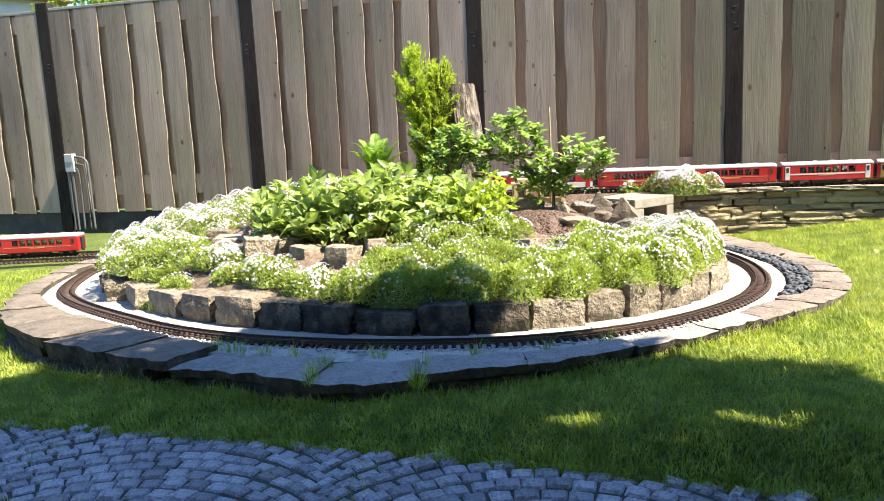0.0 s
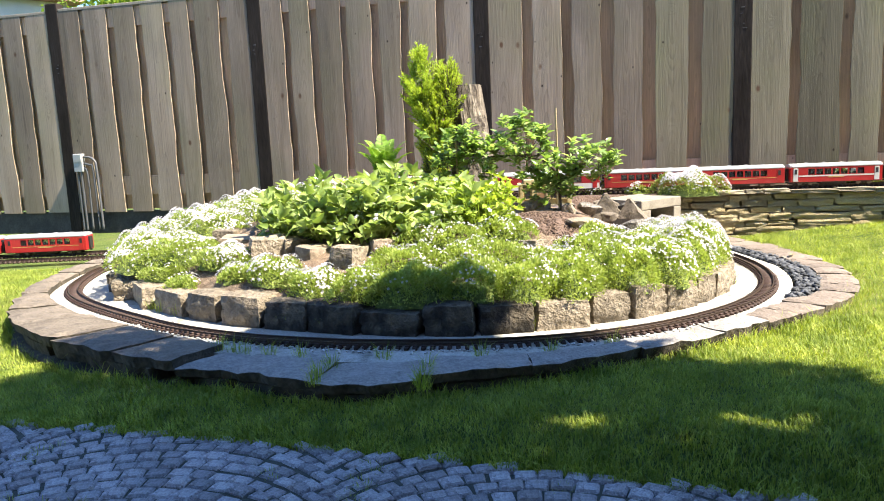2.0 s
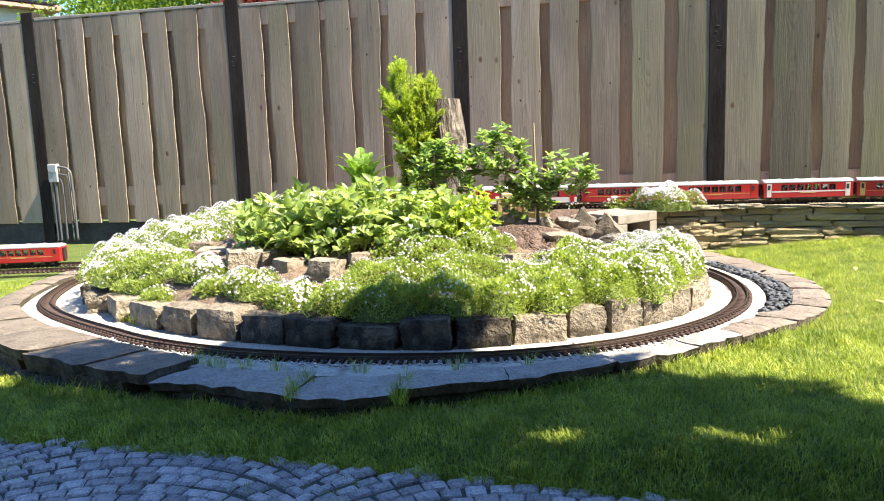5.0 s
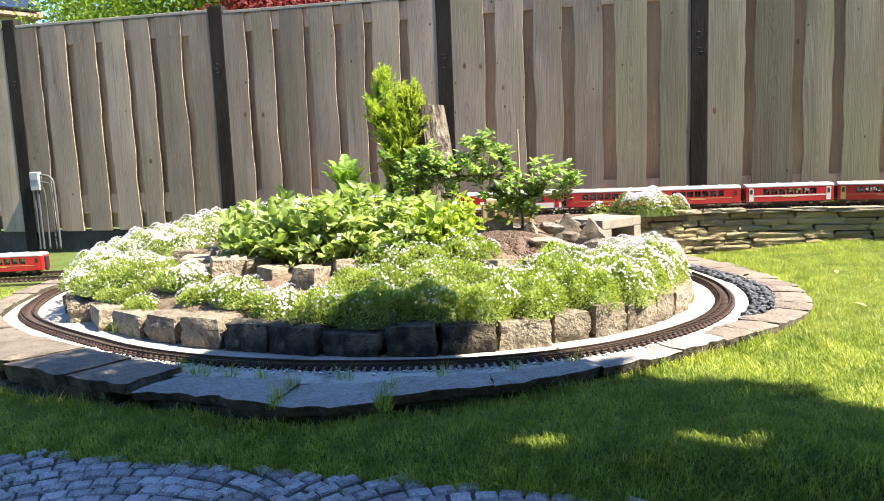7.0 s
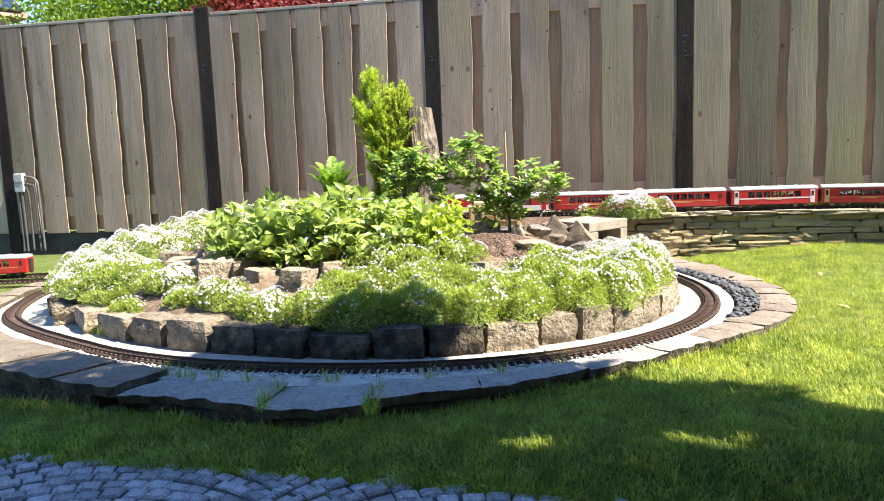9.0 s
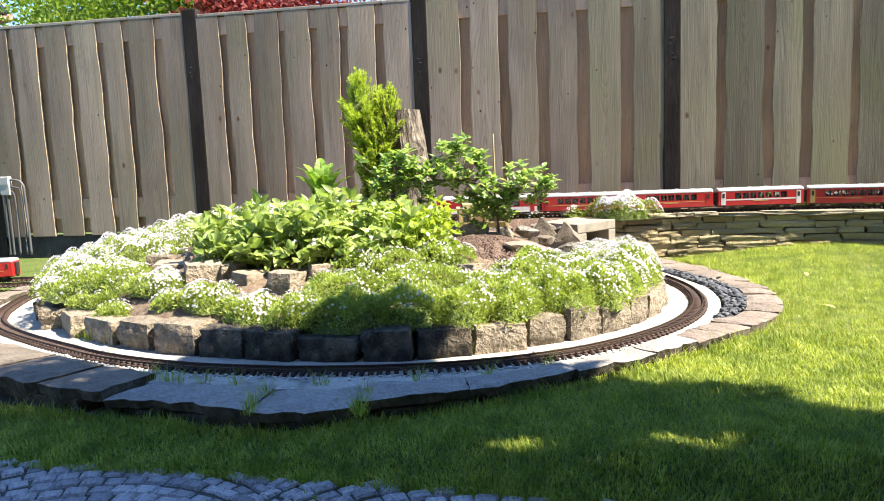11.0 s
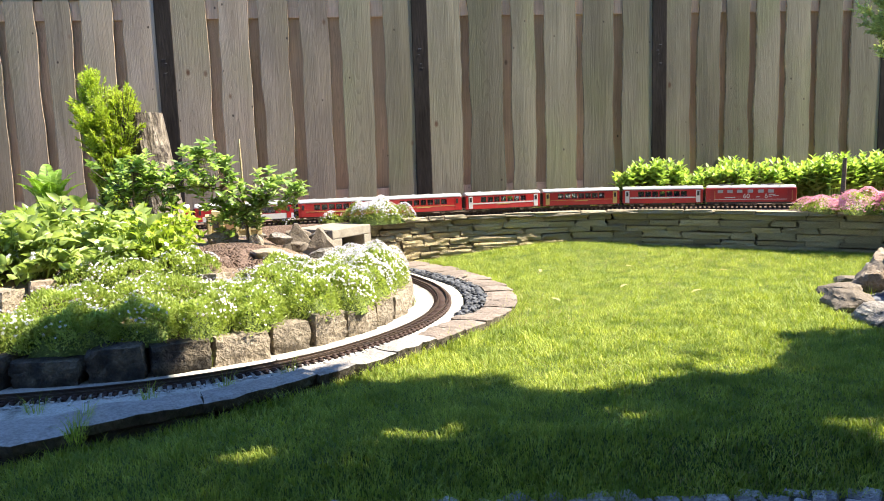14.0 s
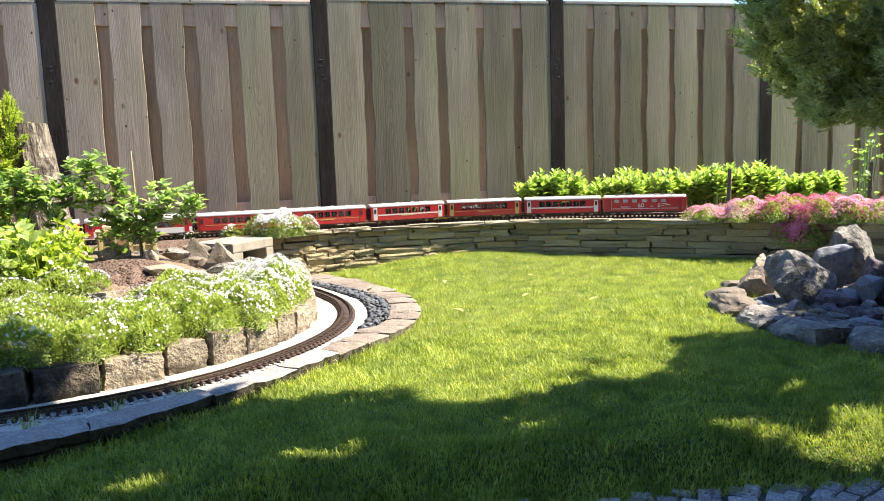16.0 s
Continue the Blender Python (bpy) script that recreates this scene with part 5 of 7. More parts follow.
def cushion(name, x, y, z, rx, ry, h, leaves, blossoms, seed, label, category="flowers", petal="white", turn=0.0, group="creeping phlox cushions", foliage="phlox", top=0.8):
    """A low spreading cushion of small narrow leaves with blossoms on it."""
    rng = np.random.default_rng(seed)
    c = thing(name, label, category, pose(x, y, z, 0, 0, turn), group)

    def dome(n, lo=0.0):
        rho = np.sqrt(rng.random(n) * (1 - lo) + lo * rng.random(n))
        a = rng.uniform(0, 6.283, n)
        wob = 1 + 0.16 * np.sin(3 * a + seed) + 0.09 * np.sin(7 * a + 2.0 * seed)
        px, py = rho * np.cos(a) * rx * wob, rho * np.sin(a) * ry * wob
        lump = 1 + 0.22 * np.sin(px * 34 + seed) * np.sin(py * 31 + 1.7 * seed)
        pz = h * np.maximum(0.0, 1 - rho ** 2.6) ** 0.55 * lump
        nrm = np.stack([px / rx ** 2 * h, py / ry ** 2 * h, np.full(n, 0.55)], 1)
        return np.stack([px, py, pz], 1), unit(nrm)
    # closed fill dome, its darker green painted as shade between the leaves
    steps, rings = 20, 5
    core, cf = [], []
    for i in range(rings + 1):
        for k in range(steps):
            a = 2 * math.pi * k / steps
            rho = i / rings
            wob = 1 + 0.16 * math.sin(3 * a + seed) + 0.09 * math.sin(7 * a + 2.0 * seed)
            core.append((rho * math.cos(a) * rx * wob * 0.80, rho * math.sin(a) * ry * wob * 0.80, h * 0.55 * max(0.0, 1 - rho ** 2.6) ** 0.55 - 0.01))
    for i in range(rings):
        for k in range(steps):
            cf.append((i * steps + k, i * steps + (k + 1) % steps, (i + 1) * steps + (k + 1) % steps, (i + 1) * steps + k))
    put("cushion_core", mesh_of("cushion_core", core, cf, True), "core", c, "dark dome with the cushion's inner shade painted in")
    leaves = int(leaves * 2.5)
    p, n = dome(leaves)
    way = n + rng.normal(0, 0.85, p.shape) + np.array((0, 0, 0.5))
    depth = rng.random(leaves)[:, None]
    p = p - n * depth * 0.02
    v, f = needle_array(p, way, rng.uniform(0.010, 0.026, leaves), rng.uniform(0.0038, 0.0068, leaves), rng)
    put("foliage", fast_mesh("foliage", v, f), foliage, c, "small narrow green leaves")
    if blossoms:
        # blossoms gather in drifts
        blossoms = int(blossoms * 3.0)
        p, n = dome(blossoms * 3)
        drift = np.sin(p[:, 0] * 21 + seed * 1.3) * np.sin(p[:, 1] * 19 + seed * 2.1) + rng.normal(0, 0.6, len(p)) + 1.6 * p[:, 2] / h * top
        keep = np.argsort(-drift)[:blossoms]
        p, n = p[keep], n[keep]
        v, f = flower_array(p + n * 0.014 + np.array((0, 0, 0.008)), n + rng.normal(0, 0.35, p.shape), rng.uniform(0.0040, 0.0070, len(p)), rng)
        put("blossoms", fast_mesh("blossoms", v, f), petal, c, "small five-petalled blossoms")
    return c


WHITE = "creeping phlox cushion with white blossoms on the mound"
k = 0
for x, y, rx, ry, h, n, fl, turn in (
        # the long drift on the west side
        (-1.62, 4.02, 0.23, 0.22, 0.17, 2600, 420, 10), (-1.72, 4.42, 0.24, 0.26, 0.19, 2600, 700, 20), (-1.42, 4.30, 0.26, 0.26, 0.17, 2600, 620, 0),
        (-1.55, 4.75, 0.28, 0.24, 0.20, 2400, 800, 0), (-1.15, 4.55, 0.26, 0.26, 0.17, 2400, 640, 30), (-1.20, 4.95, 0.30, 0.22, 0.20, 2000, 700, 0),
        (-0.80, 4.80, 0.28, 0.24, 0.17, 2000, 560, 0), (-1.38, 3.86, 0.22, 0.16, 0.13, 2200, 150, -30), (-0.85, 4.35, 0.22, 0.2, 0.14, 1800, 200, 0),
        # front left, lower drifts
        (-1.10, 3.62, 0.17, 0.12, 0.09, 1500, 190, -20), (-0.82, 3.36, 0.14, 0.12, 0.10, 1500, 130, -20), (-0.60, 3.20, 0.14, 0.11, 0.10, 1500, 140, -10),
        (-1.00, 3.44, 0.11, 0.08, 0.06, 800, 70, -30), (-1.45, 3.74, 0.16, 0.10, 0.06, 1100, 30, -35), (-1.28, 3.52, 0.10, 0.07, 0.045, 600, 20, -35),
        # front, hanging over the blocks
        (-0.36, 3.10, 0.16, 0.13, 0.11, 2300, 30, 5), (-0.16, 3.03, 0.18, 0.14, 0.13, 2500, 24, 5), (0.08, 3.03, 0.18, 0.14, 0.14, 2500, 30, 0), (0.30, 3.02, 0.17, 0.14, 0.13, 2400, 36, 0),
        (0.50, 3.05, 0.15, 0.14, 0.13, 2300, 22, 10), (-0.20, 3.27, 0.22, 0.13, 0.11, 2200, 45, 0), (0.15, 3.28, 0.24, 0.14, 0.10, 2400, 55, 0), (0.45, 3.24, 0.2, 0.12, 0.09, 2000, 50, 0),
        (-0.02, 3.46, 0.22, 0.11, 0.09, 1600, 60, 0),
        # the east side
        (0.72, 3.16, 0.18, 0.16, 0.15, 2500, 60, 25), (0.92, 3.26, 0.19, 0.16, 0.16, 2600, 170, 35), (1.06, 3.44, 0.18, 0.16, 0.16, 2600, 280, 45), (1.17, 3.62, 0.18, 0.18, 0.17, 2600, 420, 60),
        (1.22, 3.84, 0.17, 0.20, 0.16, 2400, 480, 80), (1.20, 4.08, 0.17, 0.2, 0.13, 1800, 430, 90), (0.85, 3.50, 0.22, 0.16, 0.12, 2200, 130, 20), (1.06, 3.70, 0.22, 0.18, 0.12, 2200, 200, 30), (1.10, 4.0, 0.2, 0.2, 0.10, 1800, 200, 0), (0.70, 3.58, 0.14, 0.13, 0.08, 1300, 60, 0), (0.26, 3.52, 0.15, 0.12, 0.08, 1400, 50, 0), (0.24, 3.70, 0.10, 0.12, 0.08, 1000, 30, 0), (0.60, 3.40, 0.15, 0.10, 0.08, 1300, 50, 0)):
    if k < 7:
        fl = int(fl * 1.5)
    if k < 9:
        rx, ry, h = rx * 1.18, ry * 1.18, h * 0.86
    cushion("phlox_cushion", x, y, bed_z(x, y) - 0.015, rx, ry, h, n, fl, k + 1, WHITE if fl > 100 else "creeping phlox cushion with few white blossoms on the mound", turn=turn)
    k += 1
for x, y, z, rx, ry, h, n, fl in ((1.57, 5.04, 0.395, 0.23, 0.09, 0.14, 2200, 1000), (1.30, 5.26, 0.39, 0.1, 0.06, 0.07, 500, 80), (1.0, 5.34, 0.39, 0.12, 0.05, 0.08, 500, 90),
                                  (2.72, 5.20, 0.395, 0.17, 0.06, 0.10, 900, 170), (3.05, 5.10, 0.395, 0.18, 0.06, 0.09, 900, 190), (3.36, 5.0, 0.395, 0.14, 0.06, 0.07, 600, 120)):
    cushion("phlox_cushion", x, y, z, rx, ry, h, n, fl, k + 1, "white flowering phlox cushion on the stone terrace", turn=-14)
    k += 1
for x, y, z, rx, ry, h, n, fl, pet in ((4.32, 3.76, 0.40, 0.17, 0.12, 0.07, 1300, 180, "palepink"), (4.44, 3.58, 0.40, 0.18, 0.15, 0.11, 1700, 330, "palepink"), (4.58, 3.40, 0.40, 0.18, 0.15, 0.13, 1700, 360, "pink"), (4.70, 3.20, 0.40, 0.18, 0.15, 0.13, 1700, 360, "pink"),
                                       (4.56, 3.26, 0.25, 0.13, 0.09, 0.15, 1200, 300, "pink"), (4.78, 3.12, 0.40, 0.2, 0.15, 0.12, 1600, 260, "palepink"), (4.92, 2.85, 0.40, 0.2, 0.15, 0.12, 1500, 260, "palepink")):
    cushion("pink_phlox", x, y, z, rx * 1.2, ry * 1.25, h * 1.05, int(n * (1.3 if pet == "pink" else 0.9)), int(fl * (2.6 if pet == "pink" else 3.4)), k + 1, "pink flowering phlox cushion spilling over the wall" if pet == "pink" else "pale pink phlox cushion on the stone terrace", petal=pet, turn=-45, group="pink phlox", top=0.15)
    k += 1


def leafy_plant(name, x, y, z, r, h, leaves, size, mat, seed, label, blossoms=0, category="plant", group=""):
    """A bushy herb: upright stems, each with sprays of three to five pointed leaves."""
    rng = np.random.default_rng(seed)
    c = thing(name, label, category, pose(x, y, z), group)
    verts, faces = [], []
    B, W, N, L = [], [], [], []
    stems = max(8, leaves // 8)
    tops = []
    for s in range(stems):
        a, rr = rng.uniform(0, 6.283), r * math.sqrt(rng.random())
        top = np.array((rr * math.cos(a), rr * math.sin(a), h * rng.uniform(0.58, 1.22) * (1 - 0.35 * (rr / r) ** 2)))
        pts = np.array([(0.45 * top[0], 0.45 * top[1], 0.0), (0.75 * top[0], 0.75 * top[1], 0.55 * top[2]), tuple(top)])
        tops.append(top)
        v, f = tube(pts, [0.004, 0.003, 0.002], 5)
        o = len(verts)
        verts += v
        faces += [tuple(o + q for q in g) for g in f]
        for k in range(5):
            u = (1.0, 0.86, 0.66, 0.45, 0.25)[k]
            at = pts[1] + (pts[2] - pts[1]) * (u - 0.5) * 2 if u > 0.5 else pts[0] + (pts[1] - pts[0]) * u * 2
            t0 = rng.uniform(0, 6.283)
            out = rng.uniform(0.012, 0.04) if k else 0.0
            p = at + np.array((math.cos(t0), math.sin(t0), 0.25)) * out
            lift = rng.uniform(-0.7, 0.7) if k else rng.uniform(0.2, 1.3)
            m = 5 if k == 0 else 3
            for q in range(m):
                t = t0 + (q - (m - 1) / 2) * (1.25 if k == 0 else 0.95)
                B.append(p)
                W.append((math.cos(t), math.sin(t), lift + rng.normal(0, 0.2)))
                N.append(np.array((0.3 * math.cos(t), 0.3 * math.sin(t), 0.7)) + rng.normal(0, 0.7, 3))
                L.append(size * rng.uniform(0.38, 1.0) * (1.0 if q == (m - 1) // 2 else 0.85))
    tagged(put("stem_tuft", mesh_of("stem_tuft", verts, faces), mat, c, "thin green stems"), kind="stuff")
    B, W, N, L = np.array(B), np.array(W), np.array(N), np.array(L)
    v, f = leaf_array(B, W, N, L, L * rng.uniform(0.42, 0.55, len(L)), 0.25, 0.25)
    put("foliage", fast_mesh("foliage", v, f), mat, c, "broad veined leaves")
    if blossoms:
        b = np.array(tops)[rng.choice(stems, blossoms)] + rng.normal(0, 0.012, (blossoms, 3)) + np.array((0, 0, 0.015))
        v, f = flower_array(b, rng.normal(0, 0.4, b.shape) + np.array((0, -0.5, 1)), rng.uniform(0.009, 0.016, blossoms), rng)
        put("blossoms", fast_mesh("blossoms", v, f), "white", c, "white blossoms")
    return c


k = 200
for x, y, r, h, n, size, mat in ((-0.72, 3.86, 0.24, 0.18, 150, 0.105, "broad"), (-0.48, 3.80, 0.24, 0.24, 170, 0.11, "broad"), (-0.22, 3.78, 0.24, 0.20, 170, 0.11, "broad"), (-0.60, 4.10, 0.26, 0.24, 170, 0.115, "broad"),
                                 (-0.32, 4.08, 0.26, 0.24, 170, 0.11, "broad"), (-0.04, 3.98, 0.24, 0.20, 160, 0.10, "broad"), (0.02, 3.72, 0.21, 0.17, 150, 0.09, "broad"), (-0.86, 4.06, 0.21, 0.18, 120, 0.10, "broad"),
                                 (-0.12, 4.24, 0.23, 0.20, 120, 0.105, "broad"), (0.15, 3.80, 0.20, 0.20, 300, 0.062, "yellowgreen"), (0.14, 3.98, 0.20, 0.23, 280, 0.062, "yellowgreen"), (0.14, 3.62, 0.18, 0.16, 240, 0.050, "yellowgreen"), (-0.84, 3.78, 0.16, 0.11, 110, 0.08, "broad"), (-0.60, 3.68, 0.16, 0.12, 120, 0.09, "broad"), (-0.36, 3.60, 0.16, 0.12, 120, 0.09, "broad"), (-0.12, 3.58, 0.16, 0.11, 110, 0.085, "broad")):
    leafy_plant("leafy_perennial", x, y, bed_z(x, y) - 0.01, r, h, n, size, mat, k, "lush broad-leaved green perennial with white blossoms" if mat == "broad" else "yellow green small-leaved perennial", 9 if mat == "broad" else 4, group="perennials on the mound")
    k += 1


def fern(x, y, z):
    """Upright arching fronds, each with two rows of narrow leaflets."""
    c = thing("fern", "light green upright fern on the mound", "fern", pose(x, y, z))
    rng = np.random.default_rng(71)
    for a, L, out in ((190, 0.36, 0.30), (240, 0.33, 0.34), (100, 0.42, 0.16), (60, 0.38, 0.22), (10, 0.36, 0.30), (330, 0.32, 0.34), (280, 0.30, 0.30), (150, 0.38, 0.26), (80, 0.34, 0.10), (215, 0.30, 0.45), (350, 0.28, 0.5)):
        d = np.array((math.cos(radians(a)), math.sin(radians(a)), 0))
        s = np.linspace(0, 1, 40)
        rib = d[None] * (s ** 1.7 * L * out * 1.3)[:, None] + np.array((0, 0, 1.0))[None] * ((s - 0.22 * s ** 4) * L)[:, None]
        t = unit(np.gradient(rib, axis=0))
        side = np.array((-d[1], d[0], 0.0))
        base, way, ln, nr = [], [], [], []
        for i in range(7, 40):
            u = (i - 7) / 32
            for q in (-1, 1):
                base.append(rib[i])
                way.append(side * q + t[i] * 0.30 + rng.normal(0, 0.06, 3))
                ln.append(0.084 * (1 - u) ** 0.75 * (0.55 + 0.45 * min(1, u * 5)) + 0.004)
                nr.append(np.cross(side, t[i]) + rng.normal(0, 0.12, 3))
        v, f = leaf_array(np.array(base), np.array(way), np.array(nr), np.array(ln), np.full(len(ln), 0.0135), 0.05, 0.12)
        frond = put("frond", fast_mesh("frond", v, f), "fern", c)
        rv, rf = tube(rib[::3], np.linspace(0.003, 0.001, len(rib[::3])), 4)
        put("midrib", mesh_of("midrib", rv, rf), "fern", frond)
    return c


fern(-0.385, 4.48, 0.55)


def yew():
    """Young yew: upright stems, flat side shoots with two ranks of needles, pale at the tips."""
    rng = np.random.default_rng(31)
    c = thing("yew_shrub", "upright young yew with yellow green shoot tips", "shrub", pose(-0.085, 4.80, 0.40))
    verts, faces = [], []
    young, mids, basal = ([], []), ([], []), ([], [])
    reach = [(0.0, 0.09), (0.2, 0.09), (0.35, 0.11), (0.55, 0.145), (0.78, 0.155), (0.92, 0.10), (1.0, 0.05)]
    for s in range(640):
        zt = rng.uniform(0.02, 1.0) ** 0.85
        a = rng.uniform(0, 6.283)
        lobe = (-0.07 if s % 2 else 0.09) * smooth(0.45, 0.8, zt)
        top = 0.955 if s % 2 else 0.865
        rr = table(zt, reach)
        root = np.array((lobe + 0.3 * rr * math.cos(a), 0.3 * rr * math.sin(a), zt * top - 0.05))
        k = rng.uniform(0.45, 1.0)
        tip = np.array((lobe + rr * k * math.cos(a), rr * k * math.sin(a), zt * top + rng.uniform(0.0, 0.085)))
        d = tip - root
        ln = np.linalg.norm(d)
        d /= ln
        side = unit(np.cross(d, np.array((0.05, 0.02, 1.0)) + rng.normal(0, 0.35, 3)))
        if s % 2 == 0:
            v, f = tube([root, (root + tip) / 2, tip], [0.003, 0.0025, 0.0015], 4)
            o = len(verts)
            verts += v
            faces += [tuple(o + q for q in g) for g in f]
        count = int(ln / 0.0042) + 8
        # dark needles fill the lower part, paler ones the upper
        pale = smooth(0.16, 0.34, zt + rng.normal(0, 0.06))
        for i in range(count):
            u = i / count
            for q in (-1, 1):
                to = basal if rng.random() > pale else young if u > 0.25 + 0.35 * rng.random() else mids
                to[0].append(root + d * ln * u)
                to[1].append(side * q * rng.uniform(0.3, 1.0) + d * (0.6 + 0.5 * u) + rng.normal(0, 0.4, 3))
    for x0 in (-0.05, 0.0, 0.06):
        v, f = tube([(0, 0, 0), (x0 * 0.4, 0, 0.3), (x0, 0.01, 0.6), (x0 * 1.5, 0, 0.9)], [0.016, 0.012, 0.008, 0.003], 7)
        o = len(verts)
        verts += v
        faces += [tuple(o + q for q in g) for g in f]
    put("stem", mesh_of("stem", verts, faces), "twig", c, "brown upright stems")
    for name, mat, (B, W) in (("old_growth", "yewdark", basal), ("green_growth", "yewmid", mids), ("young_growth", "yew", young)):
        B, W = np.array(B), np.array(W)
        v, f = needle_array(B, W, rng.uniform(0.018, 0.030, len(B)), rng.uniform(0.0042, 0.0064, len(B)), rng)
        put(name, fast_mesh(name, v, f), mat, c, {"yewdark": "dark basal needles", "yewmid": "green needles", "yew": "yellow green young shoots"}[mat])
    return c


yew()


def stump():
    verts, faces = [], []
    sides, rows = 28, 18
    for i in range(rows + 1):
        u = i / rows
        cx, cy = 0.02 - 0.085 * u, 0.0
        for k in range(sides):
            a = 2 * math.pi * k / sides
            r = (0.150 - 0.024 * u) * (1 + 0.5 * max(0, 0.14 - u)) + 0.008 * noise.noise(Vector((math.cos(a) * 3, math.sin(a) * 3, u * 3.0))) + 0.006 * noise.noise(Vector((math.cos(a) * 9, math.sin(a) * 9, u * 5)))
            verts.append((cx + r * math.cos(a), cy + r * math.sin(a), 0.76 * u))
    for i in range(rows):
        for k in range(sides):
            faces.append((i * sides + k, i * sides + (k + 1) % sides, (i + 1) * sides + (k + 1) % sides, (i + 1) * sides + k))
    s = thing("tree_stump", "tall sawn-off tree stump with peeling bark", "tree stump", pose(0.158, 4.90, 0.40))
    put("bark", mesh_of("bark", verts, faces), "bark", s)
    top = [verts[rows * sides + k] for k in range(sides)] + [(-0.065, 0, 0.762)]
    put("sawn_face", mesh_of("sawn_face", top, [(k, (k + 1) % sides, sides) for k in range(sides)]), "cutwood", s, "pale sawn top")
    for a, z0, r in ((250, 0.02, 0.1), (285, 0.0, 0.11), (310, 0.0, 0.1), (270, 0.0, 0.1)):
        x, y = r * math.cos(radians(a)), r * math.sin(radians(a))
        v, f = tube([(x * 1.15, y * 1.15, z0), (x * 1.05, y * 1.1, 0.12), (x * 0.9 - 0.02, y, 0.26), (x * 0.6 - 0.05, y, 0.4)], [0.007, 0.006, 0.004, 0.002], 6)
        put("ivy_stem", mesh_of("ivy_stem", v, f), "bamboo", s, "dry climbing stem")
    return s


stump()


def apple_tree():
    """A small espaliered fruit tree: a thin trunk, arms to one side, leaves in tufts on short spurs."""
    rng = np.random.default_rng(44)
    c = thing("fruit_tree", "young espaliered fruit tree with glossy green leaves", "fruit tree", pose(0.608, 4.18, 0.28))
    trunk = [(0, 0, 0), (0.003, 0, 0.12), (-0.005, 0.0, 0.26), (-0.02, 0.0, 0.38)]
    long_arm = [(-0.012, 0.0, 0.34), (-0.09, 0.01, 0.42), (-0.24, 0.03, 0.455), (-0.38, 0.04, 0.45), (-0.50, 0.05, 0.46), (-0.64, 0.05, 0.47)]
    short_arm = [(-0.01, 0.0, 0.30), (0.07, -0.01, 0.36), (0.15, -0.02, 0.40), (0.24, -0.02, 0.40)]
    # the tufts of leaves: middle, spread, number of spurs
    tufts_at = ((-0.66, 0.05, 0.47, 0.045, 6), (-0.68, 0.05, 0.42, 0.04, 4), (-0.585, 0.05, 0.55, 0.04, 7), (-0.50, 0.04, 0.57, 0.04, 6), (-0.62, 0.05, 0.33, 0.04, 6), (-0.515, 0.04, 0.31, 0.035, 5), (-0.56, 0.05, 0.42, 0.05, 8),
                (-0.49, 0.04, 0.48, 0.045, 8), (-0.41, 0.03, 0.50, 0.045, 9), (-0.36, 0.03, 0.41, 0.05, 10), (-0.44, 0.03, 0.38, 0.045, 7), (-0.33, 0.02, 0.48, 0.04, 7), (-0.25, 0.02, 0.60, 0.035, 6), (-0.205, 0.02, 0.625, 0.03, 5),
                (-0.275, 0.02, 0.51, 0.045, 9), (-0.225, 0.02, 0.44, 0.045, 8), (-0.17, 0.01, 0.57, 0.035, 5), (-0.10, 0.01, 0.53, 0.035, 6), (-0.13, 0.01, 0.49, 0.04, 6), (-0.16, 0.01, 0.34, 0.04, 7), (-0.09, 0, 0.385, 0.04, 6),
                (-0.08, 0, 0.28, 0.04, 9), (-0.01, -0.01, 0.395, 0.04, 7), (0.03, -0.01, 0.31, 0.045, 11), (0.012, -0.01, 0.25, 0.035, 8), (-0.13, 0, 0.24, 0.035, 6), (0.155, -0.02, 0.44, 0.04, 8), (0.125, -0.02, 0.405, 0.04, 7), (0.21, -0.02, 0.35, 0.035, 6),
                (0.26, -0.02, 0.40, 0.035, 6), (0.30, -0.02, 0.385, 0.025, 4), (0.10, -0.01, 0.34, 0.035, 5))
    verts, faces = [], []
    B, W, N, L = [], [], [], []
    for i, arm in enumerate((trunk, long_arm, short_arm)):
        n = len(arm)
        v, f = tube(arm, [0.0085 - 0.004 * j / (n - 1) if i == 0 else 0.0055 - 0.0035 * j / (n - 1) for j in range(n)], 6)
        o = len(verts)
        verts += v
        faces += [tuple(o + q for q in g) for g in f]
    line = np.concatenate([along(arm, 0.03)[0] for arm in (trunk, long_arm, short_arm)])
    for x, y, z, r, n in tufts_at:
        m = np.array((x, y, z))
        near = line[np.argmin(np.linalg.norm(line - m, axis=1))]
        for s in range(n):
            p = m + rng.normal(0, r * 1.0, 3) * np.array((1, 1.1, 1))
            if s < 4:
                v, f = tube([near, (near + p) / 2 + np.array((0, 0, -0.008)), p], [0.0025, 0.002, 0.0015], 4)
                o = len(verts)
                verts += v
                faces += [tuple(o + q for q in g) for g in f]
            t0 = rng.uniform(0, 6.283)
            for q in range(10):
                t = t0 + q * 2.4
                B.append(p + np.array((0, 0, 0.004 * q)))
                W.append((math.cos(t), math.sin(t), rng.uniform(-0.1, 1.3)))
                N.append(np.array((-0.3 * math.cos(t), -0.3 * math.sin(t), 0.7)) + rng.normal(0, 0.4, 3))
                L.append(rng.uniform(0.030, 0.060))
    tagged(put("branchwork", mesh_of("branchwork", verts, faces), "twig", c, "thin brown trunk and arms"), kind="stuff")
    B, W, N, L = np.array(B), np.array(W), np.array(N), np.array(L)
    v, f = leaf_array(B, W, N, L, L * 0.50, 0.2, 0.25)
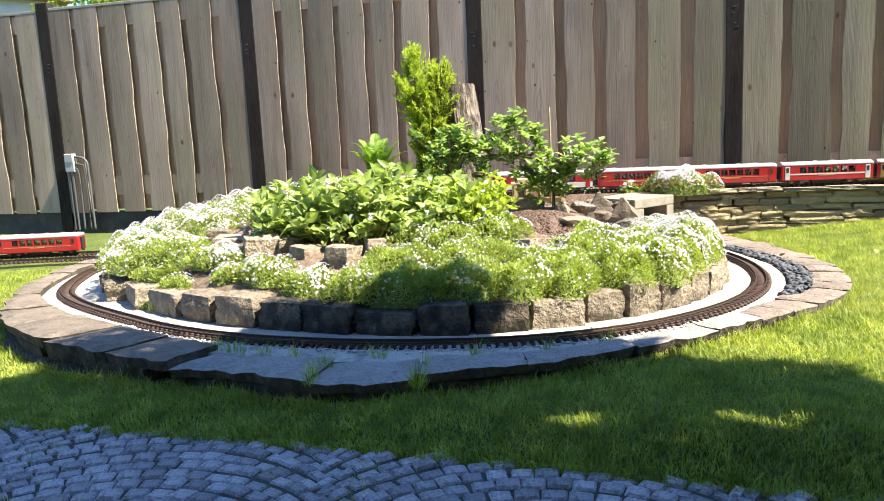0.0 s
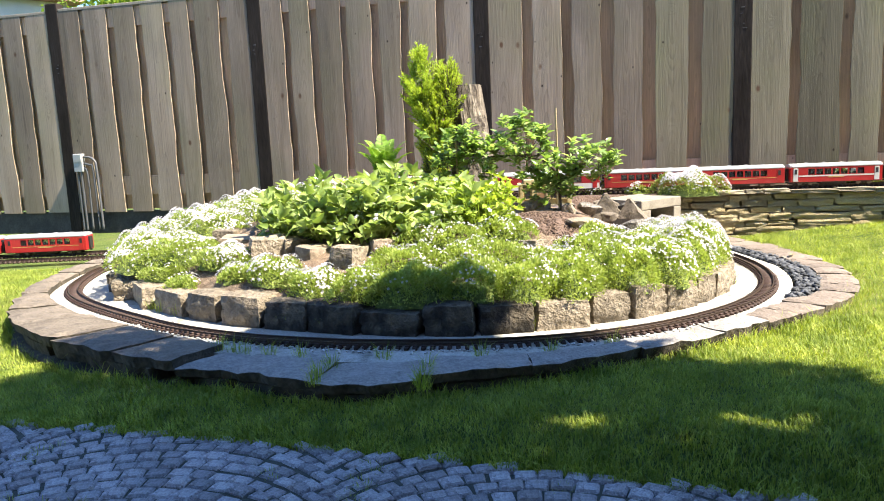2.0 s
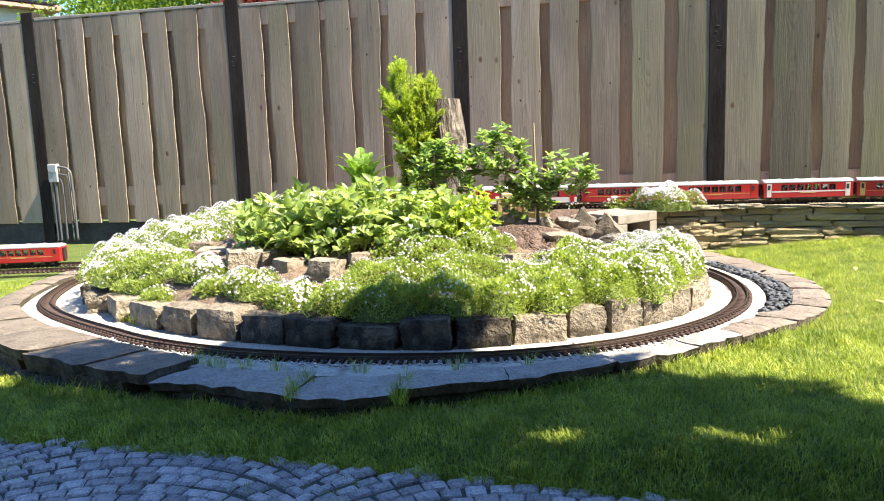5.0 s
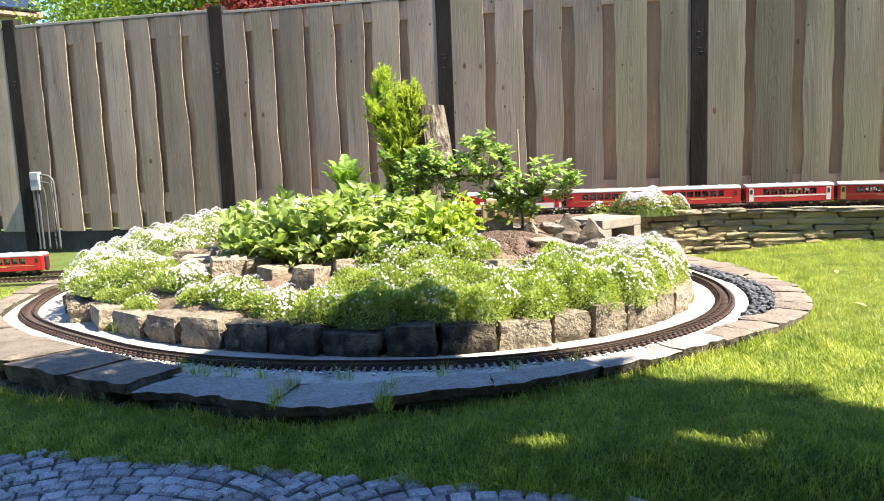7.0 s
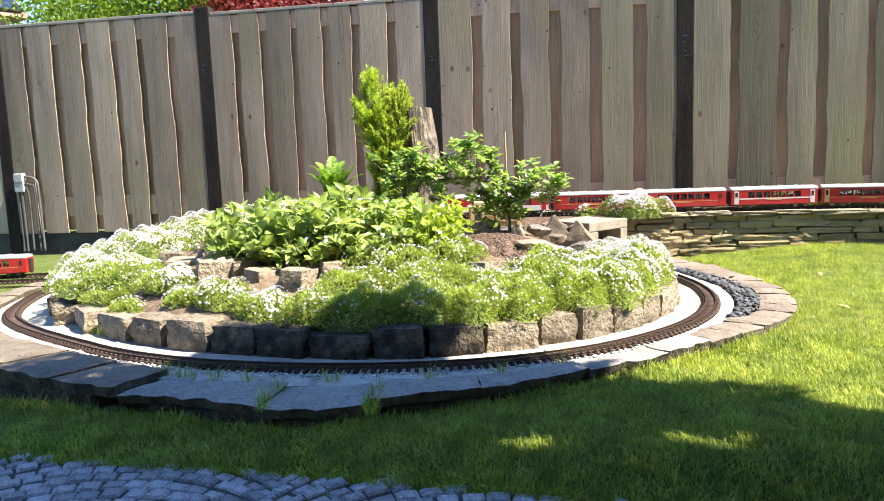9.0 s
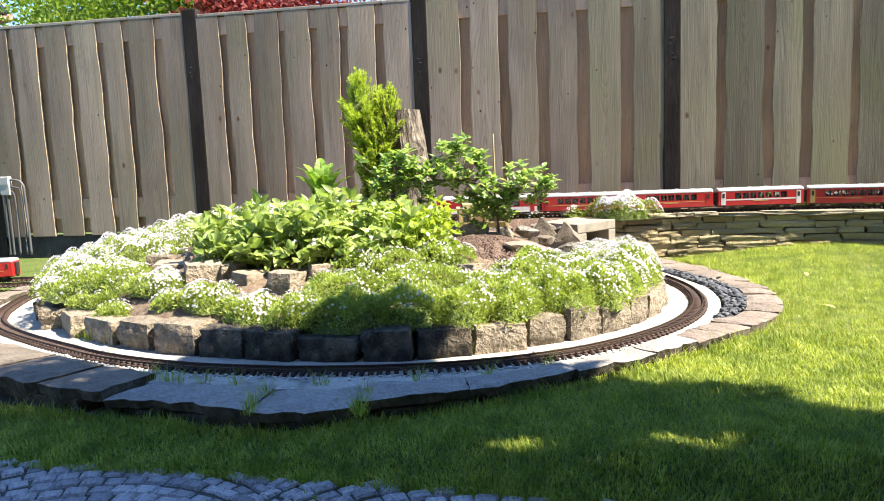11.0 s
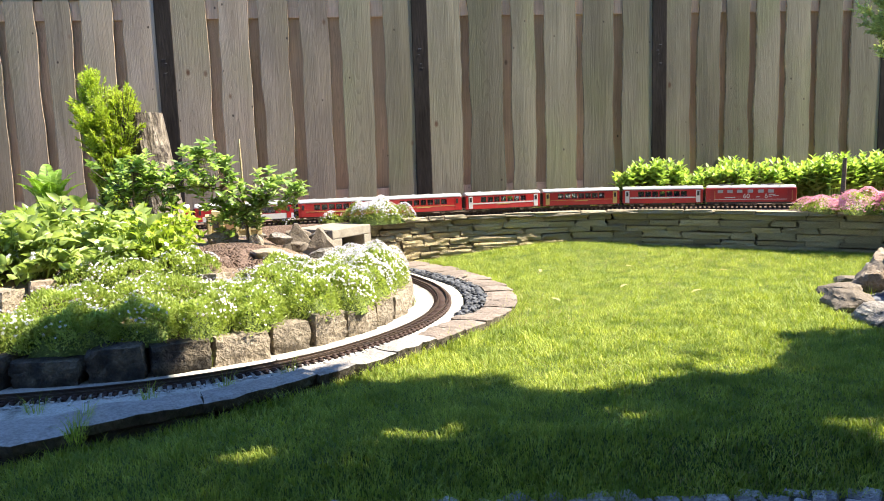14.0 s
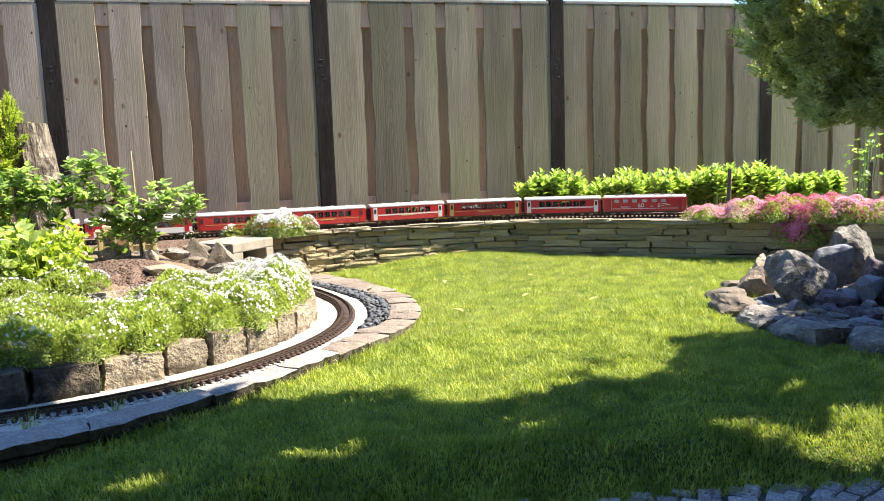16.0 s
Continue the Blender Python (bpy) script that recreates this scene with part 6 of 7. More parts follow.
    put("foliage", fast_mesh("foliage", v, f), "apple", c, "glossy green leaves")
    return c


apple_tree()
for x, y, z0, z1 in ((0.604, 4.20, 0.33, 0.98), (0.05, 4.20, 0.40, 0.885)):
    cane = thing("bamboo_cane", "thin bamboo cane staking the fruit tree", "cane", pose(x, y, z0), "bamboo canes")
    for i in range(4):
        h = (z1 - z0) / 4
        part("segment", rod((-0.012 * i / 4, 0, i * h), (-0.012 * (i + 1) / 4, 0, (i + 1) * h), 0.0055, 0.0048, 8), "bamboo", cane)


def sedum(x, y, z, r, h, seed):
    """A clump of upright stems, each with whorls of fleshy leaves."""
    rng = np.random.default_rng(seed)
    c = thing("stonecrop", "bright yellow green fleshy stonecrop clump by the fence", "plant", pose(x, y, z), "stonecrop clumps")
    B, W, N, L = [], [], [], []
    verts, faces = [], []
    for s in range(26):
        a, rr = rng.uniform(0, 6.283), r * math.sqrt(rng.random())
        top = np.array((rr * math.cos(a), rr * math.sin(a) * 0.7, h * rng.uniform(0.72, 1.05)))
        v, f = tube([(top[0] * 0.6, top[1] * 0.6, 0), tuple(top)], [0.005, 0.004], 5)
        o = len(verts)
        verts += v
        faces += [tuple(o + q for q in g) for g in f]
        for i in range(16):
            u = 0.35 + 0.65 * (i / 15)
            t = i * 2.4 + s
            B.append(top * np.array((0.6 + 0.4 * u, 0.6 + 0.4 * u, u)))
            W.append((math.cos(t), math.sin(t), 0.65 + 1.0 * max(0, u - 0.75) * 4 + 0.25 * math.sin(7.0 * i + s)))
            N.append((0.2 * math.cos(t), 0.2 * math.sin(t), 1))
            L.append(rng.uniform(0.045, 0.075) * (1.15 - 0.4 * max(0, u - 0.8) * 5))
    tagged(put("stem_tuft", mesh_of("stem_tuft", verts, faces), "sedum", c, "pale green stems"), kind="stuff")
    L = np.array(L)
    v, f = leaf_array(np.array(B), np.array(W), np.array(N), L, L * 0.56, 0.2, 0.12)
    put("foliage", fast_mesh("foliage", v, f), "sedum", c, "fleshy oval leaves")
    return c


for i, (x, y) in enumerate(((3.62, 4.98), (3.86, 4.90), (4.12, 4.78), (4.38, 4.66), (4.64, 4.58), (4.92, 4.46), (5.20, 4.34), (5.48, 4.30), (5.8, 4.22), (4.5, 4.82), (5.05, 4.66), (4.0, 5.0), (3.74, 4.95), (4.25, 4.74), (4.78, 4.55), (5.34, 4.34), (6.05, 4.15), (5.62, 4.42), (4.98, 4.36), (5.10, 4.44))):
    sedum(x, y, 0.395, 0.16, 0.285 + 0.055 * math.sin(i * 2.2), 300 + i)

sapling = leafy_plant("leafy_sapling", 5.54, 3.50, 0.395, 0.11, 0.70, 80, 0.06, "apple", 333, "slim young shrub with rounded pale green leaves", 0, "shrub")
for x, y, h in ((4.71, 4.00, 0.34), (5.56, 3.46, 0.36)):
    stake = thing("wooden_stake", "rusty brown thin stake among the stonecrop", "stake", pose(x, y, 0.395), "wooden stakes")
    part("shaft", rod((0, 0, -0.02), (0.012, 0, h), 0.017, 0.014, 8), "twig", stake)


# ---- rocks on the mound ----
def rock(name, x, y, z, sx, sy, sz, mat, seed, label, turn=0.0, tilt=0.0, square=0.6, rough=0.14, group="", sink=0.25, flat=True, cuts=3):
    me = rock_mesh(name, sx, sy, sz, seed, cuts, square, rough, flat)
    ob = put(name, me, mat, m=pose(x, y, z + sz * (1 - sink), tilt, tilt * 0.6, turn))
    return tagged(ob, label, "rock", group)


for i, (x, y, sx, sy, sz) in enumerate(((-1.12, 3.92, 0.085, 0.07, 0.035), (-0.90, 3.64, 0.082, 0.06, 0.078), (-0.78, 3.66, 0.065, 0.055, 0.055), (-0.65, 3.55, 0.085, 0.055, 0.042), (-0.475, 3.42, 0.082, 0.06, 0.072),
                                        (-1.22, 4.08, 0.08, 0.06, 0.04), (-0.33, 3.52, 0.08, 0.05, 0.045), (0.52, 3.46, 0.09, 0.05, 0.032), (0.36, 3.45, 0.07, 0.05, 0.028))):
    rock("bed_stone", x, y, bed_z(x, y) - 0.03, sx, sy, sz, "block" if i % 3 else "tanrock", 100 + i, "rough stone edging the upper planting tier", 17 * i, 4, 0.80, 0.12, "upper tier stones", 0.55)
for i, (x, y, z, sx, sy, sz, turn, mat) in enumerate(((0.66, 3.67, 0.375, 0.115, 0.075, 0.042, 10, "tanrock"), (0.488, 4.19, 0.445, 0.092, 0.05, 0.052, 0, "tanrock"), (0.30, 4.45, 0.41, 0.07, 0.06, 0.06, 30, "block"), (0.64, 4.10, 0.41, 0.045, 0.045, 0.055, 40, "block"),
                                                      (0.82, 4.62, 0.39, 0.10, 0.07, 0.03, 5, "greyrock"), (0.80, 4.35, 0.40, 0.1, 0.05, 0.03, 0, "greyrock"), (0.70, 4.74, 0.39, 0.13, 0.07, 0.03, -10, "greyrock"), (0.98, 4.78, 0.385, 0.11, 0.06, 0.03, 20, "kerb"), (1.08, 4.66, 0.37, 0.08, 0.05, 0.035, -20, "greyrock"), (0.62, 4.46, 0.40, 0.07, 0.05, 0.03, 15, "purplerock"), (0.92, 4.36, 0.35, 0.08, 0.05, 0.035, -15, "kerb"), (0.98, 4.10, 0.33, 0.10, 0.06, 0.035, 25, "greyrock"))):
    ob = put("garden_rock", crag_mesh("garden_rock", sx, sy, sz * 1.15, 130 + i, 14, 6, 0.05, 0.3, 0.42), mat, m=pose(x, y, z - 0.02 + 0.7 * sz, 4, 5, turn))
    tagged(ob, "angular grey brown rock on the mound", "rock", "mound rocks")


def wedge_rock(x, y, z, half, deep, h, lean, mat, seed, turn):
    """A rock like a small gable: two broken slopes that meet in a worn ridge."""
    bm = bmesh.new()
    bmesh.ops.create_cube(bm, size=2.0)
    bmesh.ops.subdivide_edges(bm, edges=bm.edges[:], cuts=7, use_grid_fill=True)
    for v in bm.verts:
        u = (v.co.z + 1) / 2
        k = 1 - 0.90 * u ** 0.9
        v.co = Vector((half * (v.co.x * k + lean * u), deep * v.co.y * (1 - 0.55 * u), h * u))
        n = noise.noise_vector(v.co * 22 + Vector((seed, 0, 0))) * 0.008 + noise.noise_vector(v.co * 60 + Vector((seed, 0, 0))) * 0.002
        v.co += n
    me = bpy.data.meshes.new("garden_rock")
    bm.to_mesh(me)
    bm.free()
    me.shade_smooth()
    me.set_sharp_from_angle(angle=radians(26))
    ob = put("garden_rock", me, mat, m=pose(x, y, z, 0, 0, turn))
    return tagged(ob, "pointed wedge-shaped grey brown rock beside the concrete channel", "rock", "mound rocks")


wedge_rock(0.937, 4.518, 0.322, 0.105, 0.06, 0.15, -0.15, "kerb", 3.0, -8)
wedge_rock(1.066, 4.462, 0.324, 0.085, 0.05, 0.12, -0.2, "kerb", 8.0, -22)


def dirt_heap():
    """Bare crumbly soil round the fruit tree."""
    rng = np.random.default_rng(8)
    verts, faces = [], []
    n, rings = 40, 9
    for i in range(rings + 1):
        for k in range(n):
            a = 2 * math.pi * k / n
            u = i / rings
            x, y = 0.49 + 0.23 * u * math.cos(a), 3.80 + 0.36 * u * math.sin(a)
            verts.append((x, y, bed_z(x, y) + 0.016 * (1 - u ** 2) - 0.004 * (i == rings) + 0.014 * noise.noise(Vector((x * 22, y * 22, 0))) + 0.008 * noise.noise(Vector((x * 60, y * 60, 0)))))
    for i in range(rings):
        for k in range(n):
            faces.append((i * n + k, i * n + (k + 1) % n, (i + 1) * n + (k + 1) % n, (i + 1) * n + k))
    V, F = [], []
    for k in range(2600):
        a, u = rng.uniform(0, 6.283), math.sqrt(rng.random())
        x, y = 0.49 + 0.22 * u * math.cos(a), 3.80 + 0.35 * u * math.sin(a)
        s = rng.uniform(0.002, 0.007)
        F.append(cf0 + len(V) * len(cv0))
        V.append(cv0 * s * np.array((1, rng.uniform(0.6, 1), 0.8)) + np.array((x, y, bed_z(x, y) + 0.016 * (1 - u * u))))
    h = thing("soil_patch", "bare crumbly reddish brown soil under the fruit tree", "soil", kind="structure")
    put("soil", mesh_of("soil", verts, faces, True), "soil", h)
    tagged(put("soil_crumbs", fast_mesh("soil_crumbs", np.concatenate(V), np.concatenate(F)), "soil", h), kind="stuff")


cv0 = np.array([v.co for v in shape.vertices])
cf0 = np.array([p.vertices for p in shape.polygons])
dirt_heap()


def model_house():
    c = thing("model_house", "small yellow model building with brown door", "model house", pose(0.57, 4.60, 0.40, 0, 0, -4) @ Matrix.Diagonal((1.25, 1.1, 1.06, 1)))
    part("wall", box(-0.125, 0.125, -0.06, 0.06, 0.0, 0.135, 0.002), "cottage", c)
    part("gable", box(-0.10, 0.0, -0.064, 0.06, 0.135, 0.16, 0.002), "cottage", c)
    part("plinth", box(-0.13, 0.13, -0.066, 0.066, -0.01, 0.02, 0.002), "castblock", c)
    for x in (-0.112, -0.055, 0.012, 0.065, 0.112):
        part("pilaster", box(x - 0.007, x + 0.007, -0.067, -0.059, 0.02, 0.132, 0.001), "cottage", c, "raised yellow pilaster")
    d = part("door", box(-0.040, 0.0, -0.0635, -0.059, 0.02, 0.085, 0.001), "cottagedoor", c, "brown door")
    part("knob", rod((-0.008, -0.0635, 0.05), (-0.008, -0.067, 0.05), 0.003), "gold", d)
    for x in (-0.083, 0.038, 0.088):
        w = part("window", box(x - 0.012, x + 0.012, -0.0625, -0.059, 0.055, 0.10, 0.0008), "black", c, "dark window")
        part("sill", box(x - 0.015, x + 0.015, -0.066, -0.059, 0.049, 0.055), "cottage", w)
    part("cornice", box(-0.13, 0.13, -0.068, 0.066, 0.130, 0.138, 0.001), "cottage", c)
    return c


model_house()

# ---- rock pile on the lawn ----
def crag(name, x, y, z, sx, sy, sz, mat, seed, label, turn=0.0, tilt=0.0, group="", planes=9, rough=0.05, square=0.35, cuts=7, nearest=0.62):
    """A boulder whose foot is at z."""
    ob = put(name, crag_mesh(name, sx, sy, sz, seed, planes, cuts, rough, square, nearest), mat, m=pose(x, y, z + sz * 0.8, tilt, tilt * 0.5, turn))
    return tagged(ob, label, "rock", group)


for i, (x, y, w, h, turn, mat) in enumerate(((3.70, 3.00, 0.10, 0.040, 40, "kerb"), (3.40, 2.82, 0.10, 0.05, 55, "kerb"), (3.18, 2.56, 0.125, 0.062, 62, "kerb"), (3.07, 2.31, 0.115, 0.056, 78, "greyrock"), (2.99, 2.02, 0.145, 0.060, 84, "greyrock"), (3.09, 1.73, 0.14, 0.064, 112, "greyrock"),
                                             (3.34, 1.54, 0.13, 0.064, 138, "greyrock"), (3.65, 1.43, 0.14, 0.06, 150, "greyrock"), (3.93, 1.35, 0.14, 0.06, 175, "greyrock"), (4.22, 1.40, 0.14, 0.06, 200, "greyrock"), (4.48, 1.52, 0.13, 0.06, 220, "greyrock"), (3.98, 3.05, 0.13, 0.05, 5, "greyrock"), (4.26, 2.98, 0.13, 0.05, -20, "greyrock"), (4.52, 2.8, 0.13, 0.05, -40, "greyrock"))):
    crag("border_stone", x, y, lawn_z(x, y) - 0.03, w, 0.10, h, mat, 160 + i, "flat sunlit border stone of the rock pile" if mat == "kerb" else "thick rough border stone of the rock pile", turn, 2, "rock pile border stones", 7, 0.10, 0.95, 10, 0.93)
for i, (x, y, z, sx, sy, sz, mat, turn, tilt, planes, lab) in enumerate((
        (3.56, 2.48, 0.08, 0.19, 0.15, 0.155, "greyrock", -35, 4, 6, "large dark angular boulder"),
        (3.60, 2.80, 0.06, 0.095, 0.10, 0.105, "tanrock", 40, 8, 9, "tan boulder in the sun"),
        (3.80, 2.92, 0.06, 0.10, 0.08, 0.125, "tanrock", 10, 10, 9, "tan boulder in the sun"),
        (3.82, 2.50, 0.155, 0.092, 0.055, 0.145, "bluerock", -35, 14, 2, "smooth blue grey upright boulder"),
        (4.20, 2.66, 0.13, 0.14, 0.12, 0.165, "greyrock", -30, 8, 10, "large speckled grey boulder"),
        (4.02, 2.40, 0.17, 0.08, 0.075, 0.08, "purplerock", 35, 8, 7, "dark purplish boulder"),
        (3.70, 2.22, 0.14, 0.075, 0.065, 0.07, "bluerock", 20, 12, 12, "knobbly pale grey stone"),
        (3.57, 2.30, 0.10, 0.095, 0.07, 0.050, "purplerock", -30, 8, 7, "flat purplish stone"),
        (3.51, 2.43, 0.10, 0.07, 0.05, 0.034, "bluerock", -35, 4, 5, "rounded grey cobble"),
        (3.37, 2.36, 0.085, 0.055, 0.05, 0.04, "bluerock", 10, 8, 7, "pointed grey stone"),
        (3.46, 2.24, 0.09, 0.05, 0.045, 0.035, "purplerock", 0, 6, 6, "small dark stone"),
        (3.34, 2.13, 0.085, 0.07, 0.05, 0.032, "greyrock", 60, 3, 6, "flat dark stone"),
        (3.35, 2.00, 0.09, 0.07, 0.045, 0.026, "bluerock", 70, 2, 5, "flat grey cobble"),
        (3.45, 2.01, 0.11, 0.06, 0.05, 0.03, "purplerock", 50, 3, 6, "dark flat cobble"),
        (3.57, 2.12, 0.12, 0.042, 0.04, 0.030, "bluerock", 0, 4, 4, "round pale cobble"),
        (3.80, 2.16, 0.12, 0.09, 0.08, 0.085, "greyrock", 80, 8, 9, "speckled grey boulder"),
        (4.22, 2.20, 0.14, 0.14, 0.11, 0.14, "greyrock", -25, 5, 10, "speckled grey boulder"),
        (3.66, 1.95, 0.10, 0.10, 0.08, 0.07, "greyrock", 30, 5, 9, "speckled grey boulder"),
        (3.95, 1.95, 0.12, 0.12, 0.10, 0.10, "purplerock", 10, 5, 9, "dark purplish boulder"))):
    crag("boulder", x, y, z, sx, sy, sz, mat, 190 + i, lab + " on the garden rock pile", turn, tilt, "rock pile boulders", planes + 4, 0.05 if mat == "bluerock" else 0.12, 0.3, 9)
rng = np.random.default_rng(77)
for i in range(150):
    a, u = rng.uniform(0, 6.283), math.sqrt(rng.random())
    x, y = 3.78 + 0.66 * u * math.cos(a), 2.14 + 0.60 * u * math.sin(a)
    s = rng.uniform(0.017, 0.046)
    crag("cobble", x, y, 0.075 + 0.07 * (1 - u), s * 1.3, s, s * 0.65, ("greyrock", "bluerock", "purplerock", "greyrock", "purplerock")[i % 5], 230 + i % 9, "rounded loose cobble on the garden rock pile", math.degrees(a) * 2, 8, "rock pile cobbles", 5, 0.05, 0.2, 4)
crag("pile_core", 3.90, 2.12, 0.0, 0.78, 0.68, 0.066, "greyrock", 260, "gravel heart of the garden rock pile", 0, 0, "", 0, 0.05, 0.3, 5)

# ---- tree that shades the lawn ----
def conifer():
    rng = np.random.default_rng(91)
    c = thing("conifer_tree", "tall dark green conifer with drooping sprays", "tree", pose(3.75, 0.45, 0.0))
    v, f = tube([(0, 0, 0), (0.02, 0.02, 1.5), (-0.05, 0.05, 3.0), (-0.1, 0.1, 4.6)], [0.16, 0.13, 0.10, 0.03], 12)
    put("trunk", mesh_of("trunk", v, f, True), "bark", c, "grey brown trunk")
    sh = np.array((math.cos(SUN_AZ), math.sin(SUN_AZ))) / math.tan(SUN_EL)
    B, W, L, WD = [], [], [], []
    limbs_v, limbs_f = [], []

    def crown_at(gx, gy, h, r, n, big):
        """A mass of the crown whose shadow falls at gx, gy."""
        m = np.array((gx + sh[0] * h - 3.75, gy + sh[1] * h - 0.45, h))
        start = np.array((-0.05, 0.05, max(0.9, h - 1.0)))
        v, f = tube([tuple(start), tuple((start + m) / 2 + np.array((0, 0, 0.15))), tuple(m)], [0.045, 0.03, 0.012], 7)
        o = len(limbs_v)
        limbs_v.extend(v)
        limbs_f.extend([tuple(o + q for q in g) for g in f])
        p = rng.normal(size=(n, 3))
        p = unit(p) * (rng.random(n) ** 0.42)[:, None] * np.array((r, r, r * 0.7)) + m
        p += 0.06 * np.sin(p[:, [1, 2, 0]] * 17)
        B.append(p)
        W.append(rng.normal(0, 0.5, (n, 3)) + np.array((0, 0, -0.7)))
        L.append(rng.uniform(0.05, 0.10, n) * big)
        WD.append(rng.uniform(0.024, 0.042, n) * big)
    # masses of the crown: where their shade falls, how high they are, how far they reach, and how dense they are
    for gx, gy, h, r, n in ((-0.32, 2.74, 3.4, 0.34, 7000), (0.02, 2.48, 3.5, 0.32, 8000), (-0.50, 2.50, 3.6, 0.40, 8000), (0.42, 2.34, 3.3, 0.42, 7500), (0.88, 2.20, 3.2, 0.36, 5200), (1.45, 1.58, 3.0, 0.46, 6500), (1.0, 1.45, 3.3, 0.5, 6500),
                            (-0.95, 1.95, 3.8, 0.55, 8000), (-0.2, 1.75, 3.8, 0.55, 9000), (0.5, 1.2, 3.5, 0.55, 7500), (1.9, 1.15, 2.8, 0.38, 4200), (2.55, 1.98, 1.9, 0.30, 3600), (2.85, 1.75, 2.4, 0.40, 3600), (2.55, 1.78, 2.3, 0.24, 2100), (-1.45, 1.85, 4.0, 0.42, 4200), (-0.90, 2.58, 3.9, 0.34, 4600), (-1.30, 2.15, 3.9, 0.36, 4200), (-1.95, 1.95, 4.1, 0.40, 4600), (-2.4, 2.2, 4.2, 0.3, 2600), (-1.32, 2.40, 3.9, 0.20, 2200), (-1.58, 2.30, 3.9, 0.24, 2600), (-1.80, 2.42, 4.0, 0.16, 900), (-1.62, 2.64, 4.0, 0.22, 2300), (-1.34, 2.56, 4.0, 0.20, 2000), (-1.95, 2.62, 4.0, 0.2, 500), (-1.42, 2.92, 4.0, 0.22, 900), (-1.10, 2.52, 4.0, 0.22, 1900), (3.0, 1.95, 2.2, 0.32, 3600), (3.30, 2.02, 2.3, 0.30, 2200), (3.42, 2.34, 2.4, 0.22, 500), (3.62, 2.12, 2.4, 0.30, 1100), (3.95, 2.30, 2.4, 0.30, 600), (2.38, 1.42, 2.6, 0.34, 1200), (2.78, 1.36, 2.4, 0.34, 1200)):
        crown_at(gx, gy, h, r, n, 1.0)
    crown_at(-0.76, 2.88, 3.6, 0.25, 3600, 1.0)
    # unseen upper crown masses, added to shade the paving and cut bounced light
    for i in range(7, 26):
        if i % 7 > 3 and i < 14:
            continue
        crown_at(-2.3 + 0.78 * (i % 7) + 0.3 * (i // 7 % 2), 1.55 - 0.62 * (i // 7) + 0.12 * math.sin(i * 2.0), 3.9 + 0.5 * math.sin(i * 1.7), 0.52, 1500, 2.4)
    put("limbs", mesh_of("limbs", limbs_v, limbs_f, True), "bark", c, "grey brown limbs")
    B, W, L, WD = np.concatenate(B), np.concatenate(W), np.concatenate(L), np.concatenate(WD)
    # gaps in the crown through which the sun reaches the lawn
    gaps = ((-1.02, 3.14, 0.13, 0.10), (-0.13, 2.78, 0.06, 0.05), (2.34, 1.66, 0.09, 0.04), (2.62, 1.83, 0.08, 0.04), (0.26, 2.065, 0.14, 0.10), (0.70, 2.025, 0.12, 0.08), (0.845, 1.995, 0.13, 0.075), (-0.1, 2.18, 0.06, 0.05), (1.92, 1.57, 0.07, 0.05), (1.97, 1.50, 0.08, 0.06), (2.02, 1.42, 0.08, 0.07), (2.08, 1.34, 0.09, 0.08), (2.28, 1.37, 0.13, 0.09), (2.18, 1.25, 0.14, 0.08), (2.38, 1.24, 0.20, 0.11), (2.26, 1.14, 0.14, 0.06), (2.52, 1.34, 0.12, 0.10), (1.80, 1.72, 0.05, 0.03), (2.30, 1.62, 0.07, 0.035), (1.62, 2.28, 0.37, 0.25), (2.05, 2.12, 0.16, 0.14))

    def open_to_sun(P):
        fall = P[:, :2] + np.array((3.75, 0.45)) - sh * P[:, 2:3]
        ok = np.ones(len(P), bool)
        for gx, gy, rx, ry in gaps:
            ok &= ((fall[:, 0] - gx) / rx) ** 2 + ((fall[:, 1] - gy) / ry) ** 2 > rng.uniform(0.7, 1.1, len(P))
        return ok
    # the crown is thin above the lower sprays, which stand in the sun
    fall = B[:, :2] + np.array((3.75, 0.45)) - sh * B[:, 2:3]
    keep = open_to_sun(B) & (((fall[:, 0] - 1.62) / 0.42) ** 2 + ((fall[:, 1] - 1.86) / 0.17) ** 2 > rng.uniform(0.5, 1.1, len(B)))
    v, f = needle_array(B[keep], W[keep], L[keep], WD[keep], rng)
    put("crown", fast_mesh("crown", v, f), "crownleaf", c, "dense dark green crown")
    # dark needles behind the lower sprays, depth of shade put into their colour
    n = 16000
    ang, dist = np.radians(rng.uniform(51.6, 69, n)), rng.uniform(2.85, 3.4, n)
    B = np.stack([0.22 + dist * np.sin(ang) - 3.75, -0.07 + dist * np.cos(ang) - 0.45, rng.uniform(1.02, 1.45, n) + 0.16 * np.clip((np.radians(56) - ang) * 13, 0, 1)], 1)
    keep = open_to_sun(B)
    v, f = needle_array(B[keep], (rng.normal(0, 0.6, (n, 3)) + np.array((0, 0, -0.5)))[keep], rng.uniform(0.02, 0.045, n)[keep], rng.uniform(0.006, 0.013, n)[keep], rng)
    put("inner_growth", fast_mesh("inner_growth", v, f), "crownleaf", c, "needles painted dark as the shade behind the sprays")
    # drooping lower sprays that hang into view
    B, W, L, WD = [], [], [], []
    tv, tf = [], []
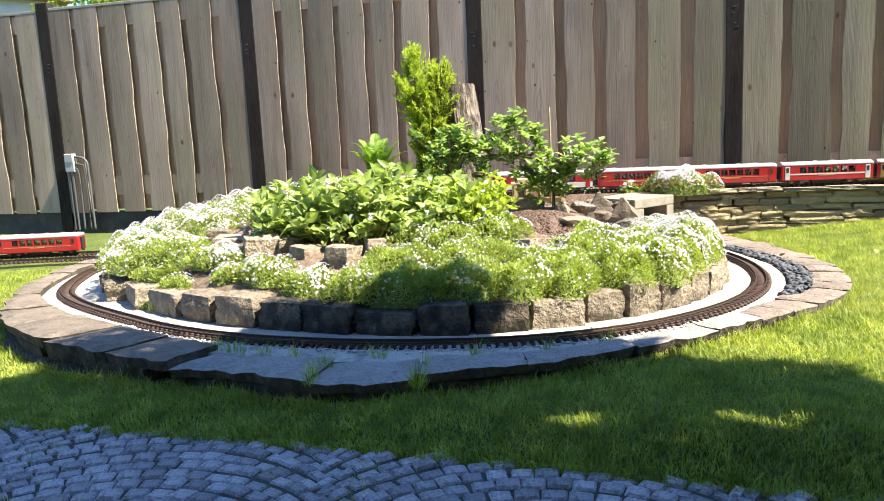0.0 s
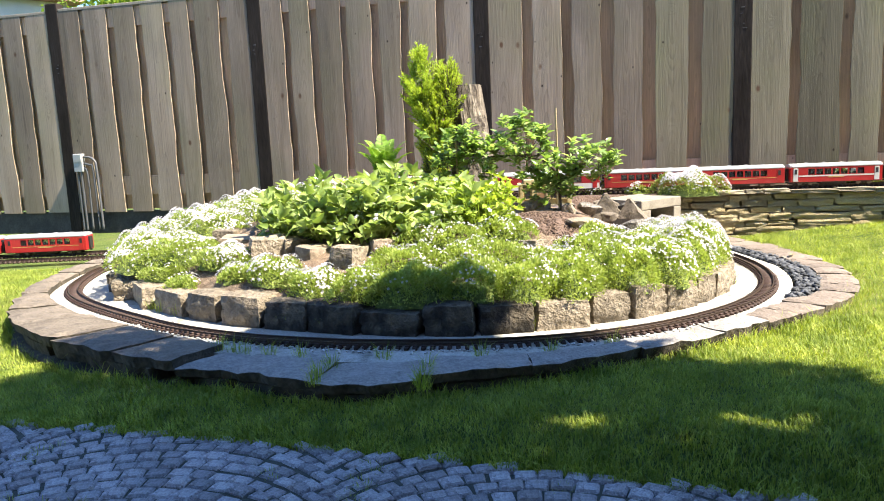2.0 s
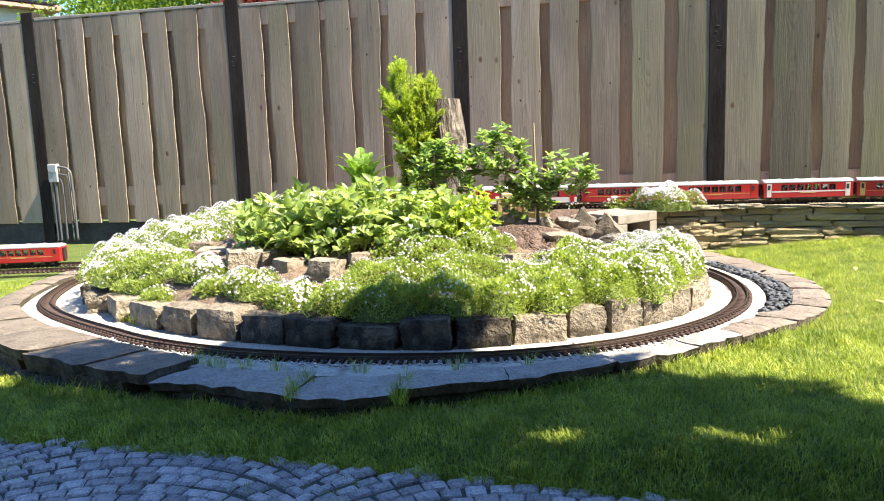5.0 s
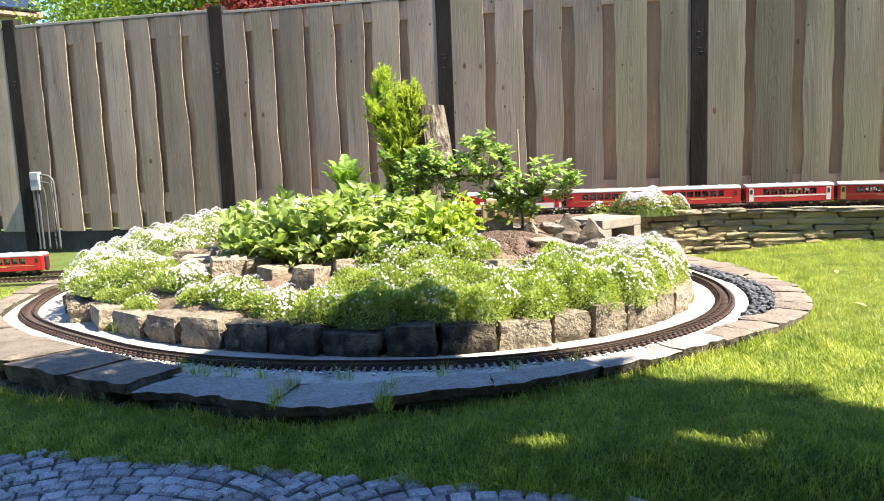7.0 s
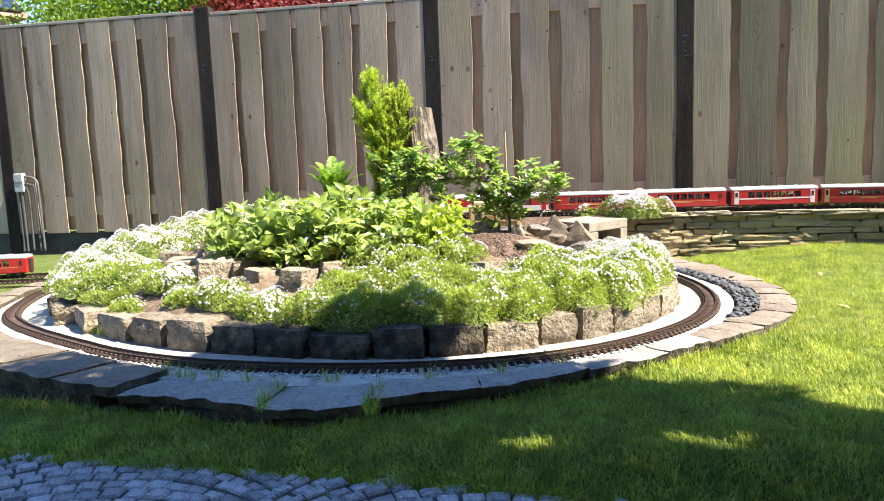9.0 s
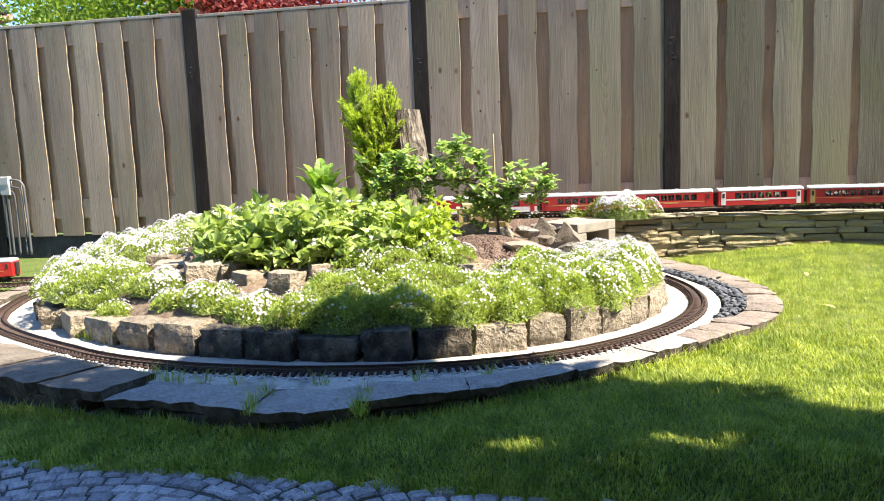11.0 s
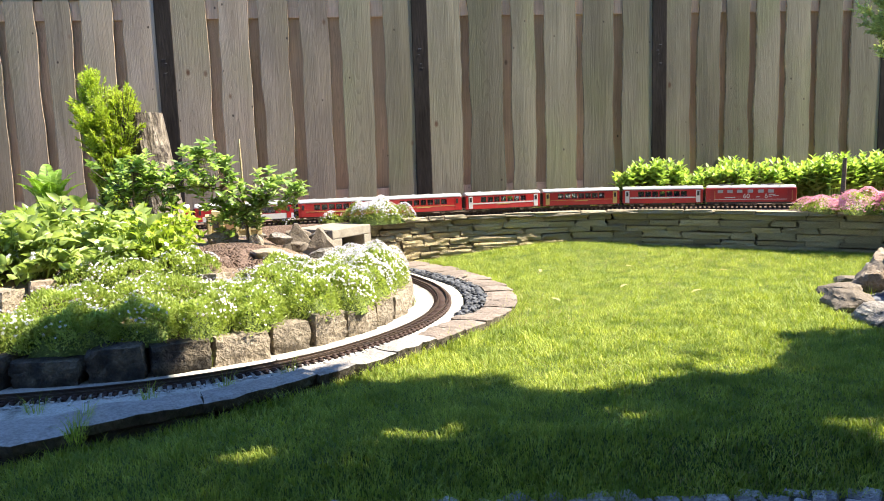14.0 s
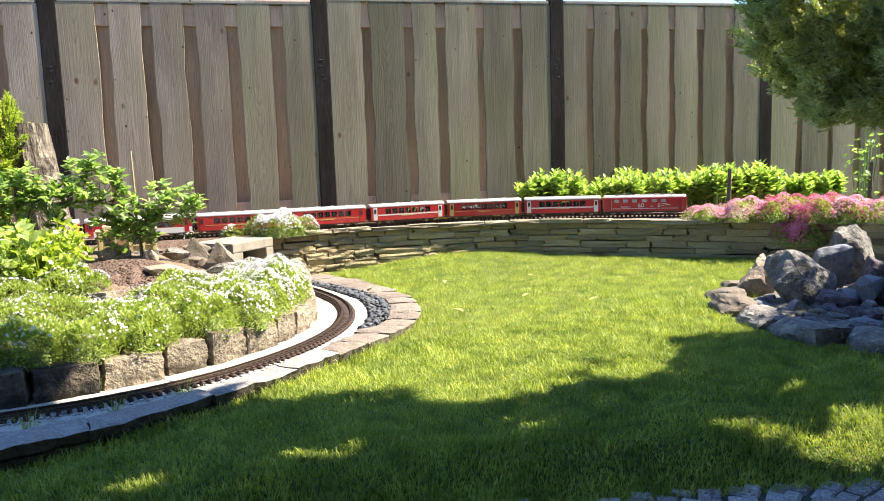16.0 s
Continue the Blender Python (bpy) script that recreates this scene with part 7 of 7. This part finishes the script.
    while len(B) < 560:
        ang = rng.uniform(50.3, 68)
        dist = rng.uniform(2.5, 3.2)
        low = 0.97 + 0.20 * smooth(54.5, 50.5, ang)
        base = np.array((0.22 + dist * math.sin(radians(ang)) - 3.75, -0.07 + dist * math.cos(radians(ang)) - 0.45, low + (1.50 - low) * rng.random() ** 1.25))
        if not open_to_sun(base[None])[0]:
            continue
        out = np.array((-0.62, 0.70, 0)) * rng.uniform(0.02, 0.10) + np.array((-0.7, -0.5, 0)) * rng.uniform(0.0, 0.08) + rng.normal(0, 0.02, 3)
        drop = rng.uniform(0.0, 0.075)
        pts = [base + out * u + np.array((0, 0, -drop * u ** 1.5 + 0.06 * u ** 3)) for u in np.linspace(0, 1, 9)]
        v, f = tube([tuple(q) for q in pts[::2]], [0.0025, 0.002, 0.0018, 0.0014, 0.0008], 4)
        o = len(tv)
        tv += v
        tf += [tuple(o + q for q in g) for g in f]
        # side twigs, each a flat feathery plume of short needles
        m = 34
        u = rng.uniform(0.3, 8, m)
        q = np.minimum(u.astype(int), 7)
        P = np.array(pts)
        t = P[q + 1] - P[q]
        at = P[q] + t * (u - q)[:, None] + rng.normal(0, 0.008, (m, 3))
        way = unit(unit(t) * 0.8 + rng.normal(0, 0.6, (m, 3)) + np.array((-0.15, 0.1, 0.10)))
        flat = unit(np.cross(way, rng.normal(0, 0.4, (m, 3)) + np.array((0, 0, 1.0))))
        plume = rng.uniform(0.018, 0.052, m)
        w = (np.arange(12)[None] + rng.random((m, 12))) / 12
        B.append((at[:, None] + way[:, None] * (plume[:, None] * w)[..., None] + np.array((0, 0, 0.3)) * (plume[:, None] * w * w)[..., None]).reshape(-1, 3))
        flip = np.where(np.arange(12) % 2, 1.0, -1.0)[None, :, None]
        W.append((way[:, None] * 0.9 + flat[:, None] * flip * 0.75 + rng.normal(0, 0.22, (m, 12, 3))).reshape(-1, 3))
        L.append((rng.uniform(0.012, 0.026, (m, 12)) * (1.15 - 0.45 * w)).ravel())
        WD.append(rng.uniform(0.0036, 0.0066, m * 12))
    tagged(put("twig_mass", mesh_of("twig_mass", tv, tf), "twig", c, "thin drooping twigs"), kind="stuff")
    B, W, L, WD = np.concatenate(B), np.concatenate(W), np.concatenate(L), np.concatenate(WD)
    W = unit(W)
    side = unit(np.cross(W, rng.normal(size=B.shape))) * WD[:, None]
    v = np.stack([B - side * 0.5, B + side * 0.5, B + W * L[:, None]], 1).reshape(-1, 3)
    f = np.arange(len(B))[:, None] * 3 + np.array([[0, 1, 2]])
    put("sprays", fast_mesh("sprays", v, f), "conifer", c, "drooping feathery sprays")
    return c


conifer()


# ---- behind the fence ----
def garden_tree(name, x, y, h, r, mat, n, seed, label):
    rng = np.random.default_rng(seed)
    c = thing(name, label, "tree", pose(x, y, 0))
    v, f = tube([(0, 0, 0), (0.1, 0, h * 0.35), (0, 0.1, h * 0.7)], [0.16, 0.12, 0.06], 8)
    put("trunk", mesh_of("trunk", v, f), "bark", c)
    P = []
    for k in range(34):
        a, e = rng.uniform(0, 6.283), rng.uniform(-0.4, 1.2)
        m = np.array((math.cos(a) * math.cos(e), math.sin(a) * math.cos(e), 0.8 * math.sin(e))) * r * rng.uniform(0.4, 0.95) + np.array((0, 0, h * 0.72))
        q = rng.normal(size=(n // 34, 3)) * r * 0.2 + m
        P.append(q)
    P = np.concatenate(P)
    W = rng.normal(size=P.shape) + np.array((0, -0.2, -0.2))
    L = rng.uniform(0.045, 0.085, len(P))
    v, f = needle_array(P, W, L * 1.15, L * 0.75, rng)
    put("crown", fast_mesh("crown", v, f), mat, c)
    return c


garden_tree("garden_tree", -3.75, 13.0, 4.3, 2.0, "limegreen", 24000, 5, "lime green leafy tree behind the fence")
garden_tree("garden_tree", -9.6, 25.0, 5.4, 2.6, "limegreen", 10000, 6, "lime green leafy tree behind the fence")
garden_tree("maple_tree", -1.6, 11.6, 3.65, 1.35, "maple", 18000, 7, "red leaved maple behind the fence")


def far_house(x, y, turn, z=0.0):
    c = thing("neighbour_house", "distant plastered house with dark tiled roof and solar panels", "house", pose(x, y, z, 0, 0, turn))
    part("wall", box(-4.5, 4.5, -3, 3, -1.2, 3.2), "plaster", c)
    bm = bmesh.new()
    pts = [(-4.8, -3.4, 3.1), (4.8, -3.4, 3.1), (4.8, 0, 5.6), (-4.8, 0, 5.6), (-4.8, 3.4, 3.1), (4.8, 3.4, 3.1)]
    vs = [bm.verts.new(p) for p in pts]
    for q in ((0, 1, 2, 3), (3, 2, 5, 4), (0, 3, 4), (1, 5, 2), (0, 4, 5, 1)):
        bm.faces.new([vs[i] for i in q])
    r = part("roof", bm, "tile", c)
    for i in range(5):
        for j in range(3):
            p = part("solar_panel", box(-0.8, 0.8, -0.5, 0.5, -0.03, 0.03, 0.005), "panel", r, "dark blue solar panel")
            p.matrix_basis = pose(-3.0 + 1.72 * i, -2.9 + 1.02 * j, 3.1 + 0.735 * (0.5 + 1.02 * j) + 0.08, math.degrees(math.atan2(2.5, 3.4)), 0, 0)
    for x0 in (-3, 0, 3):
        w = part("window", box(x0 - 0.6, x0 + 0.6, -3.03, -2.98, 1.0, 2.3), "panel", c, "dark window")
        part("sill", box(x0 - 0.7, x0 + 0.7, -3.12, -3.0, 0.92, 1.0), "plaster", w)
    return c


far_house(-13.98, 16.7, 50, 1.08)
far_house(7.0, 22.0, -8)

# ---- junction box and conduits on the fence ----
jb = thing("junction_box", "grey electrical junction box with conduits on the fence", "junction box", FENCE_M @ pose(-3.65, -0.045, 0.72))
part("housing", box(-0.045, 0.045, -0.045, 0.0, -0.06, 0.10, 0.006), "boxgrey", jb)
part("cover", box(-0.040, 0.040, -0.050, -0.044, 0.028, 0.095, 0.003), "boxgrey", jb)
for x in (-0.022, 0.012):
    part("conduit", rod((x, -0.02, -0.58), (x, -0.02, -0.06), 0.011), "conduit", jb, "grey conduit")
for pts in ([(0.045, -0.02, 0.07), (0.11, -0.02, 0.065), (0.15, -0.02, 0.04), (0.17, -0.02, -0.03), (0.175, -0.02, -0.58)],
            [(0.045, -0.02, 0.01), (0.10, -0.02, 0.0), (0.135, -0.02, -0.05), (0.14, -0.02, -0.58)],
            [(0.04, -0.02, -0.02), (0.075, -0.02, -0.1), (0.07, -0.02, -0.58)]):
    cp, cd = along(pts, 0.03)
    v, f = tube([tuple(p) for p in cp], 0.010, 8)
    put("cable", mesh_of("cable", v, f, True), "conduit", jb, "dark grey bent cable")

# a few dry leaves on the lawn
for i, (x, y) in enumerate(((2.49, 3.43), (2.32, 4.03), (2.05, 3.3), (2.9, 3.9), (1.9, 4.2), (3.2, 3.5), (2.7, 3.1))):
    v, f = leaf_array(np.array([[0, 0, 0.0]]), np.array([[1, 0.2, 0.15]]), np.array([[0, 0.1, 1.0]]), np.array([0.055]), np.array([0.022]))
    lf = put("fallen_leaf", fast_mesh("fallen_leaf", v, f), "dry", m=pose(x, y, lawn_z(x, y) + 0.032, 5, -8, 57 * i) @ Matrix.Scale(1.2, 4))
    tagged(lf, "curled dry brown leaf lying on the lawn", "leaf", "fallen leaves")

tufts("pile_tufts", [(3.36, 2.30, 0.09), (3.30, 2.22, 0.09), (3.42, 2.62, 0.08), (3.24, 2.28, 0.07), (3.20, 2.01, 0.07), (3.50, 2.72, 0.08), (3.12, 2.30, 0.05), (3.10, 2.06, 0.05), (3.18, 1.78, 0.05)], 26, 0.035, 0.07, "grass tufts between the border stones")
